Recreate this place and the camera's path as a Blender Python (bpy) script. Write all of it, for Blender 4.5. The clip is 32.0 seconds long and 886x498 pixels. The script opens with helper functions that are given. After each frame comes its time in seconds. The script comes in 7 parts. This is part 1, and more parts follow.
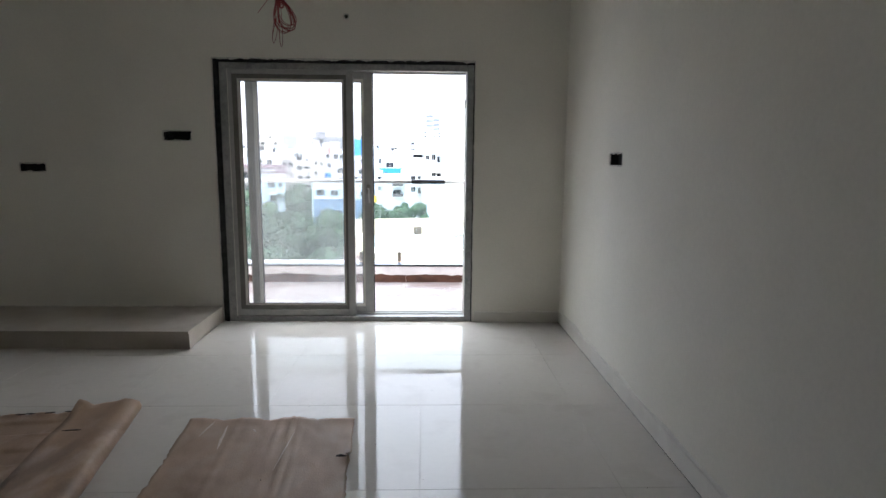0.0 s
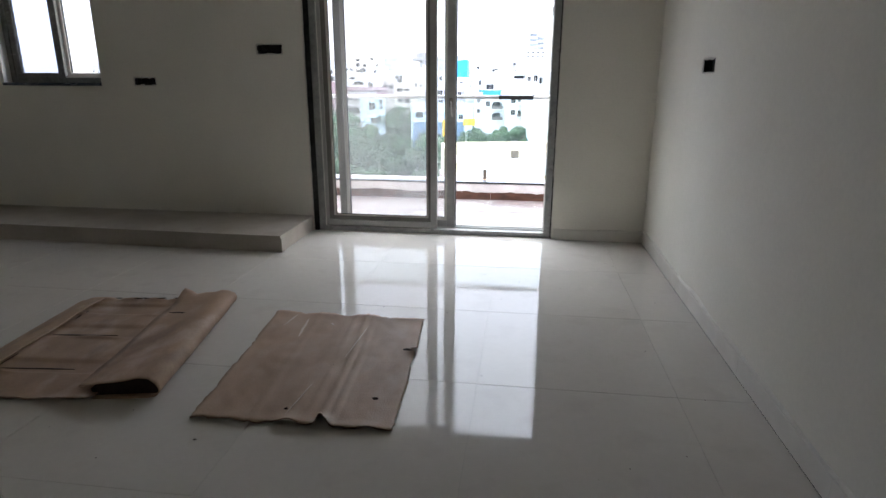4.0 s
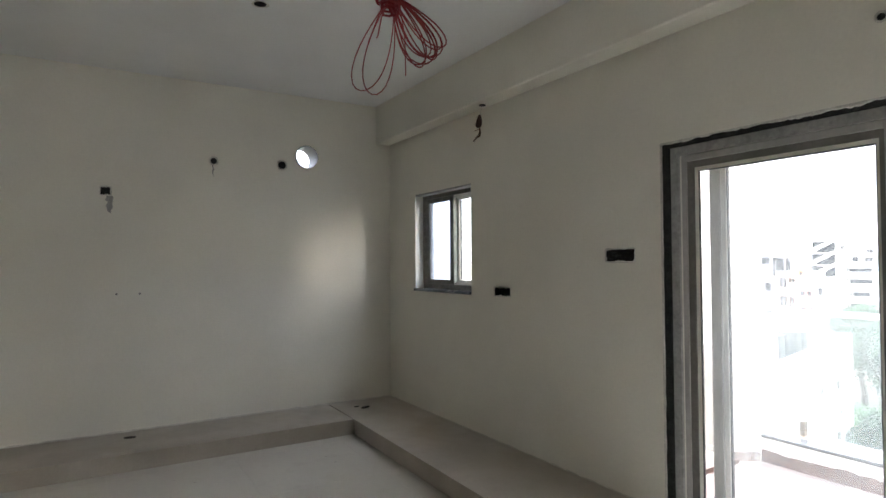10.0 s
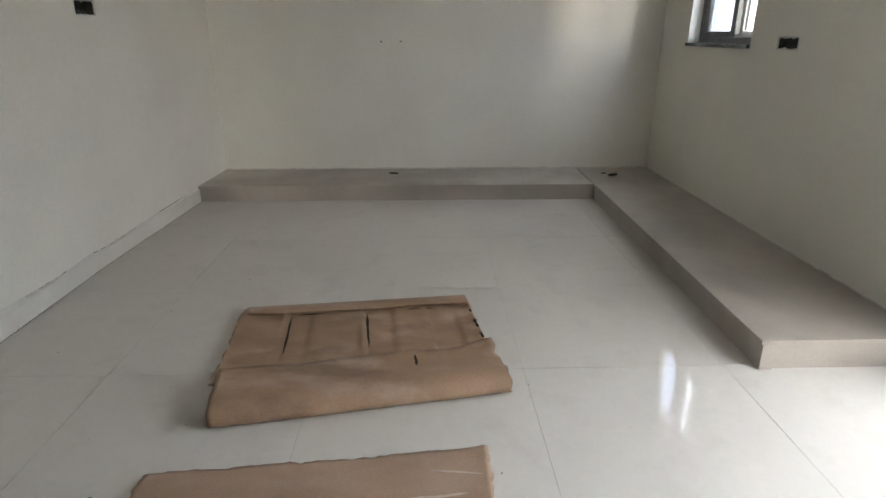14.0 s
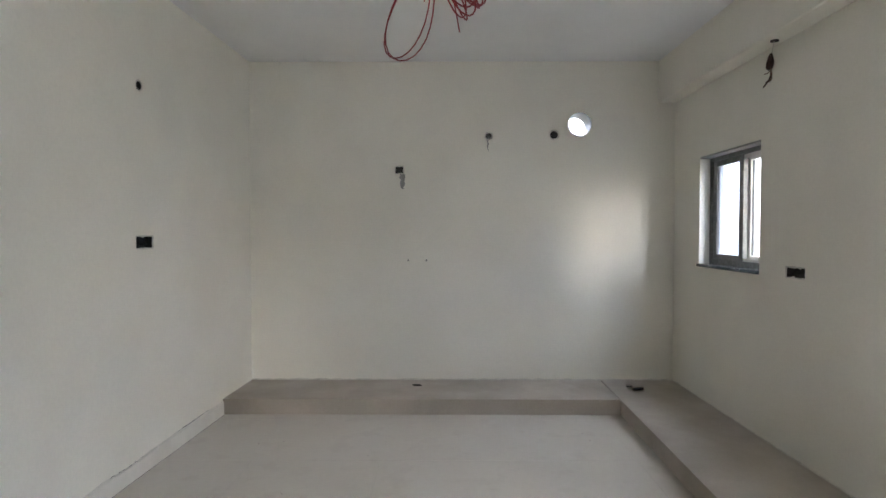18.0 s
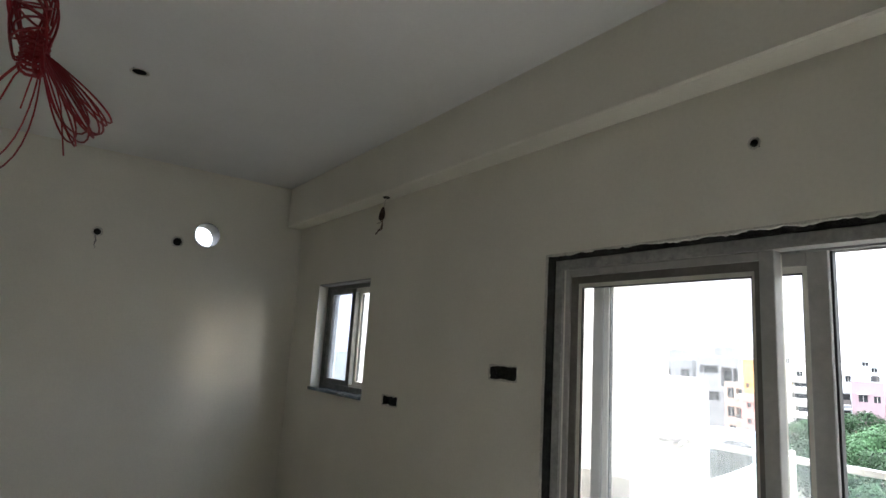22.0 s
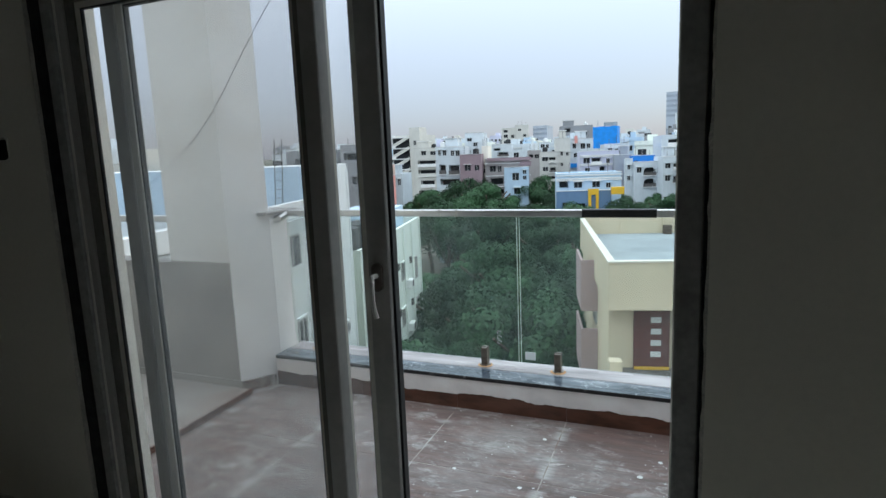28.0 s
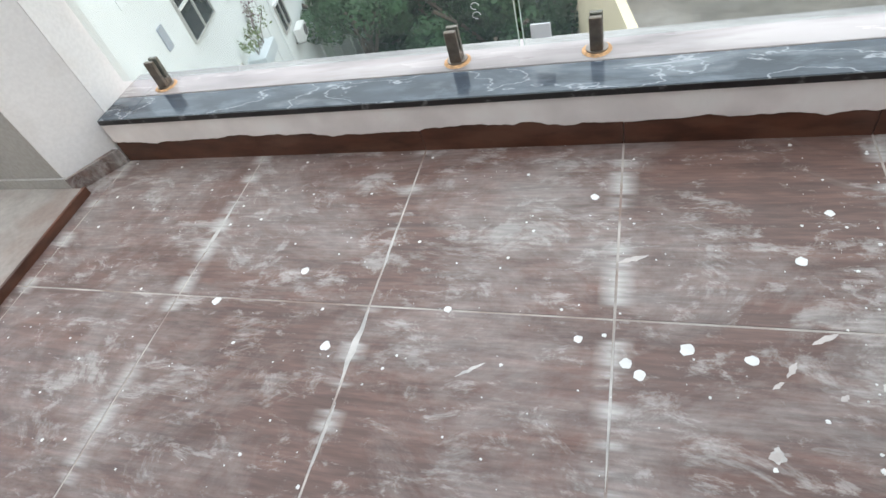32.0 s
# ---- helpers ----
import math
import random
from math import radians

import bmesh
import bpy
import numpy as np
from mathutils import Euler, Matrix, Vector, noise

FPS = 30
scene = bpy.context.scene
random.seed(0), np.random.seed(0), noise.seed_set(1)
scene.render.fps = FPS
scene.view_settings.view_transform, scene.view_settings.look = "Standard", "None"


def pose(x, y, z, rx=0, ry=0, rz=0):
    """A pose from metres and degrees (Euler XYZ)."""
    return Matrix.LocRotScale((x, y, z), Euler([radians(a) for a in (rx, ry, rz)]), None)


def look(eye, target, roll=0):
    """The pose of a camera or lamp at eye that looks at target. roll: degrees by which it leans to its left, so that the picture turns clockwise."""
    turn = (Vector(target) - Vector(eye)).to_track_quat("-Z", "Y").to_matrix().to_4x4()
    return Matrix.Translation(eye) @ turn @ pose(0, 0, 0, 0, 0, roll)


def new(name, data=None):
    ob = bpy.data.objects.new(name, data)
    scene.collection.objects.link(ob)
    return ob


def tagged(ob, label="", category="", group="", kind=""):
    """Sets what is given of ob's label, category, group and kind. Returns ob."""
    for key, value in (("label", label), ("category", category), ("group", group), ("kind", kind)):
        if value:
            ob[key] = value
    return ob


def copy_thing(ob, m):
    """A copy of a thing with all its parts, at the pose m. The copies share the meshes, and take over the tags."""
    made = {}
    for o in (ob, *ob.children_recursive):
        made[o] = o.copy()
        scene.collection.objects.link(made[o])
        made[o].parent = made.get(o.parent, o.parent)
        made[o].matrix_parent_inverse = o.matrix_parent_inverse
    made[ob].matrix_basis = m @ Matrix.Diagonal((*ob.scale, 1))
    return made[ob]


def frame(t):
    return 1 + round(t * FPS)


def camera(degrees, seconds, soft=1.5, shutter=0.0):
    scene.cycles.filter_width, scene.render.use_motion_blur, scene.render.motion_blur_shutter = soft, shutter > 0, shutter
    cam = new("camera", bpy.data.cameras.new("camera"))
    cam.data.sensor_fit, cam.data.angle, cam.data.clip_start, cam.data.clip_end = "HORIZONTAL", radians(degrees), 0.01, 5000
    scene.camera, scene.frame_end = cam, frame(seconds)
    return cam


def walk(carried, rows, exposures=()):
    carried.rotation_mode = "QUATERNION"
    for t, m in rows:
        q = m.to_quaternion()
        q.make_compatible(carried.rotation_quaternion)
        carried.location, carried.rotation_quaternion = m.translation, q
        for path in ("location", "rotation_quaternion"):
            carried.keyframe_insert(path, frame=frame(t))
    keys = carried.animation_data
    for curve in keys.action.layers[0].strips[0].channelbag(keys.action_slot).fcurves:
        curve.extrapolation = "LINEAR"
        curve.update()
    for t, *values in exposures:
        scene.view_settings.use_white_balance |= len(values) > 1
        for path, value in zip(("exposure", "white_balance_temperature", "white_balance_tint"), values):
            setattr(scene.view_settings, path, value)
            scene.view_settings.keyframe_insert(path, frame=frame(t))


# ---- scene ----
cam = camera(74.0, 32.0)
PATH = [
    (0, (1.577, -4.555, 1.28), (1.641, -2.579, 0.98), 0.5),
    (0.5, (1.625, -4.576, 1.225), (1.54, -2.631, 0.766), 0.3),
    (1, (1.661, -4.606, 1.167), (1.494, -2.722, 0.518), 0.1),
    (1.5, (1.683, -4.635, 1.126), (1.481, -2.827, 0.295), 0.4),
    (2, (1.696, -4.649, 1.099), (1.476, -2.887, 0.179), 0.4),
    (2.5, (1.706, -4.63, 1.113), (1.475, -2.853, 0.226), 0.5),
    (3, (1.715, -4.614, 1.134), (1.471, -2.797, 0.334), 0.1),
    (3.5, (1.714, -4.617, 1.177), (1.463, -2.754, 0.493), 0.1),
    (4, (1.717, -4.607, 1.208), (1.458, -2.702, 0.659), 0.2),
    (4.5, (1.719, -4.6, 1.243), (1.455, -2.659, 0.84), 0.3),
    (6.5, (1.753, -4.549, 1.417), (1.361, -2.588, 1.413), -0.2),
    (7, (1.748, -4.348, 1.416), (1.256, -2.41, 1.435), -0.6),
    (7.5, (1.785, -4.106, 1.423), (1.124, -2.218, 1.447), -1.1),
    (8, (1.903, -3.811, 1.427), (1.003, -2.025, 1.453), -1.0),
    (8.5, (1.911, -3.522, 1.413), (0.777, -1.875, 1.461), -1.2),
    (9, (1.935, -3.226, 1.421), (0.593, -1.745, 1.488), -1.6),
    (9.5, (2.041, -2.866, 1.447), (0.488, -1.607, 1.494), -1.2),
    (10, (2.003, -2.539, 1.406), (0.294, -1.5, 1.454), -0.4),
    (10.5, (1.991, -2.24, 1.422), (0.117, -1.543, 1.476), 0.3),
    (11, (2.003, -2.028, 1.423), (0.039, -1.649, 1.458), 1.2),
    (11.5, (1.969, -1.985, 1.427), (-0.02, -1.778, 1.399), 1.3),
    (12, (1.954, -2.014, 1.419), (-0.039, -1.897, 1.288), 1.1),
    (12.5, (1.964, -1.988, 1.379), (-0.019, -1.923, 1.127), 0.7),
    (13, (1.976, -2.034, 1.339), (0.013, -1.965, 0.961), 0.3),
    (13.5, (1.977, -2.021, 1.306), (0.048, -1.956, 0.782), 0.1),
    (14, (1.972, -1.992, 1.24), (0.094, -1.93, 0.554), 0.1),
    (14.5, (1.971, -1.989, 1.203), (0.151, -1.917, 0.377), 0.2),
    (16.5, (1.984, -2.044, 1.306), (0.055, -1.971, 0.783), -0.1),
    (17, (1.991, -2.029, 1.366), (0.026, -1.986, 0.995), 0.1),
    (17.5, (1.998, -2.027, 1.407), (0.009, -2.007, 1.194), 0.1),
    (18, (2.01, -2.006, 1.431), (0.011, -2.015, 1.374), -0.0),
    (18.5, (2.023, -2.004, 1.453), (0.025, -2.043, 1.543), 0.2),
    (19, (2.036, -2.018, 1.488), (0.05, -2.069, 1.723), 0.1),
    (19.5, (2.056, -2.013, 1.511), (0.088, -2.049, 1.865), 0.0),
    (20, (2.06, -1.992, 1.518), (0.103, -1.915, 1.926), 0.3),
    (20.5, (2.063, -1.957, 1.519), (0.121, -1.695, 1.92), 1.1),
    (21, (2.006, -1.968, 1.526), (0.114, -1.439, 1.903), 1.8),
    (21.5, (1.976, -2.01, 1.525), (0.198, -1.167, 1.885), 2.7),
    (22, (1.993, -1.994, 1.531), (0.376, -0.868, 1.874), 3.6),
    (22.5, (2.022, -1.95, 1.576), (0.579, -0.605, 1.906), 4.0),
    (23, (2.055, -1.932, 1.574), (0.806, -0.412, 1.935), 4.1),
    (23.5, (2.077, -1.904, 1.594), (0.979, -0.273, 1.962), 3.0),
    (24, (2.091, -1.889, 1.583), (1.086, -0.195, 1.932), 2.3),
    (24.5, (2.091, -1.877, 1.56), (1.123, -0.149, 1.838), 1.6),
    (25, (2.079, -1.873, 1.525), (1.122, -0.127, 1.712), 1.2),
    (25.5, (2.072, -1.876, 1.5), (1.12, -0.12, 1.59), 0.7),
    (27.5, (1.963, -1.536, 1.371), (1.146, 0.271, 1.114), -2.1),
    (28.0, (1.907, -1.296, 1.373), (1.155, 0.529, 1.052), -2.3),
    (28.5, (1.781, -1.019, 1.316), (1.16, 0.825, 0.855), -3.4),
    (29.0, (1.705, -0.754, 1.264), (1.244, 1.079, 0.612), -4.3),
    (29.5, (1.691, -0.466, 1.217), (1.306, 1.312, 0.387), -4.4),
    (30.0, (1.672, -0.321, 1.17), (1.35, 1.346, 0.112), -4.6),
    (30.5, (1.616, -0.176, 1.133), (1.379, 1.381, -0.099), -4.1),
    (31.0, (1.538, -0.035, 1.097), (1.302, 1.424, -0.25), -5.4),
    (31.5, (1.489, 0.067, 1.099), (1.055, 1.396, -0.331), -11.5),
    (32.0, (1.437, 0.169, 1.118), (0.801, 1.396, -0.328), -19.3),
]
EXPOSURES = [(0, 2.0, 6050, 11), (1, 2.05, 6050, 11), (2, 2.5, 6150, 12), (3, 2.4, 6100, 12), (4.5, 1.92, 6100, 12), (7, 1.9, 6000, 11), (8, 1.9, 6100, 11), (9, 2.45, 6200, 11), (10, 2.9, 6250, 10), (11, 3.35, 6200, 10), (13, 3.4, 6150, 13), (14.5, 3.2, 6200, 10),
             (17, 3.4, 6100, 12), (19, 3.65, 6000, 12), (20, 3.8, 6000, 12), (20.5, 3.6, 6100, 10), (22, 2.3, 6300, 8), (23, 1.95, 6250, 7), (24, 1.65, 6200, 6), (25.5, 0.95, 6000, 1), (27.5, 0.0, 5800, 1), (28.5, -0.1, 5950, 3), (29, 0.05, 6100, 6), (30, 0.25, 6300, 9), (31, 0.5, 6300, 9), (32, 0.45, 6350, 8)]
walk(cam, [(t, look(eye, target, roll)) for t, eye, target, roll in PATH], EXPOSURES)

# ---- world and sun ----
world = bpy.data.worlds.new("sky")
scene.world = world
world.use_nodes = True


def build_sky():
    """An overcast evening sky: three times as bright overhead as at the horizon, over a weak clear-sky tint."""
    nt = world.node_tree
    nt.nodes.clear()
    out = nt.nodes.new("ShaderNodeOutputWorld")
    sky = nt.nodes.new("ShaderNodeTexSky")
    sky.sky_type = "NISHITA"
    sky.sun_disc = False
    sky.sun_elevation, sky.sun_rotation = radians(11), radians(54.5)
    clear = nt.nodes.new("ShaderNodeBackground")
    clear.inputs["Strength"].default_value = 0.05
    nt.links.new(sky.outputs[0], clear.inputs["Color"])
    coord = nt.nodes.new("ShaderNodeTexCoord")
    split = nt.nodes.new("ShaderNodeSeparateXYZ")
    nt.links.new(coord.outputs["Generated"], split.inputs[0])
    ramp = nt.nodes.new("ShaderNodeMapRange")
    ramp.inputs["From Min"].default_value, ramp.inputs["From Max"].default_value = 0.0, 1.0
    ramp.inputs["To Min"].default_value, ramp.inputs["To Max"].default_value = SKY_LOW, SKY_HIGH
    nt.links.new(split.outputs["Z"], ramp.inputs["Value"])
    tint = nt.nodes.new("ShaderNodeValToRGB")
    tint.color_ramp.elements[0].position, tint.color_ramp.elements[0].color = 0.0, (0.80, 0.80, 1.0, 1)
    tint.color_ramp.elements[1].position, tint.color_ramp.elements[1].color = 0.45, (0.93, 0.96, 1.0, 1)
    nt.links.new(split.outputs["Z"], tint.inputs[0])
    cloud = nt.nodes.new("ShaderNodeBackground")
    nt.links.new(tint.outputs[0], cloud.inputs["Color"])
    nt.links.new(ramp.outputs[0], cloud.inputs["Strength"])
    both = nt.nodes.new("ShaderNodeAddShader")
    nt.links.new(clear.outputs[0], both.inputs[0])
    nt.links.new(cloud.outputs[0], both.inputs[1])
    nt.links.new(both.outputs[0], out.inputs[0])


SKY_LOW, SKY_HIGH = 0.45, 2.8
build_sky()
sun_data = bpy.data.lights.new("sun", "SUN")
sun_data.energy, sun_data.angle, sun_data.color = 0.27, radians(26), (1.0, 0.975, 0.94)
sun = new("sun", sun_data)
sun.matrix_basis = look((0, 0, 0), (-0.80, -0.57, -0.19))


# ---- materials ----
def material(name, base, rough=0.6, vary=0.0, scale=6.0, fine=0.0, fine_scale=90.0, bump=0.0, metal=0.0,
             stain=None, stain_scale=1.5, stain_amount=0.0, stretch=(1, 1, 1), gloss_vary=0.0, by_object=0.0, lift=0.5, placed=False, joints=None, veins=None, dirt=None, film=()):
    """A procedural surface: a base colour, broad variation, fine grain, stains of a second colour, relief and uneven gloss."""
    mat = bpy.data.materials.new(name)
    mat.use_nodes = True
    nt = mat.node_tree
    bsdf = nt.nodes["Principled BSDF"]
    bsdf.inputs["Roughness"].default_value = rough
    bsdf.inputs["Metallic"].default_value = metal
    coord = nt.nodes.new("ShaderNodeTexCoord")
    mapping = nt.nodes.new("ShaderNodeMapping")
    mapping.inputs["Scale"].default_value = stretch
    where = nt.nodes.new("ShaderNodeNewGeometry").outputs["Position"] if placed else coord.outputs["Object"]
    nt.links.new(where, mapping.inputs[0])

    def noise_at(size, detail=4.0):
        n = nt.nodes.new("ShaderNodeTexNoise")
        n.inputs["Scale"].default_value, n.inputs["Detail"].default_value = size, detail
        nt.links.new(mapping.outputs[0], n.inputs["Vector"])
        return n.outputs[0]

    def mixed(kind, factor, a, b):
        m = nt.nodes.new("ShaderNodeMix")
        m.data_type, m.blend_type = "RGBA", kind
        for socket, value in ((m.inputs[0], factor), (m.inputs[6], a), (m.inputs[7], b)):
            if isinstance(value, bpy.types.NodeSocket):
                nt.links.new(value, socket)
            elif isinstance(value, tuple):
                socket.default_value = (*value[:3], 1)
            else:
                socket.default_value = value
        return m.outputs[2]

    def ranged(value, a, b, low=0.35, high=0.65):
        r = nt.nodes.new("ShaderNodeMapRange")
        for key, v in (("From Min", low), ("From Max", high), ("To Min", a), ("To Max", b)):
            r.inputs[key].default_value = v
        nt.links.new(value, r.inputs["Value"])
        return r.outputs[0]

    colour = tuple(base)
    dark = tuple(c * (1 - vary) for c in base)
    light = tuple(min(1.0, c * (1 + vary)) for c in base)
    if vary:
        colour = mixed("MIX", ranged(noise_at(scale), 0.0, 1.0), dark, light)
    if by_object:
        info = nt.nodes.new("ShaderNodeObjectInfo")
        colour = mixed("MULTIPLY", 1.0, colour, mixed("MIX", info.outputs["Random"], (1 - by_object,) * 3, (1.0, 1.0, 1.0)))
    if stain:
        colour = mixed("MIX", ranged(noise_at(stain_scale, 8.0), 0.0, stain_amount, lift, lift + 0.14), colour, stain)
    for tone, size, low, high, amount, stretched in film:
        # Uneven smears: dried slurry on tiles, painted sky reflection and streaks on granite.
        turned = nt.nodes.new("ShaderNodeMapping")
        turned.inputs["Scale"].default_value = stretched
        turned.inputs["Rotation"].default_value = (0, 0, size * 0.11)
        nt.links.new(where, turned.inputs[0])
        n = nt.nodes.new("ShaderNodeTexNoise")
        n.inputs["Scale"].default_value, n.inputs["Detail"].default_value, n.inputs["Roughness"].default_value = size, 11.0, 0.74
        n.inputs["Distortion"].default_value = 0.5
        nt.links.new(turned.outputs[0], n.inputs["Vector"])
        colour = mixed("MIX", ranged(n.outputs[0], 0.0, amount, low, high), colour, tone)
    if joints:
        # Pale dust lodged along the tile joints, broken up by noise.
        first, step, dust = joints
        split = nt.nodes.new("ShaderNodeSeparateXYZ")
        nt.links.new(where, split.inputs[0])
        value = split.outputs["X"]
        for kind, number in (("SUBTRACT", first), ("DIVIDE", step), ("FRACT", 0.0), ("SUBTRACT", 0.5), ("ABSOLUTE", 0.0)):
            node = nt.nodes.new("ShaderNodeMath")
            node.operation = kind
            nt.links.new(value, node.inputs[0])
            node.inputs[1].default_value = number
            value = node.outputs[0]
        near = ranged(value, 1.0, 0.0, 0.0, 0.075)
        patchy = ranged(noise_at(3.6, 12.0), 0.0, 0.9, 0.49, 0.58)
        node = nt.nodes.new("ShaderNodeMath")
        node.operation = "MULTIPLY"
        nt.links.new(near, node.inputs[0])
        nt.links.new(patchy, node.inputs[1])
        colour = mixed("MIX", node.outputs[0], colour, dust)
    if veins:
        node = nt.nodes.new("ShaderNodeMath")
        node.operation = "SUBTRACT"
        nt.links.new(noise_at(veins[1], 5.0), node.inputs[0])
        node.inputs[1].default_value = 0.5
        node2 = nt.nodes.new("ShaderNodeMath")
        node2.operation = "ABSOLUTE"
        nt.links.new(node.outputs[0], node2.inputs[0])
        colour = mixed("MIX", ranged(node2.outputs[0], 0.7, 0.0, 0.0, 0.007), colour, veins[0])
    smudge = None
    if dirt:
        smudge = ranged(noise_at(dirt[1], 10.0), 0.0, dirt[2], dirt[3], dirt[3] + 0.12)
        colour = mixed("MIX", smudge, colour, dirt[0])
    if fine:
        grain = noise_at(fine_scale, 3.0)
        colour = mixed("MULTIPLY", 1.0, colour, mixed("MIX", ranged(grain, 0.0, 1.0), (1 - fine,) * 3, (1.0, 1.0, 1.0)))
    if isinstance(colour, tuple):
        bsdf.inputs["Base Color"].default_value = (*colour[:3], 1)
    else:
        nt.links.new(colour, bsdf.inputs["Base Color"])
    if gloss_vary:
        rough_value = ranged(noise_at(stain_scale * 1.7, 6.0), rough, rough + gloss_vary)
        if smudge is not None:
            total = nt.nodes.new("ShaderNodeMath")
            total.operation = "MULTIPLY_ADD"
            nt.links.new(smudge, total.inputs[0])
            total.inputs[1].default_value = 0.35
            nt.links.new(rough_value, total.inputs[2])
            rough_value = total.outputs[0]
        nt.links.new(rough_value, bsdf.inputs["Roughness"])
    if bump:
        b = nt.nodes.new("ShaderNodeBump")
        b.inputs["Strength"].default_value, b.inputs["Distance"].default_value = bump, 0.01
        nt.links.new(noise_at(fine_scale if fine else scale * 8), b.inputs["Height"])
        nt.links.new(b.outputs[0], bsdf.inputs["Normal"])
    return mat


def glass_material(name, tint, haze, haze_colour=(0.75, 0.78, 0.78)):
    """Clear float glass with a thin uneven film of dust."""
    mat = bpy.data.materials.new(name)
    mat.use_nodes = True
    nt = mat.node_tree
    bsdf = nt.nodes["Principled BSDF"]
    out = nt.nodes["Material Output"]
    bsdf.inputs["Base Color"].default_value = (*haze_colour, 1)
    bsdf.inputs["Roughness"].default_value = 0.7
    clear = nt.nodes.new("ShaderNodeBsdfTransparent")
    clear.inputs[0].default_value = (*tint, 1)
    shine = nt.nodes.new("ShaderNodeBsdfGlossy")
    shine.inputs["Roughness"].default_value = 0.01
    facing = nt.nodes.new("ShaderNodeLayerWeight")
    facing.inputs["Blend"].default_value = 0.5
    edge = nt.nodes.new("ShaderNodeMath")
    edge.operation = "POWER"
    edge.inputs[1].default_value = 5.0
    nt.links.new(facing.outputs["Facing"], edge.inputs[0])
    gloss = nt.nodes.new("ShaderNodeMapRange")
    gloss.inputs["To Min"].default_value, gloss.inputs["To Max"].default_value = 0.025, 0.6
    nt.links.new(edge.outputs[0], gloss.inputs["Value"])
    pane = nt.nodes.new("ShaderNodeMixShader")
    nt.links.new(gloss.outputs[0], pane.inputs[0])
    nt.links.new(clear.outputs[0], pane.inputs[1])
    nt.links.new(shine.outputs[0], pane.inputs[2])
    coord = nt.nodes.new("ShaderNodeTexCoord")
    dust = nt.nodes.new("ShaderNodeTexNoise")
    dust.inputs["Scale"].default_value, dust.inputs["Detail"].default_value = 2.2, 8.0
    nt.links.new(coord.outputs["Object"], dust.inputs["Vector"])
    amount = nt.nodes.new("ShaderNodeMapRange")
    for key, v in (("From Min", 0.3), ("From Max", 0.7), ("To Min", haze * 0.6), ("To Max", haze * 1.4)):
        amount.inputs[key].default_value = v
    nt.links.new(dust.outputs[0], amount.inputs["Value"])
    film = nt.nodes.new("ShaderNodeMixShader")
    nt.links.new(amount.outputs[0], film.inputs[0])
    nt.links.new(pane.outputs[0], film.inputs[1])
    through_dust = nt.nodes.new("ShaderNodeBsdfTranslucent")
    through_dust.inputs[0].default_value = (*haze_colour, 1)
    dusty = nt.nodes.new("ShaderNodeMixShader")
    dusty.inputs[0].default_value = 0.6
    nt.links.new(bsdf.outputs[0], dusty.inputs[1])
    nt.links.new(through_dust.outputs[0], dusty.inputs[2])
    nt.links.new(dusty.outputs[0], film.inputs[2])
    nt.links.new(film.outputs[0], out.inputs[0])
    return mat


PUTTY = material("wall_putty", (0.82, 0.79, 0.70), 0.75, vary=0.035, scale=1.3, fine=0.03, fine_scale=60, bump=0.08,
                 stain=(0.76, 0.73, 0.63), stain_scale=0.9, stain_amount=0.4)
CEILING = material("ceiling_putty", (0.80, 0.80, 0.785), 0.8, vary=0.03, scale=1.1, fine=0.02, fine_scale=50, bump=0.06)
TILE = material("polished_tile", (0.62, 0.58, 0.515), 0.018, vary=0.02, scale=2.5, fine=0.02, fine_scale=30, gloss_vary=0.075,
                stain=(0.64, 0.61, 0.56), stain_scale=1.4, stain_amount=0.3, by_object=0.01, placed=True, dirt=((0.46, 0.415, 0.36), 5.0, 0.22, 0.545))
TILE.node_tree.nodes["Principled BSDF"].inputs["Specular IOR Level"].default_value = 0.25
GROUT = material("floor_grout", (0.57, 0.535, 0.475), 0.9, fine=0.1)
SKIRT = material("skirting_tile", (0.72, 0.69, 0.62), 0.3, vary=0.04, scale=4, stain=(0.78, 0.755, 0.69), stain_scale=4, stain_amount=0.5, gloss_vary=0.4, placed=True)
MORTAR = material("rough_mortar", (0.69, 0.665, 0.60), 0.95, vary=0.15, scale=14, fine=0.2, fine_scale=120, bump=0.6)
SOFTMORTAR = material("smoothed_mortar", (0.74, 0.715, 0.645), 0.9, vary=0.06, scale=10, fine=0.06, fine_scale=90, bump=0.25)
LEDGE = material("ledge_tile", (0.43, 0.385, 0.325), 0.35, vary=0.06, scale=2, fine=0.05, fine_scale=70, stain=(0.47, 0.425, 0.365), stain_scale=2.0,
                 stain_amount=0.7, gloss_vary=0.35, bump=0.03)
BLACKGAP = material("bare_block_gap", (0.03, 0.03, 0.03), 0.95, vary=0.4, scale=30, fine=0.4, fine_scale=150, bump=0.8)
FRAME = material("dusty_upvc", (0.42, 0.415, 0.40), 0.42, vary=0.10, scale=9, fine=0.18, fine_scale=55, stain=(0.27, 0.27, 0.265), stain_scale=24,
                 stain_amount=0.6, bump=0.05)
DARKFRAME = material("dark_dusty_upvc", (0.17, 0.17, 0.16), 0.5, vary=0.2, scale=12, fine=0.3, fine_scale=60, stain=(0.36, 0.355, 0.34), stain_scale=28, stain_amount=0.7, lift=0.58)
SASH = material("grey_upvc", (0.45, 0.44, 0.42), 0.35, vary=0.06, scale=6, fine=0.08, fine_scale=40, stain=(0.36, 0.36, 0.35), stain_scale=14, stain_amount=0.4)
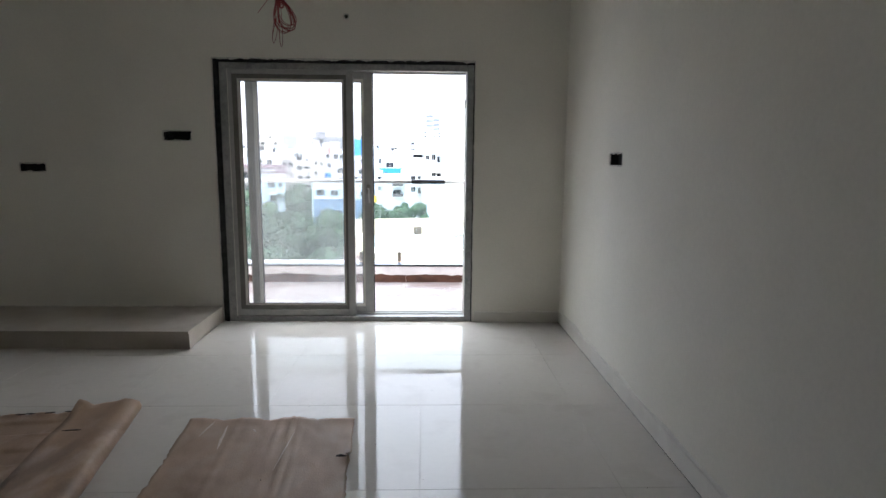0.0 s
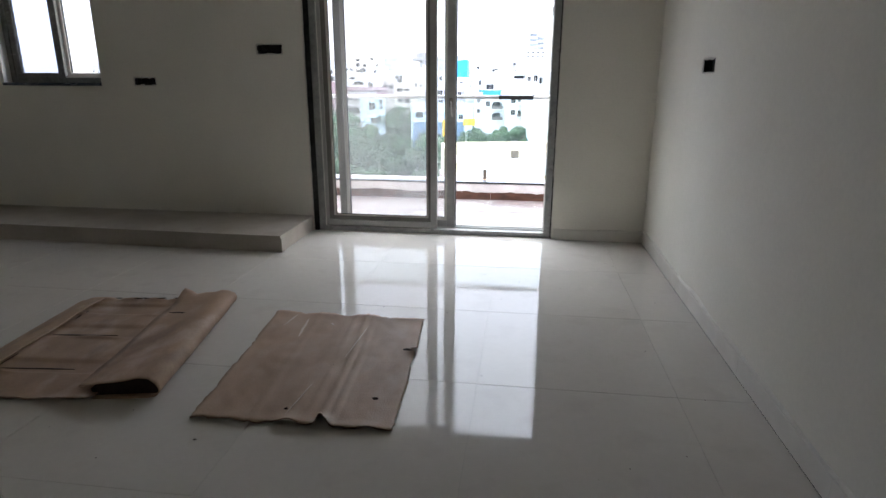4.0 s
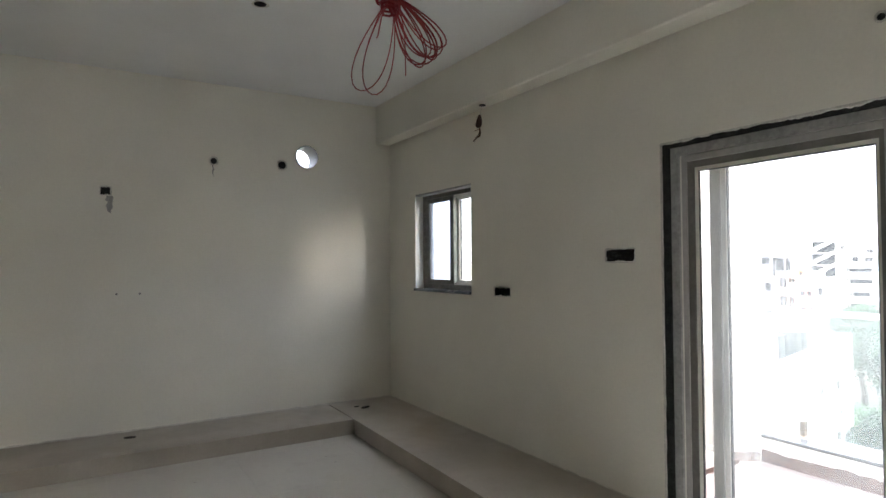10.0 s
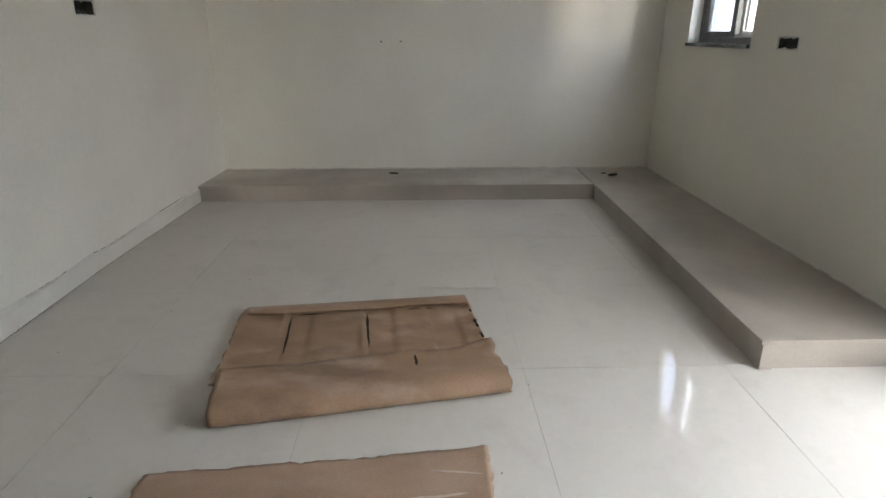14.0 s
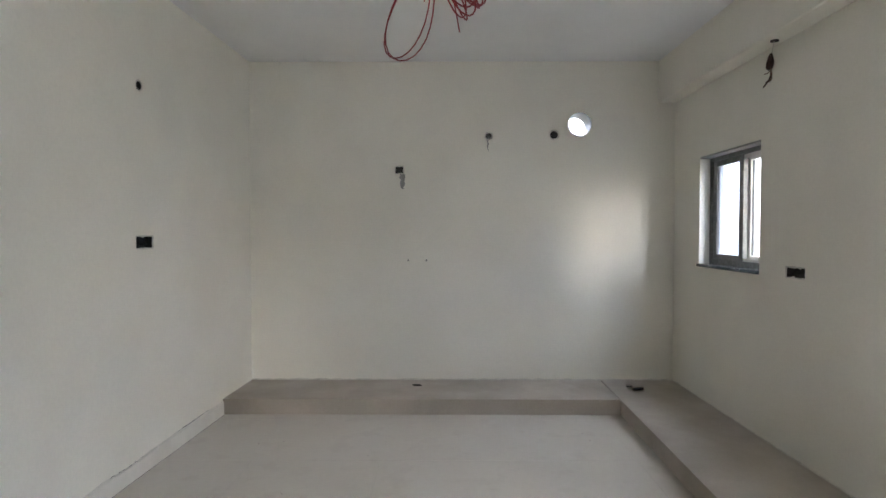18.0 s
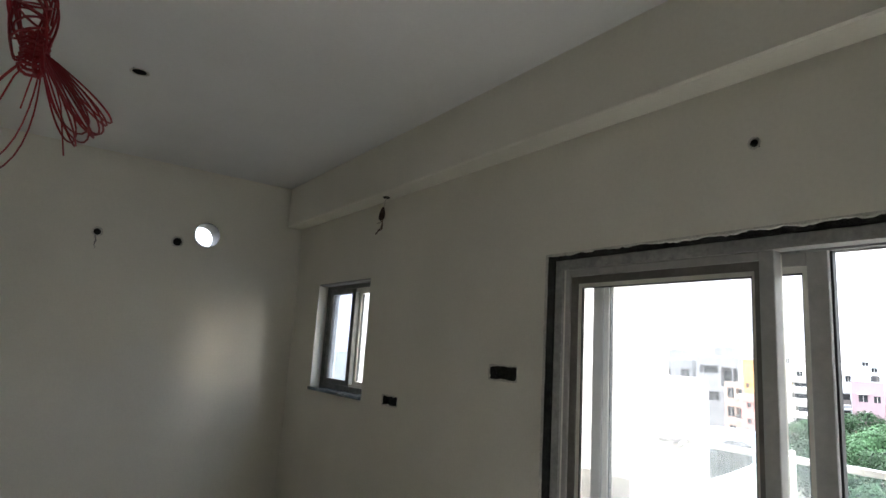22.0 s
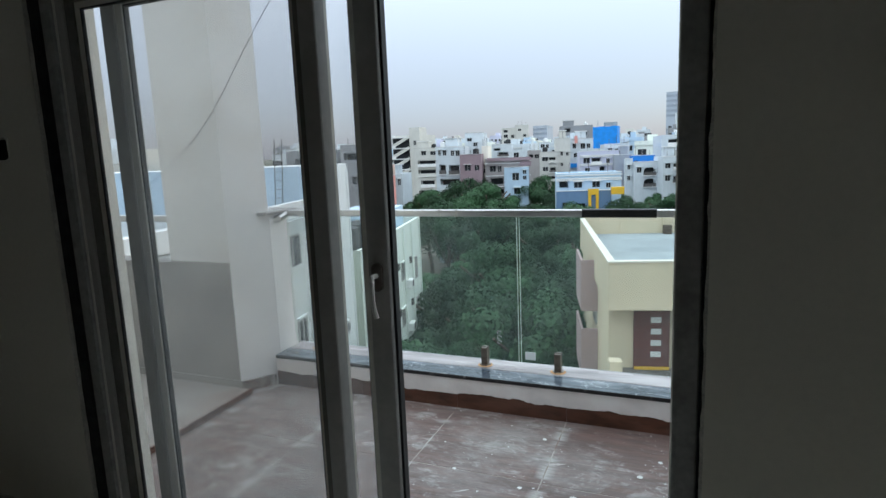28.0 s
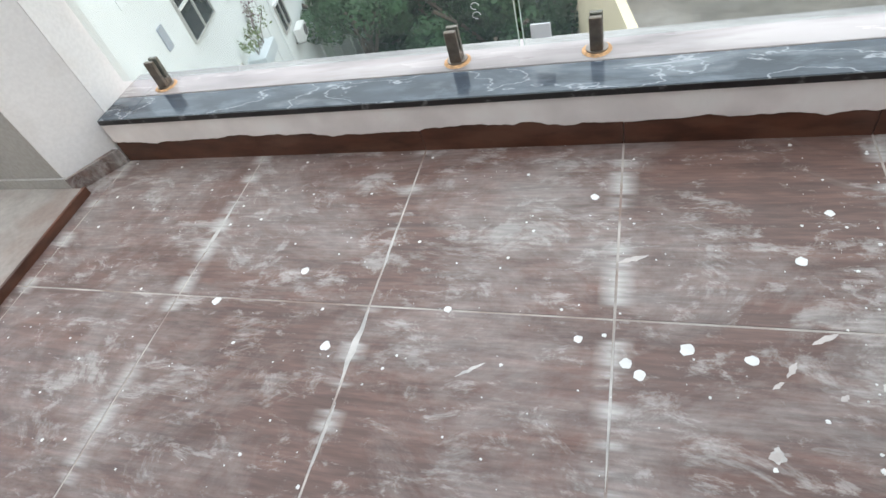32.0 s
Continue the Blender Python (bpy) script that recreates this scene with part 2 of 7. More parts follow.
DARKBEAD = material("brown_glazing_bead", (0.19, 0.18, 0.165), 0.45, vary=0.12, scale=8, fine=0.15, fine_scale=60)
# Cream sash parts; also paints grey faces that catch the outdoor light.
STILE = material("cream_and_lit_upvc", (0.76, 0.74, 0.68), 0.35, vary=0.05, scale=6, fine=0.06, fine_scale=40)
GASKET = material("rubber_gasket", (0.025, 0.025, 0.025), 0.6)
GLASS = glass_material("door_glass", (0.935, 0.93, 0.925), 0.055)
TINTED = glass_material("tinted_window_glass", (0.70, 0.74, 0.83), 0.08)
CLEAR = glass_material("window_glass", (0.95, 0.96, 0.96), 0.06)
RAILGLASS = glass_material("railing_glass", (0.925, 0.955, 0.945), 0.035, (0.55, 0.68, 0.68))
STEEL = material("brushed_steel", (0.62, 0.61, 0.60), 0.28, vary=0.08, scale=3, fine=0.08, fine_scale=200, metal=1.0, stretch=(1, 20, 20))
CHROME = material("satin_metal", (0.62, 0.61, 0.58), 0.3, metal=0.9, fine=0.1)
TAPE = material("black_film", (0.012, 0.012, 0.012), 0.25)
RUST = material("rust_ring", (0.55, 0.33, 0.17), 0.9, vary=0.35, scale=60, bump=0.4)
BOXMETAL = material("junction_box", (0.035, 0.032, 0.03), 0.7, vary=0.4, scale=40, fine=0.4)
RED = material("red_wire", (0.29, 0.016, 0.024), 0.45, vary=0.25, scale=8)
DARKWIRE = material("black_wire", (0.02, 0.018, 0.018), 0.5)
PALEWIRE = material("brown_wire", (0.16, 0.10, 0.06), 0.6)
CARD = material("cardboard", (0.36, 0.23, 0.14), 0.6, vary=0.14, scale=4, fine=0.12, fine_scale=120, stain=(0.48, 0.345, 0.25), stain_scale=5.0,
                stain_amount=0.8, bump=0.15, stretch=(1.6, 0.9, 1), lift=0.53, dirt=((0.20, 0.125, 0.08), 3.5, 0.7, 0.57))
FLATCARD = material("pale_cardboard", (0.38, 0.255, 0.17), 0.62, vary=0.12, scale=4, fine=0.10, fine_scale=120, stain=(0.41, 0.295, 0.21), stain_scale=5.0,
                    stain_amount=0.8, bump=0.15, stretch=(1.6, 0.9, 1), lift=0.50, dirt=((0.30, 0.20, 0.14), 3.5, 0.5, 0.60))
# Torn edges; also paints the shade inside the roll and under the fold.
CARDTORNSHADE = material("torn_and_shade_cardboard", (0.028, 0.018, 0.012), 0.95, vary=0.3, scale=40)
# The first, bluish film paints some sky reflection onto the stone.
GRANITE = material("black_granite", (0.045, 0.055, 0.07), 0.06, vary=0.3, scale=8, stain=(0.30, 0.32, 0.34), stain_scale=6, stain_amount=0.5,
                   gloss_vary=0.08, stretch=(0.6, 1.6, 1), lift=0.57, placed=True, veins=((0.42, 0.44, 0.47), 4.6), film=(((0.26, 0.30, 0.34), 5.0, 0.50, 0.72, 0.5, (0.4, 1.4, 1)), ((0.50, 0.52, 0.55), 6.0, 0.60, 0.64, 0.6, (0.45, 1.8, 1))))
EDGESTONE = material("black_stone_edge", (0.012, 0.012, 0.013), 0.35, vary=0.3, scale=30, stain=(0.30, 0.30, 0.30), stain_scale=22, stain_amount=0.8, lift=0.60, placed=True)
DULLSTEEL = material("dull_steel", (0.26, 0.235, 0.21), 0.38, vary=0.15, scale=30, metal=0.8)
LEVER = material("satin_alloy", (0.72, 0.70, 0.67), 0.38, metal=0.35, fine=0.06)
# Paleness is part dust, part sky reflection put into the colour.
PALEGRANITE = material("dusty_reflecting_granite", (0.30, 0.268, 0.262), 0.10, vary=0.25, scale=6, stain=(0.50, 0.465, 0.455), stain_scale=4, stain_amount=0.75,
                       gloss_vary=0.25, stretch=(0.4, 2, 1), lift=0.47, placed=True)
BALTILE = material("brown_plank_tile", (0.150, 0.083, 0.066), 0.36, vary=0.25, scale=7, fine=0.30, fine_scale=26, stain=(0.13, 0.07, 0.055),
                   stain_scale=3.0, stain_amount=0.6, gloss_vary=0.25, bump=0.06, stretch=(0.5, 4.0, 1), by_object=0.10, lift=0.50, placed=True, joints=(-0.091, 0.592, (0.50, 0.48, 0.46)),
                   film=(((0.34, 0.31, 0.295), 1.9, 0.45, 0.62, 0.60, (0.9, 1.2, 1)), ((0.46, 0.44, 0.42), 4.5, 0.54, 0.61, 0.55, (0.8, 1.3, 1)), ((0.46, 0.43, 0.41), 13.0, 0.56, 0.63, 0.55, (0.7, 1.4, 1)), ((0.070, 0.038, 0.030), 3.4, 0.52, 0.68, 0.75, (0.45, 2.2, 1))))
dusty = BALTILE.node_tree.nodes["Principled BSDF"]
dusty.inputs["Sheen Weight"].default_value = 0.5
dusty.inputs["Sheen Roughness"].default_value = 0.45
dusty.inputs["Sheen Tint"].default_value = (0.80, 0.82, 0.85, 1)
BALGROUT = material("pale_grout", (0.42, 0.385, 0.355), 0.95, vary=0.25, scale=9, bump=0.2, stain=(0.22, 0.15, 0.125), stain_scale=5, stain_amount=0.85, lift=0.48)
BALSKIRT = material("rust_brown_tile", (0.080, 0.031, 0.018), 0.35, vary=0.35, scale=8, stain=(0.15, 0.070, 0.045), stain_scale=5, stain_amount=0.6, placed=True, stretch=(1, 1, 3))
WHITEPAINT = material("white_plaster", (0.80, 0.79, 0.79), 0.8, vary=0.05, scale=2, fine=0.06, fine_scale=80, stain=(0.66, 0.62, 0.58), stain_scale=3,
                      stain_amount=0.4, bump=0.12)
PINKPAINT = material("lime_wash", (0.78, 0.725, 0.715), 0.85, vary=0.10, scale=6, stain=(0.80, 0.78, 0.77), stain_scale=6, stain_amount=0.7, bump=0.2)
DUSTFLOOR = material("dusty_cement_floor", (0.33, 0.30, 0.275), 0.7, vary=0.18, scale=4, fine=0.12, fine_scale=50, stain=(0.22, 0.16, 0.135), stain_scale=3, stain_amount=0.7, bump=0.1)
CEMENT = material("bare_cement", (0.33, 0.315, 0.30), 0.9, vary=0.12, scale=3, fine=0.12, fine_scale=70, bump=0.25, stain=(0.42, 0.40, 0.38), stain_scale=2,
                  stain_amount=0.5)
WOOD = material("raw_wood", (0.55, 0.34, 0.22), 0.7, vary=0.2, scale=30, stretch=(1, 12, 12))
WOODTIP = material("dark_wood", (0.14, 0.06, 0.04), 0.7, vary=0.2, scale=30)
SPLASH = material("dried_paint", (0.68, 0.68, 0.67), 0.8, vary=0.08, scale=30)
DEBRIS = material("grit", (0.12, 0.10, 0.085), 0.95)


# ---- mesh helpers ----
def part(name, bm, mat, parent=None, label="", at=None):
    """Links a bmesh as one mesh object, under a thing or a part."""
    bmesh.ops.recalc_face_normals(bm, faces=bm.faces)
    mesh = bpy.data.meshes.new(name)
    bm.to_mesh(mesh)
    bm.free()
    mesh.materials.append(mat)
    ob = new(name, mesh)
    if parent is not None:
        ob.parent = parent
        ob.matrix_parent_inverse = Matrix.Identity(4)
    if at is not None:
        ob.matrix_basis = at
    if label:
        ob["label"] = label
    return ob


def thing(name, label, category, group="", kind="", at=None):
    ob = new(name)
    ob.empty_display_size = 0.1
    if at is not None:
        ob.matrix_basis = at
    return tagged(ob, label, category, group, kind)


def box(bm, x0, x1, y0, y1, z0, z1, bevel=0.0):
    made = bmesh.ops.create_cube(bm, size=1.0, matrix=Matrix.LocRotScale(
        ((x0 + x1) / 2, (y0 + y1) / 2, (z0 + z1) / 2), None, (abs(x1 - x0), abs(y1 - y0), abs(z1 - z0))))
    if bevel:
        edges = list({e for v in made["verts"] for e in v.link_edges})
        bmesh.ops.bevel(bm, geom=edges, offset=bevel, segments=1, affect="EDGES")
    return bm


def boxes(*rows, bevel=0.0):
    bm = bmesh.new()
    for r in rows:
        box(bm, *r, bevel=bevel)
    return bm


def tube(bm, points, radius, sides=6, closed=False):
    """A round wire along points."""
    pts = [Vector(p) for p in points]
    rings = []
    count = len(pts)
    for i, p in enumerate(pts):
        a = pts[(i - 1) % count] if closed or i else p
        b = pts[(i + 1) % count] if closed or i < count - 1 else p
        ahead = (b - a).normalized()
        side = ahead.cross(Vector((0.31, 0.17, 0.93))).normalized()
        up = side.cross(ahead)
        rings.append([bm.verts.new(p + radius * (math.cos(k * math.tau / sides) * side + math.sin(k * math.tau / sides) * up)) for k in range(sides)])
    for i in range(count if closed else count - 1):
        for k in range(sides):
            bm.faces.new((rings[i][k], rings[i][(k + 1) % sides], rings[(i + 1) % count][(k + 1) % sides], rings[(i + 1) % count][k]))
    if not closed:
        bm.faces.new(rings[0])
        bm.faces.new(rings[-1])
    return bm


def cylinder(bm, x, y, z0, z1, r, sides=20, r2=None):
    bmesh.ops.create_cone(bm, cap_ends=True, segments=sides, radius1=r, radius2=r if r2 is None else r2, depth=z1 - z0,
                          matrix=Matrix.Translation((x, y, (z0 + z1) / 2)))
    return bm


def prism(outline, z0, z1):
    bm = bmesh.new()
    low = [bm.verts.new((x, y, z0)) for x, y in outline]
    high = [bm.verts.new((x, y, z1)) for x, y in outline]
    for k in range(len(outline)):
        n = (k + 1) % len(outline)
        bm.faces.new((low[k], low[n], high[n], high[k]))
    bm.faces.new(low)
    bm.faces.new(high)
    return bm


def relief_wall(u_range, v_range, holes, thick, place):
    """A wall as one mesh. Holes are (u0, u1, v0, v1, depth); a depth of the wall's own thickness goes through.
    place(u, v, d) gives the point d metres inside the wall's face."""
    us = sorted({*u_range, *(h[0] for h in holes), *(h[1] for h in holes)})
    vs = sorted({*v_range, *(h[2] for h in holes), *(h[3] for h in holes)})

    def depth(i, j):
        if not (0 <= i < len(us) - 1 and 0 <= j < len(vs) - 1):
            return thick
        u, v = (us[i] + us[i + 1]) / 2, (vs[j] + vs[j + 1]) / 2
        return next((h[4] for h in holes if h[0] < u < h[1] and h[2] < v < h[3]), 0.0)

    bm = bmesh.new()
    cache = {}

    def vert(u, v, d):
        key = (round(u, 5), round(v, 5), round(d, 5))
        if key not in cache:
            cache[key] = bm.verts.new(place(u, v, d))
        return cache[key]

    def quad(*corners):
        bm.faces.new([vert(*c) for c in corners])

    for i in range(len(us) - 1):
        for j in range(len(vs) - 1):
            d = depth(i, j)
            u0, u1, v0, v1 = us[i], us[i + 1], vs[j], vs[j + 1]
            if d < thick:
                quad((u0, v0, d), (u1, v0, d), (u1, v1, d), (u0, v1, d))
                quad((u0, v0, thick), (u1, v0, thick), (u1, v1, thick), (u0, v1, thick))
    for i in range(-1, len(us) - 1):
        for j in range(len(vs) - 1):
            a, b = depth(i, j), depth(i + 1, j)
            if a != b:
                quad((us[i + 1], vs[j], a), (us[i + 1], vs[j + 1], a), (us[i + 1], vs[j + 1], b), (us[i + 1], vs[j], b))
    for i in range(len(us) - 1):
        for j in range(-1, len(vs) - 1):
            a, b = depth(i, j), depth(i, j + 1)
            if a != b:
                quad((us[i], vs[j + 1], a), (us[i + 1], vs[j + 1], a), (us[i + 1], vs[j + 1], b), (us[i], vs[j + 1], b))
    return bm


# ---- the room's shell ----
XL, XR, YS, ZC = -3.165, 2.66, -3.723, 2.92
DOOR_W, DOOR_H, THICK = 1.956, 2.012, 0.2
BAL = 0.004
SOFFIT, BEAM = 2.557, 0.15
HALL_X, BACK_Y = 0.80, -7.0
WIN = (-2.652, -1.755, 1.165, 2.022)

BOX_A = (-0.387, -0.175, 1.405, 1.48)
BOX_B = (-1.462, -1.27, 1.165, 1.23)
north = relief_wall((XL - 0.15, XR + 0.15), (-0.3, ZC + 0.15),
                    [(0.0, DOOR_W, 0.0, DOOR_H, THICK), (*WIN, THICK), (*BOX_A, 0.05), (*BOX_B, 0.05), (0.978, 1.014, 2.299, 2.335, 0.04)],
                    THICK, lambda u, v, d: (u, d, v))
tagged(part("wall_north", north, PUTTY), "off-white putty wall with a balcony door and a small window", "wall", kind="structure")



KINK = -1.213


def south_y(x):
    """The south wall stands a little off square."""
    return YS - 0.0443 * min(x - XL, KINK - XL) - 0.004 * max(0.0, x - KINK)


BOX_S = (-1.573, -1.388, 1.334, 1.409)
south = relief_wall((XL - 0.15, HALL_X), (-0.05, ZC + 0.15), [(*BOX_S, 0.05), (-1.467, -1.413, 2.26, 2.314, 0.04), (KINK, KINK + 0.4, 0.5, 1.0, 0.0)], 0.18, lambda u, v, d: (u, south_y(u) - d, v))
tagged(part("wall_south", south, PUTTY), "smooth off-white putty wall", "wall", kind="structure")

BOX_R = (-1.33, -1.114, 1.255, 1.328)
east = relief_wall((BACK_Y, 0.0), (-0.05, ZC + 0.15), [(*BOX_R, 0.05)], 0.18, lambda u, v, d: (XR + d, u, v))
tagged(part("wall_east", east, PUTTY), "long off-white putty wall", "wall", kind="structure")

DUCT = (-0.835, 2.373, 0.105)
PIPE_BOX = (-2.45, -2.375, 1.945, 2.01)
west = relief_wall((YS - 0.18, 0.0), (-0.05, ZC + 0.15),
                   [(DUCT[0] - 0.13, DUCT[0] + 0.13, DUCT[1] - 0.13, DUCT[1] + 0.13, 0.2), (*PIPE_BOX, 0.05),
                    (-1.66, -1.60, 2.245, 2.30, 0.05), (-1.10, -1.02, 2.25, 2.315, 0.05)], 0.2, lambda u, v, d: (XL - d, u, v))


def ring_plate(bm, centre_u, centre_v, half, radius, place, depths, sides=40):
    """Fills a square hole in a wall down to a round one, on both faces, with the round sleeve between them."""
    loops = []
    for d in depths:
        outer, inner = [], []
        for k in range(sides):
            a = math.tau * k / sides
            c, s = math.cos(a), math.sin(a)
            f = half / max(abs(c), abs(s))
            outer.append(bm.verts.new(place(centre_u + f * c, centre_v + f * s, d)))
            inner.append(bm.verts.new(place(centre_u + radius * c, centre_v + radius * s, d)))
        for k in range(sides):
            n = (k + 1) % sides
            bm.faces.new((outer[k], outer[n], inner[n], inner[k]))
        loops.append(inner)
    for k in range(sides):
        n = (k + 1) % sides
        bm.faces.new((loops[0][k], loops[0][n], loops[1][n], loops[1][k]))
    return bm


ring_plate(west, DUCT[0], DUCT[1], 0.13, DUCT[2], lambda u, v, d: (XL - d, u, v), (0.0, 0.2))
tagged(part("wall_west", west, PUTTY), "off-white putty wall with a round duct hole", "wall", kind="structure")
hall = boxes((HALL_X - 0.18, HALL_X, BACK_Y, south_y(HALL_X) - 0.181, -0.05, ZC + 0.15))
tagged(part("wall_hall_side", hall, PUTTY), "off-white putty side wall of the hall", "wall", kind="structure")
# Unseen wall, added so light enters only by balcony door and window.
tagged(part("wall_hall_end", boxes((HALL_X - 0.18, XR + 0.18, BACK_Y - 0.18, BACK_Y, -0.05, ZC + 0.15)), PUTTY),
       "plain unseen end wall added to close the hall", "wall", kind="structure")

ceil = relief_wall((XL - 0.1, XR + 0.1), (BACK_Y - 0.1, 0.05),
                   [(-1.475, -1.40, -1.72, -1.64, 0.06), (-1.525, -1.475, -2.645, -2.595, 0.06), (0.97, 1.01, -2.046, -2.006, 0.04)],
                   0.2, lambda u, v, d: (u, v, ZC + d))
tagged(part("ceiling", ceil, CEILING), "plain white puttied ceiling slab", "ceiling", kind="structure")
beam = boxes((XL + 0.001, XR - 0.001, -BEAM, -0.002, SOFFIT, ZC + 0.012), bevel=0.008)
tagged(part("beam", beam, PUTTY), "puttied ceiling beam running above the window wall", "beam", kind="structure")

# The floor's bed and the polished tiles on it.
floor = part("floor", boxes((XL - 0.1, XR + 0.1, BACK_Y - 0.1, 0.0, -0.16, -0.0012)), GROUT)
tagged(floor, "glossy cream vitrified tile floor, dusty", "floor", kind="structure")
sill_track = boxes((0.0, DOOR_W, 0.001, THICK, -0.12, -0.012))
tagged(part("threshold", sill_track, CEMENT), "rough cement threshold under the sliding door", "threshold", kind="structure")

# Raised ledges along the window wall and the far wall.
LEDGE_H = 0.125
LEDGE_X = -2.55
ledge = part("ledge", boxes((XL, -0.010, -0.63, -0.001, 0.0, LEDGE_H - 0.02), (XL, LEDGE_X - 0.012, YS - 0.06, -0.63, 0.0, LEDGE_H - 0.02)), LEDGE)
tagged(ledge, "low beige tiled ledge in an L along two walls", "ledge", kind="structure")


def ledge_y(x):
    """The ledge's front edge runs a little off square to the window wall."""
    return -0.640 - 0.018 * (x - LEDGE_X)


def ledge_slabs():
    """Outlines of the ledge's top slabs and front boards, butted end to end."""
    for i in range(4):
        a = XL + i * 0.79
        b = min(a + 0.7895, 0.008)
        yield "slab", ((a, ledge_y(a)), (b, ledge_y(b)), (b, -0.001), (a, -0.001)), LEDGE_H - 0.019, LEDGE_H
    for i in range(3):
        a = LEDGE_X + i * 0.85
        b = min(a + 0.8495, 0.004)
        yield "front_board", ((a, ledge_y(a) + 0.004), (b, ledge_y(b) + 0.004), (b, -0.6301), (a, -0.6301)), 0.0005, LEDGE_H - 0.0195
    for i in range(4):
        a = -0.646 - i * 0.78
        b = max(a - 0.7795, YS - 0.06)
        yield "slab", ((XL, a), (XL, b), (LEDGE_X, b), (LEDGE_X, a)), LEDGE_H - 0.019, LEDGE_H


for name_of, outline, low, high in ledge_slabs():
    part(name_of, prism(outline, low, high), LEDGE, ledge)


def skirting(name, label, start, end, inward, height=0.095, thick=0.012, piece=0.8, lift=0.0, crack=False):
    """A run of skirting tiles with a ragged line of mortar on top."""
    start, end, inward = Vector(start), Vector(end), Vector(inward)
    way = (end - start).normalized()
    length = (end - start).length
    root = thing(name, label, "skirting", kind="structure")
    s = 0.0
    rng = random.Random(len(label))
    while s < length - 0.02:
        e = min(s + piece - 0.002, length)
        bm = bmesh.new()
        a, b = start + way * s, start + way * e
        for p, q in (((a), (b)),):
            low = [v + Vector((0, 0, lift)) for v in (p, q, q + inward * thick, p + inward * thick)]
            v0 = [bm.verts.new(v) for v in low]
            v1 = [bm.verts.new(v + Vector((0, 0, height - lift))) for v in low]
            for k in range(4):
                bm.faces.new((v0[k], v0[(k + 1) % 4], v1[(k + 1) % 4], v1[k]))
            bm.faces.new(v1)
            bm.faces.new(v0)
        part("tile", bm, SKIRT, root)
        s += piece
    bm = bmesh.new()
    steps = int(length / 0.03)
    prev = None
    for i in range(steps + 1):
        p = start + way * (length * i / steps)
        up = height + 0.004 + 0.024 * max(0.0, noise.noise(p * 3.0) + 0.35) + 0.003 * rng.random()
        row = [p + inward * 0.0005 + Vector((0, 0, height - 0.01)), p + inward * (thick * 0.8) + Vector((0, 0, height - 0.006)),
               p + inward * (thick * 0.8) + Vector((0, 0, height + (up - height) * 0.4)), p + inward * 0.0005 + Vector((0, 0, up))]
        row = [bm.verts.new(v) for v in row]
        if prev:
            for k in range(3):
                bm.faces.new((prev[k], row[k], row[k + 1], prev[k + 1]))
        prev = row
    part("mortar", bm, SOFTMORTAR, root)
    if crack:
        # A broken dark line where the mortar has come away from the wall.
        bm = bmesh.new()
        prev = None
        for i in range(int(length / 0.012) + 1):
            p = start + way * min(length, 0.012 * i)
            z = height + 0.004 + 0.024 * max(0.0, noise.noise(p * 3.0) + 0.35) + 0.003 * noise.noise(p * 40.0)
            w = 0.0055 * max(0.0, noise.noise(p * 2.3 + Vector((5, 0, 2))) + 0.22 + 0.5 * noise.noise(p * 21.0))
            row = [bm.verts.new(p + inward * 0.0016 + Vector((0, 0, z - w))), bm.verts.new(p + inward * 0.0016 + Vector((0, 0, z + w)))] if w > 0.0004 else None
            if prev and row:
                bm.faces.new((prev[0], row[0], row[1], prev[1]))
            prev = row
        for v in [v for v in bm.verts if not v.link_faces]:
            bm.verts.remove(v)
        part("crack", bm, BLACKGAP, root, "dark crack above the mortar")
    if lift:
        bm = bmesh.new()
        a, b = start + inward * 0.001, end + inward * 0.001
        low = [bm.verts.new(v) for v in (a, b, b + inward * (thick - 0.004), a + inward * (thick - 0.004))]
        high = [bm.verts.new(v.co + Vector((0, 0, lift + 0.001))) for v in low]
        for k in range(4):
            bm.faces.new((low[k], low[(k + 1) % 4], high[(k + 1) % 4], high[k]))
        part("open_joint", bm, BLACKGAP, root, "dark open joint along the floor")
    return root


skirting("baseboard_east", "cream tile skirting with smeared mortar along the wall", (XR, BACK_Y, 0), (XR, -0.013, 0), (-1, 0, 0), lift=0.006)
skirting("baseboard_north", "cream tile skirting beside the balcony door", (DOOR_W + 0.02, 0, 0), (XR - 0.013, 0, 0), (0, -1, 0), height=0.075)
skirting("baseboard_south", "cream tile skirting with a ragged mortar top", (-2.545, south_y(-2.545), 0), (KINK, south_y(KINK), 0), (0.044, 0.999, 0), lift=0.004, crack=True)
skirting("baseboard_south_end", "cream tile skirting towards the wall's end", (KINK, south_y(KINK), 0), (HALL_X, south_y(HALL_X), 0), (0.004, 1, 0), lift=0.004, crack=True)
skirting("baseboard_hall", "cream tile skirting round the wall's end", (HALL_X, south_y(HALL_X), 0), (HALL_X, BACK_Y, 0), (1, 0, 0))


def ragged_line(name, label, start, end, inward, size):
    """A thin uneven bead of mortar where a ledge meets a wall."""
    start, end, inward = Vector(start), Vector(end), Vector(inward)
    bm = bmesh.new()
    prev = None
    length = (end - start).length
    steps = int(length / 0.025)
    for i in range(steps + 1):
        p = start.lerp(end, i / steps)
        w = size * (0.45 + 0.9 * abs(noise.noise(p * 9.0)) + 0.5 * abs(noise.noise(p * 31.0)))
        row = [bm.verts.new(p + inward * w), bm.verts.new(p + inward * (w * 0.5) + Vector((0, 0, w * 0.5))), bm.verts.new(p + Vector((0, 0, w)))]
        if prev:
            for k in range(2):
                bm.faces.new((prev[k], row[k], row[k + 1], prev[k + 1]))
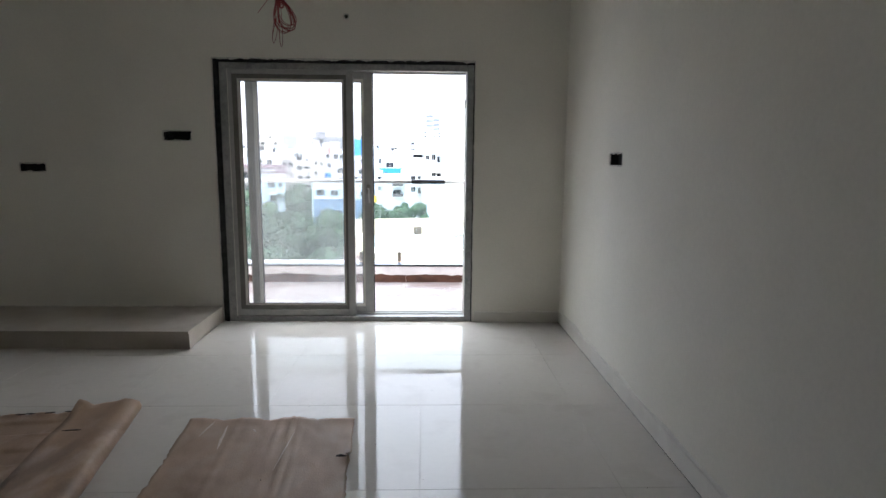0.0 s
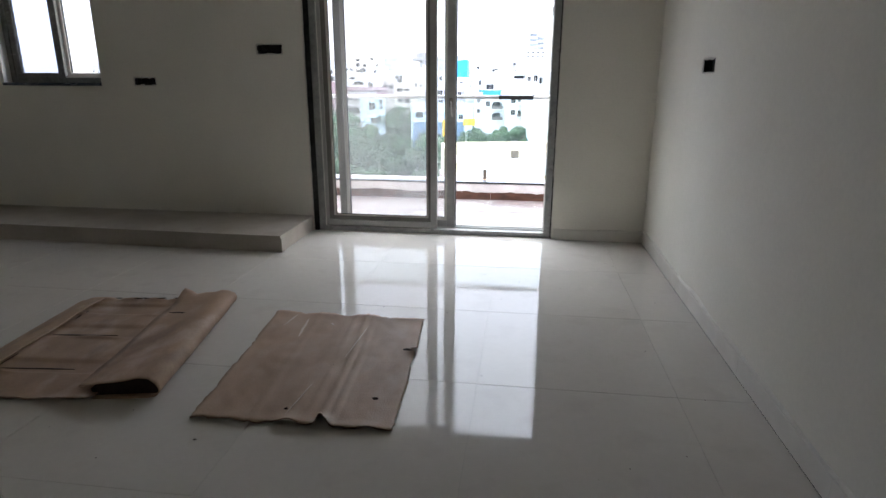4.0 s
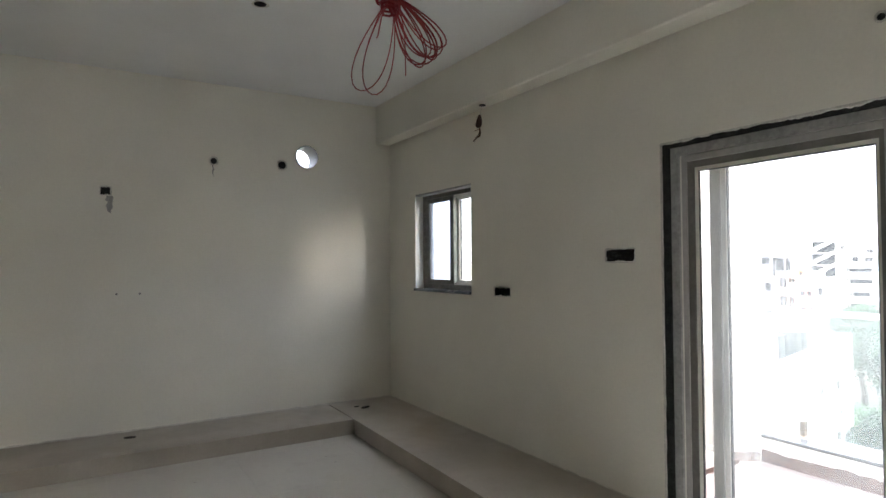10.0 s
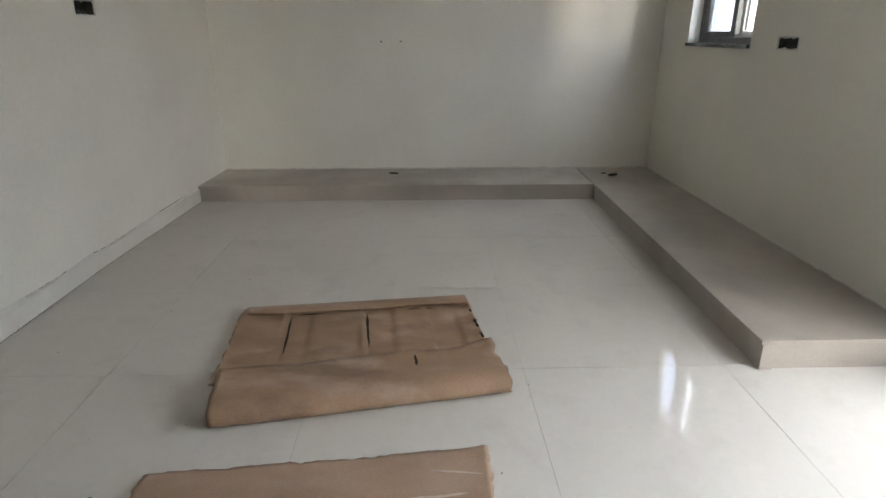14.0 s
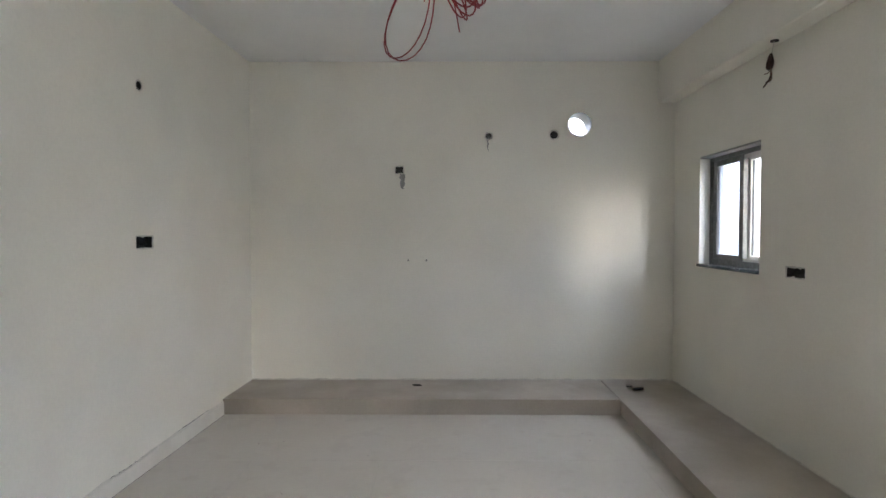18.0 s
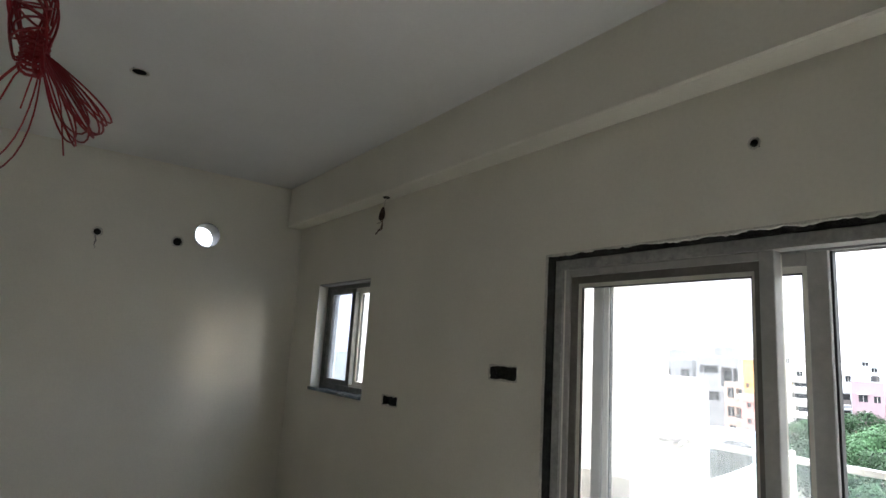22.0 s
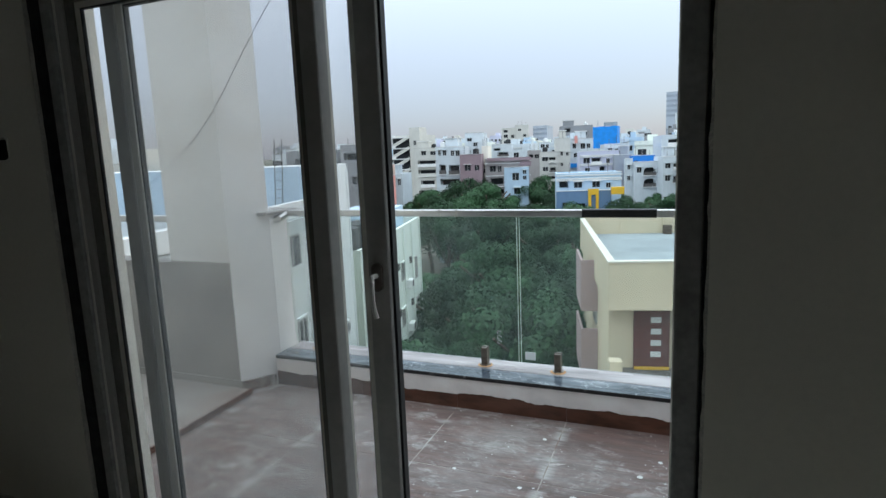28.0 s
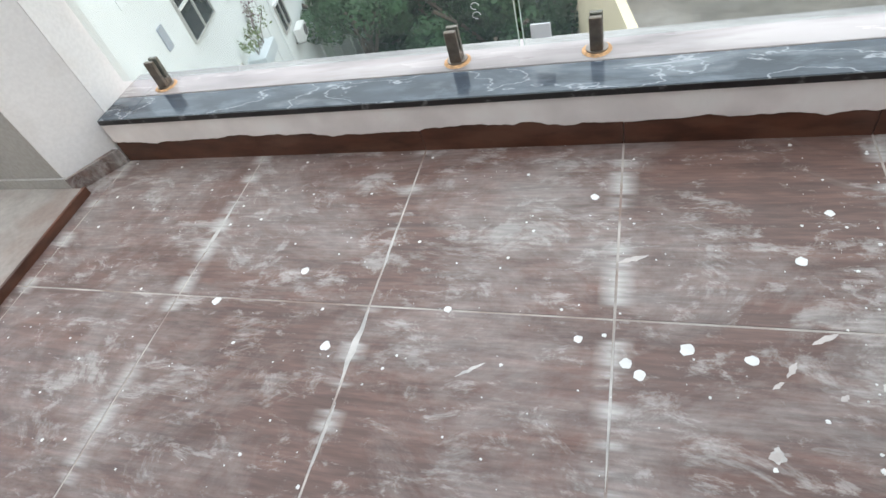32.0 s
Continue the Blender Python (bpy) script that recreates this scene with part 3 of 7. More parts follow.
        prev = row
    return tagged(part(name, bm, MORTAR), label, "mortar", kind="structure")


ragged_line("trim_west", "ragged mortar bead between ledge and wall", (XL, YS, LEDGE_H), (XL, 0, LEDGE_H), (1, 0, 0), 0.012)
ragged_line("trim_north", "ragged mortar bead between ledge and window wall", (XL, 0, LEDGE_H), (0, 0, LEDGE_H), (0, -1, 0), 0.008)


# ---- balcony door ----
door = thing("door_1", "grey dusty uPVC sliding balcony door, half open", "sliding door", kind="structure")
G = 0.042
part("outer_frame", boxes((G, G + 0.055, 0.02, 0.165, 0.0, DOOR_H - 0.027), (DOOR_W - 0.055, DOOR_W - 0.008, 0.02, 0.165, 0.0, DOOR_H - 0.027),
                          (G + 0.055, DOOR_W - 0.055, 0.02, 0.165, DOOR_H - 0.075, DOOR_H - 0.027), (G + 0.055, DOOR_W - 0.055, 0.02, 0.165, 0.0, 0.04), bevel=0.003),
     FRAME, door, "dust-covered grey uPVC frame")
part("track_rail", boxes((G + 0.055, DOOR_W - 0.055, 0.088, 0.094, 0.04, 0.052), (G + 0.055, DOOR_W - 0.055, 0.148, 0.154, 0.04, 0.052)), CHROME, door)
part("gap_filler", boxes((0.0, G - 0.001, 0.012, 0.15, 0.0, DOOR_H), (G, DOOR_W, 0.012, 0.15, DOOR_H - 0.0265, DOOR_H), (DOOR_W - 0.0075, DOOR_W, 0.014, 0.15, 0.0, DOOR_H - 0.027)),
     BLACKGAP, door, "black unfilled gap between wall and frame")


def sash(name, x0, x1, y0, y1, z0, z1, steps, label):
    """A sliding sash stepping inwards to its glass. Each step: part name, widths (left, right, top, bottom), set-back, material."""
    l, r, t, b = x0, x1, z1, z0
    ob = None
    for name_of, (wl, wr, wt, wb), back, mat in steps:
        bm = boxes((l, l + wl, y0 + back, y1 - back, b, t), (r - wr, r, y0 + back, y1 - back, b, t), (l + wl, r - wr, y0 + back, y1 - back, b, b + wb),
                   (l + wl, r - wr, y0 + back, y1 - back, t - wt, t), bevel=0.003 if ob is None else 0.0)
        if ob is None:
            ob = part(name, bm, mat, door, label)
        else:
            part(name_of, bm, mat, ob)
        l, r, t, b = l + wl, r - wr, t - wt, b + wb
    ym = (y0 + y1) / 2
    pane = part("pane", boxes((l - 0.002, r + 0.002, ym - 0.0025, ym + 0.0025, b - 0.002, t + 0.002)), GLASS, ob, "dusty clear glass pane")
    pane.visible_shadow = False
    return ob


sash_in = sash("sash", 0.098, 1.035, 0.030, 0.078, 0.045, DOOR_H - 0.075,
               (("sash", (0.030, 0.052, 0.032, 0.050), 0.0, SASH), ("glazing_bead", (0.036, 0.020, 0.032, 0.030), 0.010, DARKBEAD),
                ("bead_lip", (0.020, 0.012, 0.018, 0.012), 0.017, STILE), ("gasket", (0.004, 0.004, 0.004, 0.004), 0.018, GASKET)), "closed inner sash with dusty glass")
sash_out = sash("sash", 0.205, 1.172, 0.098, 0.14, 0.045, DOOR_H - 0.075,
                (("sash", (0.058, 0.066, 0.050, 0.055), 0.0, SASH), ("bead_lip", (0.028, 0.016, 0.022, 0.022), 0.006, STILE), ("gasket", (0.005, 0.005, 0.005, 0.005), 0.012, GASKET)),
                "outer sash slid behind the other")
part("crack", tube(bmesh.new(), [(0.944, 0.0503, 1.86), (0.90, 0.0503, 1.80), (0.83, 0.0503, 1.722), (0.765, 0.0503, 1.642), (0.70, 0.0503, 1.562), (0.64, 0.0503, 1.496), (0.575, 0.0503, 1.437),
                               (0.50, 0.0503, 1.384), (0.42, 0.0503, 1.335), (0.34, 0.0503, 1.29)], 0.0009, 4), material("glass_crack", (0.16, 0.16, 0.16), 0.5), sash_in, "long curved crack in the glass")
# Cream strip paints the daylight on the sash's side.
part("interlock", boxes((1.004, 1.031, 0.0785, 0.0965, 0.05, DOOR_H - 0.08), bevel=0.002), STILE, sash_in, "interlocking strip painted pale as lit")
part("edge_strip", boxes((1.1722, 1.180, 0.112, 0.136, 0.05, DOOR_H - 0.08)), GASKET, sash_out, "black brush seal")


def lever_handle(root):
    bm = bmesh.new()
    outline = [(1.138 + 0.0155 * math.cos(a), 1.045 + (0.024 if math.sin(a) > 0 else -0.024) + 0.0155 * math.sin(a)) for a in [math.tau * (k + 0.5) / 20 for k in range(20)]]
    front = [bm.verts.new((x, 0.087, z)) for x, z in outline]
    back = [bm.verts.new((x, 0.0978, z)) for x, z in outline]
    for k in range(20):
        bm.faces.new((front[k], front[(k + 1) % 20], back[(k + 1) % 20], back[k]))
    bm.faces.new(front)
    base = part("handle_plate", bm, DULLSTEEL, root, "oval satin metal handle plate")
    bm = bmesh.new()
    tube(bm, [(1.138, 0.088, 1.05), (1.139, 0.062, 1.052), (1.142, 0.052, 1.05), (1.145, 0.048, 1.04), (1.144, 0.047, 1.02), (1.144, 0.047, 0.99), (1.147, 0.048, 0.965), (1.152, 0.05, 0.942)], 0.0068, 8)
    part("lever", bm, LEVER, base, "bright curved lever")


lever_handle(sash_out)
# Cream liners paint outdoor light onto the jambs' inner sides.
part("jamb_liner", boxes((DOOR_W - 0.059, DOOR_W - 0.0551, 0.024, 0.162, 0.041, DOOR_H - 0.073)), STILE, door, "inner face of the jamb, painted pale as lit")
part("jamb_liner", boxes((G + 0.0551, G + 0.0595, 0.024, 0.0355, 0.041, DOOR_H - 0.073), (G + 0.0551, G + 0.0595, 0.082, 0.162, 0.041, DOOR_H - 0.073)), STILE, door, "inner face of the jamb, painted pale as lit")
for y in (0.085, 0.15):
    part("jamb_rib", boxes((DOOR_W - 0.0645, DOOR_W - 0.0591, y, y + 0.006, 0.041, DOOR_H - 0.073)), STILE, door)
for y in (0.082, 0.144):
    part("head_rib", boxes((G + 0.06, DOOR_W - 0.0655, y, y + 0.008, DOOR_H - 0.082, DOOR_H - 0.0752)), FRAME, door)
part("frame_lip", boxes((G + 0.044, G + 0.0548, 0.012, 0.0198, 0.03, DOOR_H - 0.066), (DOOR_W - 0.0598, DOOR_W - 0.051, 0.012, 0.0198, 0.03, DOOR_H - 0.066),
                        (G + 0.0549, DOOR_W - 0.0599, 0.012, 0.0198, DOOR_H - 0.0748, DOOR_H - 0.065), (G + 0.0549, DOOR_W - 0.0599, 0.012, 0.0198, 0.03, 0.0398)), FRAME, door, "raised inner lip of the frame")
latch = boxes((DOOR_W - 0.069, DOOR_W - 0.0592, 0.11, 0.128, 1.68, 1.74))
part("strike", latch, GASKET, door)


def ragged_reveal():
    """Broken plaster edges round the door opening, lapping over the black gap."""
    for name_of, start, end, inward, reach in (("plaster_edge", (0.0, 0.0, 0.0), (0.0, 0.0, DOOR_H), (1, 0, 0), 0.008), ("plaster_edge", (0.0, 0.0, DOOR_H), (DOOR_W, 0.0, DOOR_H), (0, 0, -1), 0.02),
                                               ("plaster_edge", (DOOR_W, 0.0, DOOR_H), (DOOR_W, 0.0, 0.0), (-1, 0, 0), 0.006)):
        start, end, inward = Vector(start), Vector(end), Vector(inward)
        bm = bmesh.new()
        prev = None
        steps = int((end - start).length / 0.007)
        for i in range(steps + 1):
            p = start.lerp(end, i / steps)
            w = reach * max(0.06, 0.3 + 0.5 * noise.noise(p * 5.0) + 0.6 * noise.noise(p * 14.0 + Vector((3, 1, 7))) + 0.3 * noise.noise(p * 57.0))
            row = [bm.verts.new(p - inward * 0.004 + Vector((0, -0.0008, 0))), bm.verts.new(p + inward * w * 0.6 + Vector((0, -0.002, 0))),
                   bm.verts.new(p + inward * w + Vector((0, 0.004, 0))), bm.verts.new(p + inward * w * 0.8 + Vector((0, 0.0115, 0)))]
            if prev:
                for k in range(3):
                    bm.faces.new((prev[k], row[k], row[k + 1], prev[k + 1]))
            prev = row
        part(name_of, bm, MORTAR, door, "broken plaster edge")


ragged_reveal()

# ---- small window ----
win = thing("window_1", "small dark-framed uPVC sliding window with a granite sill", "window", kind="structure")
W0, W1, Z0, Z1 = WIN
WF = 0.08
part("window_frame", boxes((W0, W0 + 0.045, WF, WF + 0.09, Z0 + 0.02, Z1), (W1 - 0.045, W1, WF, WF + 0.09, Z0 + 0.02, Z1), (W0 + 0.045, W1 - 0.045, WF, WF + 0.09, Z1 - 0.045, Z1),
                           (W0 + 0.045, W1 - 0.045, WF, WF + 0.09, Z0 + 0.02, Z0 + 0.06), bevel=0.003), DARKFRAME, win, "dark dust-speckled frame")


def small_sash(x0, x1, y0, left, right, mat, glazing):
    z0, z1, y1, w = Z0 + 0.06, Z1 - 0.045, y0 + 0.035, 0.04
    ob = part("window_sash", boxes((x0, x0 + left, y0, y1, z0, z1), (x1 - right, x1, y0, y1, z0, z1), (x0 + left, x1 - right, y0, y1, z0, z0 + w), (x0 + left, x1 - right, y0, y1, z1 - w, z1), bevel=0.003),
              mat, win)
    part("gasket", boxes((x0 + left, x0 + left + 0.005, y0 + 0.01, y1 - 0.01, z0 + w, z1 - w), (x1 - right - 0.005, x1 - right, y0 + 0.01, y1 - 0.01, z0 + w, z1 - w)), GASKET, ob)
    pane = part("pane", boxes((x0 + left - 0.004, x1 - right + 0.004, y0 + 0.015, y0 + 0.02, z0 + w - 0.004, z1 - w + 0.004)), glazing, ob)
    pane.visible_shadow = False


small_sash(W0 + 0.045, -2.145, WF + 0.008, 0.058, 0.062, DARKFRAME, TINTED)
small_sash(-2.19, W1 - 0.045, WF + 0.05, 0.068, 0.045, STILE, CLEAR)
part("window_track", boxes((-2.144, W1 - 0.0451, WF + 0.012, WF + 0.018, Z1 - 0.075, Z1 - 0.0451), (-2.144, W1 - 0.0451, WF + 0.034, WF + 0.04, Z1 - 0.065, Z1 - 0.0451),
                           (-2.144, W1 - 0.0451, WF + 0.012, WF + 0.018, Z0 + 0.0601, Z0 + 0.078)), STILE, win, "pale sliding track")
part("soffit_mortar", boxes((W0 + 0.001, W1 - 0.001, 0.003, WF - 0.001, Z1 - 0.014, Z1 - 0.001)), CEMENT, win, "rough grey mortar above the frame")
part("window_sill", boxes((W0 - 0.0, W1 + 0.0, -0.022, WF + 0.09, Z0 - 0.004, Z0 + 0.02), bevel=0.003), GRANITE, win, "dark granite sill slab")


# ---- electrical boxes, conduits and hanging wires ----
def junction_box(name, label, place, u0, u1, v0, v1, seed, ways=2):
    """A metal back box sunk in the wall, with a chipped mortar rim and wire ends. place(u, v, d): d into the wall."""
    rng = random.Random(seed)
    root = thing(name, label, "switch box", "empty switch boxes", at=Matrix.Translation(place((u0 + u1) / 2, (v0 + v1) / 2, 0.0)))
    origin = Vector(root.matrix_basis.translation)

    def local(u, v, d):
        return Vector(place(u, v, d)) - origin

    bm = bmesh.new()
    m = 0.004
    corners = [(u0 + m, v0 + m), (u1 - m, v0 + m), (u1 - m, v1 - m), (u0 + m, v1 - m)]
    front = [bm.verts.new(local(u, v, 0.004)) for u, v in corners]
    back = [bm.verts.new(local(u, v, 0.046)) for u, v in corners]
    for k in range(4):
        bm.faces.new((front[k], front[(k + 1) % 4], back[(k + 1) % 4], back[k]))
    bm.faces.new(back)
    part("back_box", bm, BOXMETAL, root, "dark sheet-metal back box")
    bm = bmesh.new()
    n = 44
    inner, outer, lip = [], [], []
    for k in range(n):
        a = math.tau * k / n
        c, s = math.cos(a), math.sin(a)
        f = 1.0 / max(abs(c), abs(s))
        hu, hv = (u1 - u0) / 2, (v1 - v0) / 2
        cu, cv = (u0 + u1) / 2 + hu * f * c, (v0 + v1) / 2 + hv * f * s
        grow = 0.002 + 0.006 * rng.random()
        bite = 0.002 + 0.011 * max(0.0, noise.noise(Vector((3.0 * c, 3.0 * s, seed * 1.7))) + 0.15) + 0.004 * rng.random()
        inner.append(bm.verts.new(local(cu - bite * c, cv - bite * s, 0.003)))
        lip.append(bm.verts.new(local(cu, cv, -0.002 - 0.002 * rng.random())))
        outer.append(bm.verts.new(local(cu + grow * c * f, cv + grow * s * f, 0.0008)))
    for k in range(n):
        j = (k + 1) % n
        bm.faces.new((inner[k], inner[j], lip[j], lip[k]))
        bm.faces.new((lip[k], lip[j], outer[j], outer[k]))
    part("mortar_rim", bm, MORTAR, root, "chipped mortar edge")
    for _ in range(ways):
        bm = bmesh.new()
        u, v = rng.uniform(u0 + 0.015, u1 - 0.015), rng.uniform(v0 + 0.015, v1 - 0.015)
        tube(bm, [local(u, v, 0.044), local(u + rng.uniform(-0.01, 0.01), v + rng.uniform(-0.01, 0.01), 0.02),
                  local(u + rng.uniform(-0.02, 0.02), v + rng.uniform(-0.012, 0.012), 0.006)], 0.0022, 5)
        part("wire_end", bm, DARKWIRE, root)
    return root


def on_north(u, v, d):
    return (u, d, v)


def on_south(u, v, d):
    return (u, south_y(u) - d, v)


def on_east(u, v, d):
    return (XR + d, u, v)


def on_west(u, v, d):
    return (XL - d, u, v)


junction_box("switch_box", "empty dark double switch box beside the balcony door", on_north, *BOX_A, 1, 4)
junction_box("switch_box", "empty dark switch box below the small window", on_north, *BOX_B, 2, 3)
junction_box("switch_box", "empty dark switch box in a plain wall", on_south, *BOX_S, 3, 3)
junction_box("switch_box", "empty dark switch box in the long wall", on_east, *BOX_R, 4, 2)
junction_box("switch_box", "small dark pipe box high in the far wall", on_west, *PIPE_BOX, 5, 2)


def conduit_hole(label, place, u, v, radius, hole):
    """A round conduit mouth in a square pocket: mortar plate, dark tube."""
    root = thing("conduit_hole", label, "conduit", "open conduit ends", at=Matrix.Translation(place(u, v, 0.0)))
    origin = Vector(root.matrix_basis.translation)

    def local(a, b, d):
        return Vector(place(a, b, d)) - origin

    bm = bmesh.new()
    n = 28
    rng = random.Random(int((u + v) * 1000))
    loops = []
    for r, d in ((hole * 1.25, -0.0012), (radius * 1.18, -0.003), (radius, 0.0)):
        loop = []
        for k in range(n):
            a = math.tau * k / n
            wob = 1 + (0.08 * rng.random() if d < 0 else 0)
            loop.append(bm.verts.new(local(u + r * wob * math.cos(a), v + r * wob * math.sin(a), d)))
        loops.append(loop)
    for a, b in zip(loops[:2], loops[1:3]):
        for k in range(n):
            bm.faces.new((a[k], a[(k + 1) % n], b[(k + 1) % n], b[k]))
    part("mortar_ring", bm, MORTAR, root)
    bm = bmesh.new()
    top = [bm.verts.new(local(u + radius * 0.98 * math.cos(math.tau * k / n), v + radius * 0.98 * math.sin(math.tau * k / n), -0.001)) for k in range(n)]
    low = [bm.verts.new(local(u + radius * 0.9 * math.cos(math.tau * k / n), v + radius * 0.9 * math.sin(math.tau * k / n), 0.035)) for k in range(n)]
    for k in range(n):
        bm.faces.new((top[k], top[(k + 1) % n], low[(k + 1) % n], low[k]))
    bm.faces.new(low)
    part("conduit", bm, BOXMETAL, root, "dark empty conduit")
    return root


conduit_hole("dark conduit mouth above the balcony door", on_north, 0.996, 2.317, 0.014, 0.018)
conduit_hole("round conduit mouth high in the wall", on_south, -1.44, 2.287, 0.025, 0.027)
conduit_hole("round pipe stub hole with a grey drip", on_west, -1.631, 2.272, 0.026, 0.03)
conduit_hole("round pipe hole beside the duct opening", on_west, -1.058, 2.282, 0.034, 0.036)


def on_ceiling(u, v, d):
    return (u, v, ZC + d)


conduit_hole("round open fan box in the ceiling", on_ceiling, -1.438, -1.68, 0.036, 0.038)
conduit_hole("small round light box in the ceiling", on_ceiling, -1.50, -2.62, 0.024, 0.026)
sleeve = bmesh.new()
bmesh.ops.create_cone(sleeve, cap_ends=False, segments=40, radius1=DUCT[2] - 0.002, radius2=DUCT[2] - 0.002, depth=0.24,
                      matrix=Matrix.Translation((XL - 0.105, DUCT[0], DUCT[1])) @ Matrix.Rotation(radians(90), 4, "Y"))
bmesh.ops.create_cone(sleeve, cap_ends=False, segments=40, radius1=DUCT[2] - 0.007, radius2=DUCT[2] - 0.007, depth=0.24,
                      matrix=Matrix.Translation((XL - 0.105, DUCT[0], DUCT[1])) @ Matrix.Rotation(radians(90), 4, "Y"))
tagged(part("duct_sleeve", sleeve, material("grey_pvc", (0.075, 0.08, 0.085), 0.65, vary=0.06, scale=10)), "grey plastic duct sleeve through the wall", "duct")
for u, v in ((-2.335, 1.184), (-2.175, 1.184)):
    bm = bmesh.new()
    bmesh.ops.create_cone(bm, cap_ends=True, segments=12, radius1=0.009, radius2=0.007, depth=0.004, matrix=Matrix.Translation((XL + 0.0015, u, v)) @ Matrix.Rotation(radians(90), 4, "Y"))
    tagged(part("pipe_plug", bm, CEMENT), "small grey plug in the wall", "plug", "pipe plugs")


def drip(label, place, u, v, width, length, seed):
    """A thin grey smear of cement below a pipe box."""
    rng = random.Random(seed)
    bm = bmesh.new()
    prev = None
    for i in range(9):
        f = i / 8
        w = width * (0.6 + 0.5 * rng.random()) * (1 - 0.75 * f * f)
        c = u + 0.006 * rng.uniform(-1, 1)
        row = [bm.verts.new(place(c - w, v - length * f, -0.0008)), bm.verts.new(place(c, v - length * f, -0.003)), bm.verts.new(place(c + w, v - length * f, -0.0008))]
        if prev:
            for k in range(2):
                bm.faces.new((prev[k], row[k], row[k + 1], prev[k + 1]))
        prev = row
    tagged(part("cement_smear", bm, CEMENT), label, "smear", "cement smears")


# The first smear stands in for a hanging loop of grey wire.
drip("grey smear standing for a wire loop below a pipe box", on_west, -2.385, 1.94, 0.030, 0.13, 3)
drip("faint grey cement smear below a pipe hole", on_west, -1.635, 2.24, 0.007, 0.10, 4)


def loop_points(top, foot, width, lean, turns=26):
    """A drop-shaped loop from a knot down to a foot, in a plane turned by lean."""
    top, foot = Vector(top), Vector(foot)
    axis = foot - top
    side = Vector((math.cos(lean), math.sin(lean), 0.0))
    pts = []
    for k in range(turns + 1):
        a = math.tau * k / turns
        f = (1 - math.cos(a)) / 2
        pts.append(top + axis * f + side * width * math.sin(a) * (0.35 + 0.65 * f))
    return pts


def wire_coil():
    rng = random.Random(11)
    root = thing("wire_coil", "bundle of red electric wires knotted and hanging from the ceiling", "wires", at=Matrix.Translation((0.988, -2.026, ZC)))
    def rel(x, y, z):
        return Vector((x, y, z - ZC))
    def strand(name, points, radius, label=""):
        part(name, tube(bmesh.new(), points, radius, 5), RED, root, label)

    for k in range(3):
        a = k * 2.1
        strand("lead", [rel(0.003 * math.cos(a + i * 0.5), 0.003 * math.sin(a + i * 0.5), ZC - (ZC - 1.97) * i / 14) for i in range(15)], 0.0016)
    for k in range(9):
        foot = rel(0.012 * rng.uniform(-1, 1), -0.022 + 0.02 * rng.uniform(-1, 1), 1.905 + 0.012 * rng.random())
        top = rel(0.008 * rng.uniform(-1, 1), -0.028 + 0.01 * rng.uniform(-1, 1), 2.005 + 0.032 * rng.random())
        strand("upper_loop", loop_points(foot, top, 0.022 + 0.012 * rng.random(), math.pi / 2 + rng.uniform(-0.6, 0.6)), 0.0019)
    for k in range(10):
        foot = rel(0.012 + 0.014 * rng.uniform(-1, 1), 0.052 + 0.044 * k / 9, 1.795 + 0.012 * rng.uniform(-1, 1) + 0.004 * k)
        strand("lower_loop", loop_points(rel(0.0, -0.004, 1.925), foot, 0.040 + 0.016 * rng.random(), 0.2 + rng.uniform(-0.4, 0.4)), 0.0015)
    for k, (y, z) in enumerate(((-0.068, 1.735), (-0.058, 1.722))):
        strand("long_loop", loop_points(rel(0, -0.008, 1.92), rel(0.03 * (k - 0.5), y, z), 0.044 + 0.008 * k, math.pi / 2 + 0.4 * k), 0.0012)
    strand("knot", loop_points(rel(0.0, -0.012, 1.955), rel(0.006, -0.002, 1.885), 0.016, 0.4, 14), 0.004)
    for k in range(6):
        z = 1.948 + 0.009 * k
        strand("wrap", [rel(0.019 * math.cos(a * 0.7 + k), -0.022 + 0.021 * math.sin(a * 0.7 + k), z + 0.012 * math.sin(a * 0.7 + 2.0 * k)) for a in range(11)], 0.0019)
    for k in range(7):
        z = 1.895 + 0.008 * k
        strand("knot", [rel(0.016 * math.cos(a * 0.7), -0.012 + 0.017 * math.sin(a * 0.7), z + 0.004 * math.sin(a)) for a in range(10)], 0.0026)
    strand("loose_end", [rel(-0.004, -0.015, 1.91), rel(0.0, -0.03, 1.88), rel(0.004, -0.04, 1.84), rel(0.004, -0.043, 1.835)], 0.0014)
    strand("loose_end", [rel(0.004, -0.005, 1.95), rel(-0.045, -0.01, 1.915), rel(-0.085, -0.02, 1.86)], 0.0012)
    strand("loose_end", [rel(0.004, 0.005, 1.92), rel(-0.02, 0.03, 1.86), rel(-0.045, 0.045, 1.79)], 0.0012)
    bm = bmesh.new()
    tube(bm, [rel(-0.012, 0.005, ZC), rel(-0.014, 0.008, 2.66), rel(-0.008, 0.01, 2.53), rel(0.002, 0.012, 2.455), rel(0.014, 0.012, 2.405), rel(0.036, 0.014, 2.362), rel(0.068, 0.015, 2.341)], 0.004, 6)
    part("black_tail", bm, DARKWIRE, root, "short black cable tail")


wire_coil()


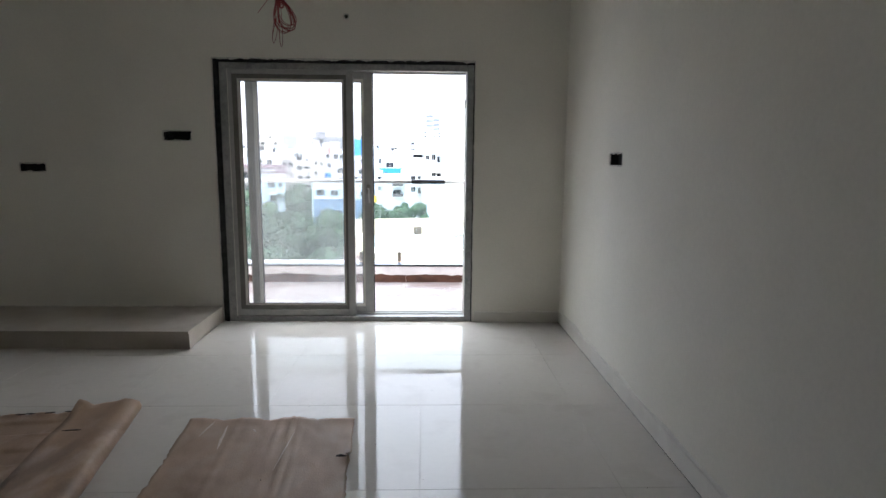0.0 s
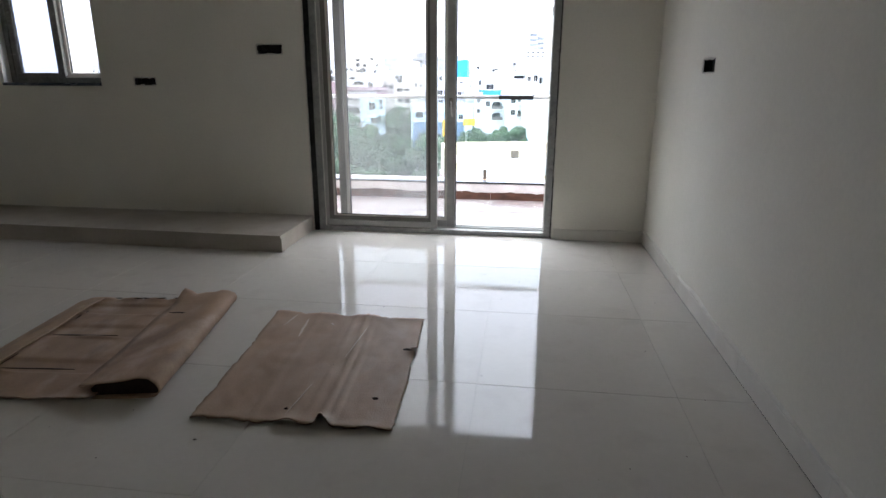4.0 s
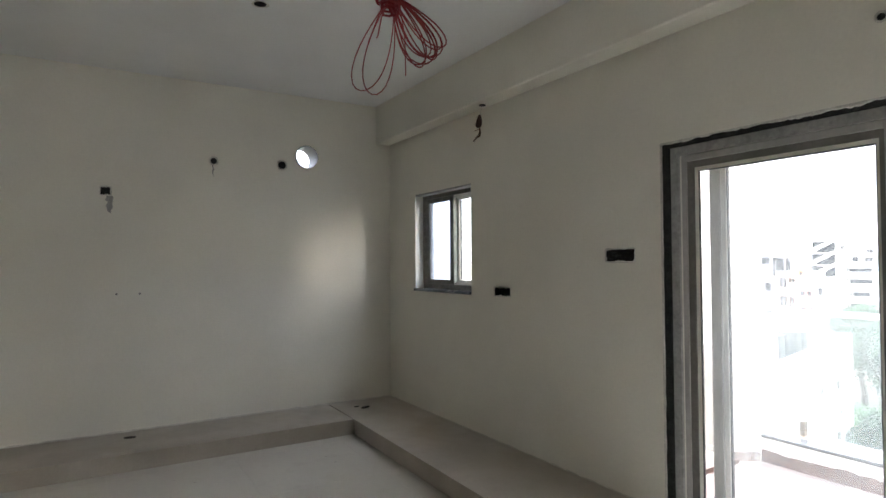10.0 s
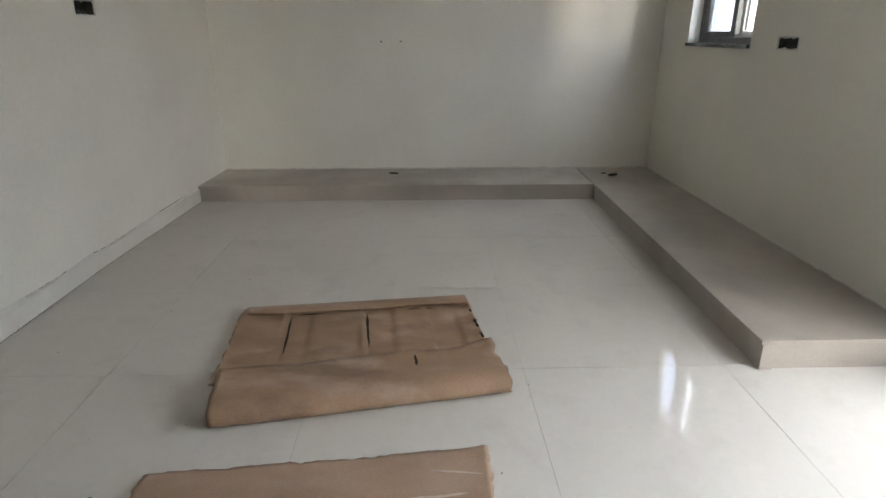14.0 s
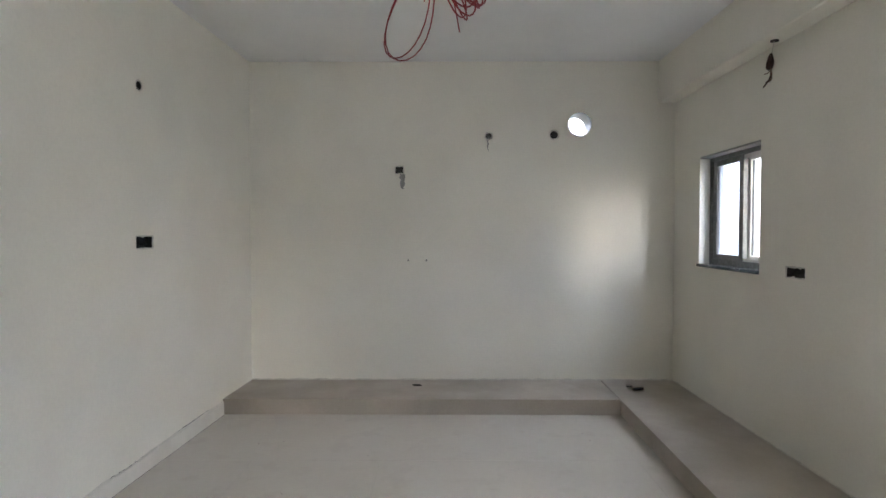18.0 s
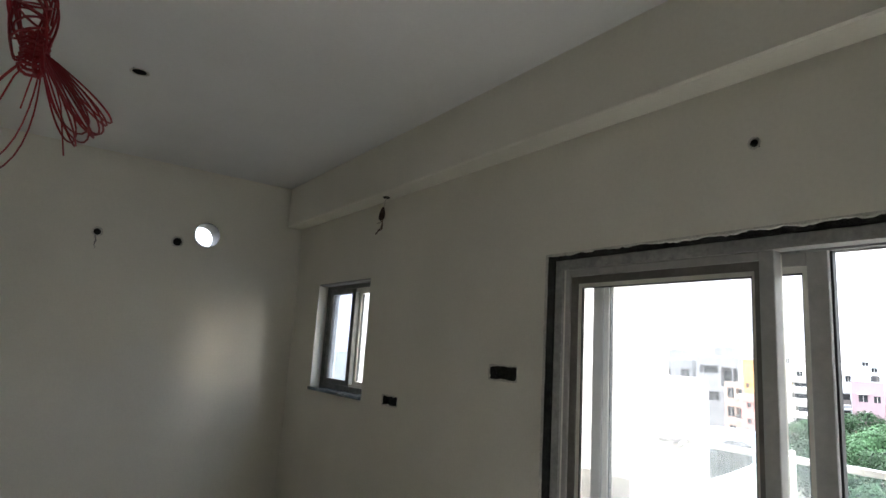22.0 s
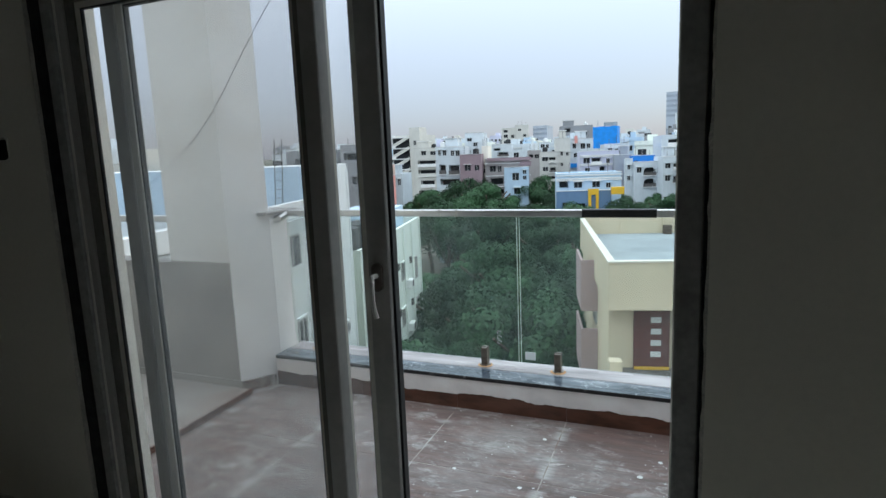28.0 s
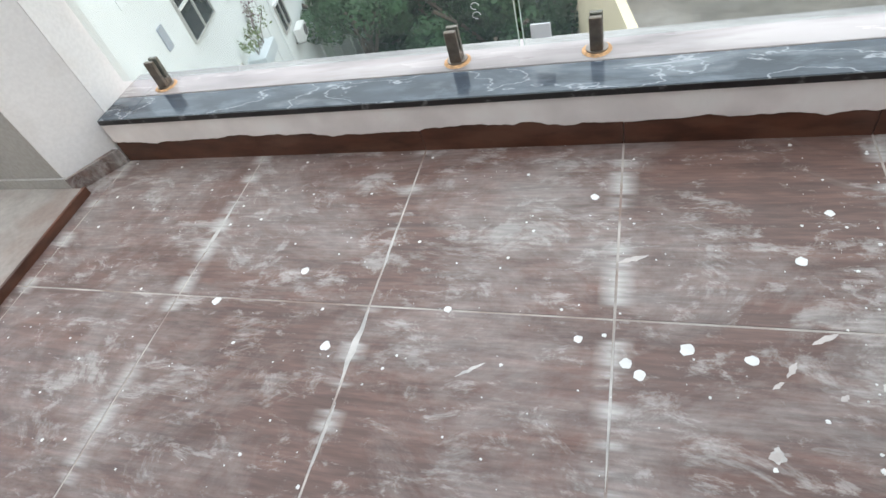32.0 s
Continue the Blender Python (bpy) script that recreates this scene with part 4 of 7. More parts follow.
def soffit_wires():
    root = thing("hanging_wires", "short dark wires hanging from a conduit in the beam", "wires", at=Matrix.Translation((-1.484, -0.075, SOFFIT)))
    bm = bmesh.new()
    cylinder(bm, 0, 0, -0.006, 0.0, 0.024, 16)
    part("conduit_mouth", bm, BOXMETAL, root)
    part("lead", tube(bmesh.new(), [(0, 0, 0), (-0.014, 0.0, -0.03), (-0.034, 0.002, -0.075)], 0.0024, 5), material("pale_lead", (0.55, 0.53, 0.48), 0.6), root)
    maroon = material("maroon_wire", (0.045, 0.016, 0.013), 0.6, vary=0.3, scale=40)
    rng = random.Random(5)
    for k in range(7):
        part("wire_loop", tube(bmesh.new(), loop_points((-0.04 + 0.006 * rng.uniform(-1, 1), 0, -0.068), (-0.05 + 0.012 * rng.uniform(-1, 1), 0, -0.146 - 0.010 * rng.random()), 0.029 * rng.uniform(0.5, 1), rng.uniform(-0.6, 0.6), 14), 0.0055, 6), maroon, root)
    for k in range(6):
        e, low = -0.01 - 0.085 * rng.random() ** 1.2, -0.215 - 0.035 * rng.random()
        part("wire_end", tube(bmesh.new(), [(-0.036, 0, -0.15), (-0.03 + 0.15 * e, 0.004, -0.19), (-0.03 + 0.5 * e, 0.006, 0.5 * (low - 0.2)), (-0.035 + e, 0.006, low)], 0.0034, 5), PALEWIRE if k % 2 else maroon, root)
    part("wire_end", tube(bmesh.new(), [(-0.04, 0, -0.165), (-0.075, 0.003, -0.172), (-0.11, 0.004, -0.168)], 0.003, 5), PALEWIRE, root)


soffit_wires()


# ---- cardboard on the floor ----
def sheet(name, label, corners, heights, seed, thick=0.004, nu=56, nv=64, ragged=0.012, mat=FLATCARD):
    """A sheet of cardboard as one closed mesh. corners: four floor points in order; heights(u, v) lifts it."""
    rng = random.Random(seed)
    a, b, c, d = (Vector((*p, 0.0)) for p in corners)
    centre = (a + b + c + d) / 4
    root = thing(name, label, "cardboard", at=Matrix.Translation(centre))
    bm = bmesh.new()
    top, low = {}, {}
    for i in range(nu + 1):
        for j in range(nv + 1):
            u, v = i / nu, j / nv
            p = a.lerp(b, u).lerp(d.lerp(c, u), v) - centre
            if i in (0, nu) or j in (0, nv):
                w = ragged * (noise.noise(Vector((u * 7 + seed, v * 7, 1.3))) + 0.7 * noise.noise(Vector((u * 33, v * 33 + seed, 4.0))) + 0.5 * noise.noise(Vector((u * 71, v * 71 + seed, 9.0))))
                if j == nv:
                    w -= 0.030 * math.exp(-((u - 0.66) / 0.022) ** 2) + 0.012 * math.exp(-((u - 0.40) / 0.03) ** 2)
                if i == nu:
                    w -= 0.022 * math.exp(-((v - 0.36) / 0.014) ** 2)
                out = p.normalized()
                p = p + out * w
            z = 0.003 + max(0.0, heights(u, v)) + 0.0025 * (0.5 + noise.noise(Vector((u * 5, v * 5, seed))))
            top[i, j] = bm.verts.new(p + Vector((0, 0, z + thick)))
            low[i, j] = bm.verts.new(p + Vector((0, 0, z)))
    for i in range(nu):
        for j in range(nv):
            bm.faces.new((top[i, j], top[i + 1, j], top[i + 1, j + 1], top[i, j + 1]))
            bm.faces.new((low[i, j], low[i, j + 1], low[i + 1, j + 1], low[i + 1, j]))
    rim = [(i, 0) for i in range(nu)] + [(nu, j) for j in range(nv)] + [(i, nv) for i in range(nu, 0, -1)] + [(0, j) for j in range(nv, 0, -1)]
    for k in range(len(rim)):
        p, q = rim[k], rim[(k + 1) % len(rim)]
        bm.faces.new((top[p], low[p], low[q], top[q]))
    ob = part("board", bm, mat, root)
    for poly in ob.data.polygons:
        poly.use_smooth = True
    return root


def bumpy(u, v):
    """Creases along the sheet, lifted edges and a torn hump."""
    bend = 0.03 * math.sin(v * 2.2)
    z = 0.010 * math.exp(-((u - 0.62 - bend) / 0.008) ** 2) + 0.007 * math.exp(-((u - 0.665 - bend) / 0.007) ** 2)
    z += 0.005 * math.exp(-((u - 0.55 - bend * 0.5) / 0.008) ** 2) + 0.003 * math.exp(-((u - 0.30) / 0.015) ** 2)
    z += 0.038 * math.exp(-((u - 0.66) / 0.028) ** 2 - ((v - 1.0) / 0.05) ** 2) + 0.012 * math.exp(-((u - 0.50) / 0.05) ** 2 - ((v - 1.0) / 0.05) ** 2)
    z += 0.006 * math.exp(-((v - 1.0) / 0.05) ** 2) * abs(math.sin(u * 9.0)) + 0.006 * math.exp(-((v - 1.0) / 0.03) ** 2) * abs(math.sin(u * 23.0))
    z += 0.012 * math.exp(-(v / 0.04) ** 2) * abs(math.sin(u * 11.0 + 1.0))
    z += 0.024 * math.exp(-((u - 1.0) / 0.03) ** 2 - ((v - 0.37) / 0.03) ** 2)
    z += 0.004 * abs(noise.noise(Vector((u * 9, v * 9, 2.0))))
    return z


flat = sheet("cardboard_sheet", "flattened brown cardboard sheet with torn creased edges on the floor",
             ((0.44, -1.80), (1.24, -1.80), (1.293, -2.815), (0.528, -2.83)), bumpy, 3)


def tear(parent, points, label="torn hole with a lifted flap"):
    bm = bmesh.new()
    mid = Vector((sum(p[0] for p in points) / len(points), sum(p[1] for p in points) / len(points), points[0][2]))
    ring = [bm.verts.new(p) for p in points]
    centre = bm.verts.new(mid + Vector((0.004, 0.002, 0.006)))
    for k in range(len(ring)):
        bm.faces.new((ring[k], ring[(k + 1) % len(ring)], centre))
    part("tear", bm, CARDTORNSHADE, parent, label)


def tear_ring(x, y, z, r, seed):
    rng = random.Random(seed)
    return [(x + r * (0.5 + rng.random()) * math.cos(k * 0.9), y + 0.7 * r * (0.5 + rng.random()) * math.sin(k * 0.9), z) for k in range(7)]


tear(flat, tear_ring(0.305, -0.30, 0.0125, 0.016, 1))
tear(flat, tear_ring(0.35, 0.12, 0.026, 0.02, 2))
tear(flat, tear_ring(-0.01, -0.42, 0.013, 0.009, 4))


SCUFF = material("scuffed_paper", (0.52, 0.42, 0.335), 0.9, vary=0.12, scale=30)


def patch(name, parent, points, mat, label=""):
    """A thin ragged patch (a scuff, slit or torn fringe) lying on cardboard."""
    bm = bmesh.new()
    low = [bm.verts.new(p) for p in points]
    high = [bm.verts.new((p[0], p[1], p[2] + 0.0015)) for p in points]
    for k in range(len(points)):
        n = (k + 1) % len(points)
        bm.faces.new((low[k], low[n], high[n], high[k]))
    bm.faces.new(high)
    bm.faces.new(low)
    part(name, bm, mat, parent, label)


def sliver(x0, y0, x1, y1, z, width, seed):
    """Outline of a thin ragged sliver between two points."""
    rng = random.Random(seed)
    a, b = Vector((x0, y0, z)), Vector((x1, y1, z))
    side = (b - a).cross(Vector((0, 0, 1))).normalized() * width
    n = 7
    there = [a.lerp(b, k / n) + side * (0.35 + 0.65 * rng.random()) * math.sin(math.pi * (k + 0.3) / (n + 0.6)) for k in range(n + 1)]
    back = [a.lerp(b, k / n) - side * (0.35 + 0.65 * rng.random()) * math.sin(math.pi * (k + 0.3) / (n + 0.6)) for k in range(n, -1, -1)]
    return [tuple(p) for p in there + back]


patch("scuff", flat, sliver(-0.235, 0.44, -0.205, 0.21, 0.0125, 0.010, 2), SCUFF, "pale scuff in the paper")
patch("scuff", flat, sliver(-0.31, 0.49, -0.33, 0.33, 0.0125, 0.006, 5), SCUFF, "pale scuff in the paper")
patch("scuff", flat, sliver(0.10, 0.38, 0.085, 0.02, 0.0155, 0.0035, 3), SCUFF, "pale scuff in the paper")
patch("scuff", flat, sliver(0.02, -0.22, 0.0, -0.46, 0.0125, 0.004, 6), SCUFF, "pale scuff in the paper")
patch("scuff", flat, sliver(-0.10, 0.40, -0.08, 0.37, 0.0125, 0.007, 8), SCUFF, "pale scuff in the paper")


def pallet_board():
    """A folded packing board: a strip folded over at the outer side, a pressed panel, and an open roll along the other side."""
    origin = Vector((-0.2, -2.25, 0.0))
    root = thing("cardboard_wrap", "brown cardboard packing wrap folded into a flat roll along one side", "cardboard", at=Matrix.Translation(origin))
    outer_n, outer_s = Vector((-0.725, -1.795, 0)), Vector((-0.610, -2.845, 0))
    fold_n, fold_s = Vector((-0.575, -1.79, 0)), Vector((-0.480, -2.805, 0))
    lip_n, lip_s = Vector((-0.120, -1.725, 0)), Vector((0.044, -2.760, 0))
    east_n, east_s = Vector((0.145, -1.675, 0)), Vector((0.334, -2.710, 0))

    def sheet_mesh(left, right, nu, nv, height, thick=0.004, fringe=1.0):
        """A closed sheet between two lines, each given by its north and south end; height(u, v) lifts it."""
        bm = bmesh.new()
        top, low = {}, {}
        for i in range(nu + 1):
            for j in range(nv + 1):
                u, v = i / nu, j / nv
                p = left[0].lerp(left[1], v).lerp(right[0].lerp(right[1], v), u)
                if j == 0:
                    p.y += fringe * (0.018 * noise.noise(Vector((p.x * 21, 1.0, 7.0))) + 0.014 * noise.noise(Vector((p.x * 83, 2.0, 3.0))))
                elif j == nv:
                    p.y += fringe * (0.012 * noise.noise(Vector((p.x * 17, 5.0, 7.0))) + 0.006 * noise.noise(Vector((p.x * 70, 9.0, 3.0))))
                z = max(0.001, height(u, v))
                top[i, j] = bm.verts.new(p - origin + Vector((0, 0, z + thick)))
                low[i, j] = bm.verts.new(p - origin + Vector((0, 0, z)))
        for i in range(nu):
            for j in range(nv):
                bm.faces.new((top[i, j], top[i + 1, j], top[i + 1, j + 1], top[i, j + 1]))
                bm.faces.new((low[i, j], low[i, j + 1], low[i + 1, j + 1], low[i + 1, j]))
        rim = [(i, 0) for i in range(nu)] + [(nu, j) for j in range(nv)] + [(i, nv) for i in range(nu, 0, -1)] + [(0, j) for j in range(nv, 0, -1)]
        for k in range(len(rim)):
            p, q = rim[k], rim[(k + 1) % len(rim)]
            bm.faces.new((top[p], low[p], low[q], top[q]))
        return bm

    bands = ((0.075, 0.195), (0.345, 0.465), (0.695, 0.80))

    def step(x, at, soft):
        return 0.5 + 0.5 * math.tanh((x - at) / soft)

    def panel_height(u, v):
        z = 0.016 + 0.004 * noise.noise(Vector((u * 3, v * 5, 4.0)))
        reach = step(0.78, u, 0.05)
        for a, b in bands:
            z -= 0.011 * reach * step(v, a, 0.012) * step(b, v, 0.004)
            z += 0.010 * reach * math.exp(-((v - b - 0.012) / 0.014) ** 2) * max(0.0, math.sin(7.0 * u + 9.0 * b))
        z += 0.014 * math.exp(-((v - 1.0) / 0.035) ** 2) * (0.5 + 0.5 * math.sin(u * 8.0))
        z += 0.012 * math.exp(-(v / 0.03) ** 2) * abs(math.sin(u * 13.0))
        return z

    panel = part("panel", sheet_mesh((fold_n - Vector((0.07, 0, 0)), fold_s - Vector((0.07, 0.035, 0))), (lip_n + Vector((0.05, 0, 0)), lip_s + Vector((0.05, -0.03, 0))), 60, 150, panel_height), CARD, root,
                 "pressed and creased cardboard panel")
    strip = part("folded_strip", sheet_mesh((outer_n, outer_s), (fold_n, fold_s), 16, 70,
                                            lambda u, v: 0.024 * step(u, 0.30, 0.2) + 0.010 * u * max(0.0, math.sin(7.0 * v + 0.4)) + 0.003, fringe=0.6), CARD, root, "strip folded over the panel")
    for ob in (panel, strip):
        for poly in ob.data.polygons:
            poly.use_smooth = True

    # The roll: an open curl of board whose lip stands above the panel.
    def lip_height(v):
        return 0.048 + 0.040 * math.exp(-(v / 0.10) ** 2) + 0.010 * math.exp(-((v - 0.35) / 0.2) ** 2)

    def curl(inset, grow, drop, mat, name, label):
        bm = bmesh.new()
        m = 60
        rows = []
        for j in range(m + 1):
            v = inset + (1 - 2 * inset) * j / m
            west, east = lip_n.lerp(lip_s, v), east_n.lerp(east_s, v)
            width = (east - west).length
            across = (east - west).normalized()
            along = across.cross(Vector((0, 0, 1))).normalized()
            lip = lip_height(v)
            wob = 0.004 * noise.noise(Vector((v * 6, 0.3, inset)))
            outline = [(-0.010, lip), (0.020, 0.5 * lip + 0.026), (0.055, 0.054), (0.10, 0.058), (0.16, 0.064), (width - 0.075, 0.074), (width - 0.036, 0.070), (width - 0.010, 0.055),
                       (width - 0.001, 0.036), (width - 0.003, 0.021), (width - 0.016, 0.010), (width - 0.045, 0.005), (0.12, 0.004), (0.03, 0.004)]
            ring = []
            for k, (x, z) in enumerate(outline):
                z *= 1.0 + 0.18 * v
                rag = 0.0
                if j == 0:
                    rag = 0.020 * noise.noise(Vector((k * 0.61, inset, 8.0))) + 0.016 * noise.noise(Vector((k * 2.3, inset, 5.0)))
                elif j == m:
                    rag = 0.008 * noise.noise(Vector((k * 0.8, inset, 3.0)))
                x, z = 0.02 + (x - 0.02) * (1 - grow), 0.033 + (z + wob - 0.033) * (1 - drop)
                ring.append(west + across * x + along * rag - origin + Vector((0, 0, z)))
            rows.append(ring)
        count = len(rows[0])
        skins = []
        for shift in (0.0, 0.0036):
            grid = []
            for ring in rows:
                line = []
                for k, p in enumerate(ring):
                    ahead = (ring[min(k + 1, count - 1)] - ring[max(k - 1, 0)]).normalized()
                    normal = ahead.cross(Vector((0.16, 1.0, 0.0)).normalized()).normalized()
                    line.append(bm.verts.new(p + normal * shift))
                grid.append(line)
            skins.append(grid)
        for j in range(m):
            for k in range(count - 1):
                a, b = skins
                bm.faces.new((a[j][k], a[j][k + 1], a[j + 1][k + 1], a[j + 1][k]))
                bm.faces.new((b[j][k], b[j + 1][k], b[j + 1][k + 1], b[j][k + 1]))
        for j in range(m):
            for k in (0, count - 1):
                bm.faces.new((skins[0][j][k], skins[0][j + 1][k], skins[1][j + 1][k], skins[1][j][k]))
        for j in (0, m):
            for k in range(count - 1):
                bm.faces.new((skins[0][j][k], skins[0][j][k + 1], skins[1][j][k + 1], skins[1][j][k]))
        ob = part(name, bm, mat, root, label)
        for poly in ob.data.polygons:
            poly.use_smooth = True

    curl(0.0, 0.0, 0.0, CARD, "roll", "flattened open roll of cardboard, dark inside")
    # Near-black inner layers paint the roll's inner shade.
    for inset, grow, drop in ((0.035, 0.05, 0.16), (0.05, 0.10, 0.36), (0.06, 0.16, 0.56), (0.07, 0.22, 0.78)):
        curl(inset, grow, drop, CARDTORNSHADE, "inner_layer", "inner layer of the roll, painted dark as shade")

    # Dark caps close both ends and stand for the shaded hollow.
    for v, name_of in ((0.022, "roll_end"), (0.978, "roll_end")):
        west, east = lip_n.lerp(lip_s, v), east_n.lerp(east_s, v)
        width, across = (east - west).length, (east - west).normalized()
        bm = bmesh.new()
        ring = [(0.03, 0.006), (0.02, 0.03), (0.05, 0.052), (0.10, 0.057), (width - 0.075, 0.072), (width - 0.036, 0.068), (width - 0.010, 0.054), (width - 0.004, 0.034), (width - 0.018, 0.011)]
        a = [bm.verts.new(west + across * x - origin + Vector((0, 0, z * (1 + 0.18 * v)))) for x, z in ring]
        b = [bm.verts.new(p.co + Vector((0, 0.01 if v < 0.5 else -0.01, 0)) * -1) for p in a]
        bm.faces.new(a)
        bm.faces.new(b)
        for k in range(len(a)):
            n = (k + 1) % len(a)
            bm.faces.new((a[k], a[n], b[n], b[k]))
        part(name_of, bm, CARDTORNSHADE, root, "flat cap painted dark as the roll's hollow")
    # Slits, dark cracks along the pressed bands and a torn fringe at one end.
    patch("slit", root, sliver(0.165, 0.215, 0.245, 0.225, 0.0715, 0.012, 4), CARDTORNSHADE, "dark torn slit in the roll")
    for k, (a, b) in enumerate(bands[1:]):
        v = b + 0.004
        west, east = fold_n.lerp(fold_s, v) - origin, lip_n.lerp(lip_s, v) - origin
        p, q = west.lerp(east, 0.05), west.lerp(east, 0.70)
        patch("crack", root, sliver(p.x, p.y, q.x, q.y, 0.0205, 0.009, 11 + k), CARDTORNSHADE, "dark crack beside a pressed band")
    rng = random.Random(13)
    for u in (0.12, 0.34, 0.43, 0.58, 0.66, 0.83):
        p = fold_n.lerp(lip_n, u) - origin
        patch("fringe", root, sliver(p.x, p.y - 0.004, p.x + 0.03 + 0.03 * rng.random(), p.y + 0.002, 0.030, 0.009, int(u * 100)), CARDTORNSHADE, "dark torn fringe")
    # Dark slivers paint the shadow line under the folded strip.
    for v in (0.28, 0.78):
        p, q = fold_n.lerp(fold_s, v - 0.11) - origin, fold_n.lerp(fold_s, v) - origin
        patch("fold_gap", root, sliver(p.x + 0.008, p.y, q.x + 0.008, q.y, 0.0215, 0.006, int(v * 10)), CARDTORNSHADE, "sliver painted dark as shade under the folded strip")


pallet_board()


def floor_scraps():
    """Grit and crumbs lying on the tiles."""
    rng = random.Random(21)
    bm = bmesh.new()
    spots = [(rng.uniform(-2.3, 2.5), rng.uniform(-4.6, -0.2), rng.uniform(0.001, 0.0032)) for _ in range(120)]
    spots += [(1.168, -3.636, 0.009), (0.86, -4.03, 0.014), (2.315, -3.306, 0.007), (0.93, -2.35, 0.008), (0.62, -2.95, 0.007)]
    spots += [(2.07 + 0.012 * k, -3.20 + 0.006 * rng.uniform(-1, 1), 0.0032) for k in range(18)]
    for x, y, r in spots:
        bmesh.ops.create_icosphere(bm, subdivisions=1, radius=r, matrix=Matrix.LocRotScale((x, y, r * 0.35), Euler((rng.random(), rng.random(), rng.random() * 6)),
                                                                                      (1 + rng.random(), 0.6 + 0.4 * rng.random(), 0.5)))
    tagged(part("grit", bm, DEBRIS), "scattered dark grit and crumbs on the floor tiles", "debris", kind="stuff")


floor_scraps()
bm = bmesh.new()
for x, y, r in ((-2.96, -2.25, 0.035), (-2.86, -0.40, 0.04), (-2.92, -0.46, 0.02)):
    bmesh.ops.create_icosphere(bm, subdivisions=2, radius=r, matrix=Matrix.LocRotScale((x, y, LEDGE_H + 0.005), Euler((0, 0, x * 7)), (1.3, 0.6, 0.22)))
tagged(part("mortar_lump", bm, BOXMETAL), "dark mortar lumps left on the ledge", "debris", kind="stuff")

# ---- balcony ----
CURB_Y, CURB_Z = 1.523, 0.193
BX0, BX1 = -4.4, 2.60
bal = part("balcony_floor", boxes((BX0, BX1 + 0.18, 0.0 + THICK, 1.95, -0.25, BAL - 0.0012)), BALGROUT)
tagged(bal, "brown wood-look balcony tiles, dusty and paint-spotted", "balcony floor", kind="structure")
curb = part("balcony_curb", boxes((-0.39, BX1, CURB_Y + 0.006, 1.785, BAL - 0.2, CURB_Z - 0.022)), PINKPAINT)
tagged(curb, "lime-washed balcony curb with granite coping", "curb", kind="structure")


def coping():
    """Polished coping slabs in front, dusty ones with painted sky reflection behind, butted along the curb."""
    edges = (-0.388, -0.262, BX1 - 0.002)
    for a, b in zip(edges, edges[1:]):
        part("front_slab", boxes((a, b - 0.0006, CURB_Y - 0.011, 1.644, CURB_Z - 0.02, CURB_Z), bevel=0.002), GRANITE, curb, "polished black granite with white veins")
        part("front_edge", boxes((a, b - 0.0006, CURB_Y - 0.0135, CURB_Y - 0.0112, CURB_Z - 0.0205, CURB_Z - 0.002)), EDGESTONE, curb, "rough black edge")
        part("back_slab", boxes((a, b - 0.0006, 1.6455, 1.793, CURB_Z - 0.02, CURB_Z + 0.0015), bevel=0.002), PALEGRANITE, curb, "granite pale with dust and painted sky reflection")


coping()


def curb_skirting():
    """Rust-brown skirting tiles and the wavy lower edge of the lime wash over them."""
    xs = [-0.39, 0.205, 0.797, 1.387, 1.978, 2.57, BX1]
    for a, b in zip(xs, xs[1:]):
        part("skirting_tile", boxes((a + 0.001, b - 0.001, CURB_Y - 0.006, CURB_Y + 0.005, BAL, 0.112)), BALSKIRT, curb)
    bm = bmesh.new()
    prev = None
    for i in range(261):
        x = -0.39 + (BX1 + 0.39) * i / 260
        low = 0.088 + 0.018 * noise.noise(Vector((x * 2.2, 0.4, 0.0))) + 0.012 * noise.noise(Vector((x * 11, 2.0, 0.0))) + 0.006 * noise.noise(Vector((x * 41, 2.0, 0.0))) - 0.012 * max(0.0, noise.noise(Vector((x * 1.1 + 3, 7.0, 0.0))))
        row = [bm.verts.new((x, CURB_Y - 0.0065, low)), bm.verts.new((x, CURB_Y - 0.010, low + 0.004)), bm.verts.new((x, CURB_Y - 0.009, CURB_Z - 0.0205))]
        if prev:
            for k in range(2):
                bm.faces.new((prev[k], row[k], row[k + 1], prev[k + 1]))
        prev = row
    part("lime_wash", bm, PINKPAINT, curb, "wavy-edged smear of lime wash")


curb_skirting()

railing = thing("glass_railing", "frameless glass balcony railing with a steel top rail", "railing", at=Matrix.Translation((1.1, 1.70, CURB_Z)))
for a, b in ((-0.37, 1.097), (1.111, 2.59)):
    pane = part("glass_panel", boxes((a - 1.1, b - 1.1, -0.006, 0.006, 0.035, 0.87), bevel=0.001), RAILGLASS, railing, "greenish toughened glass")
    pane.visible_shadow = False
rail = part("top_rail", boxes((-0.385 - 1.1, 2.598 - 1.1, -0.014, 0.014, 0.836, 0.874), bevel=0.004), STEEL, railing, "brushed steel top rail")
part("black_wrap", boxes((1.437 - 1.1, 1.795 - 1.1, -0.016, 0.016, 0.834, 0.876), bevel=0.004), TAPE, rail, "black protective film on the rail")
for x, side in ((1.0965, 1), (1.1115, -1)):
    part("glass_edge", boxes((x - 1.1, x - 1.1 + 0.0012 * side, -0.0062, 0.0062, 0.036, 0.869)), material("polished_glass_edge", (0.55, 0.66, 0.62), 0.2), railing, "pale polished glass edge")
for x in (-0.03, 0.658, 0.758):
    part("rail_sleeve", boxes((x - 1.1, x + 0.012 - 1.1, -0.0155, 0.0155, 0.8345, 0.8755)), CHROME, rail)


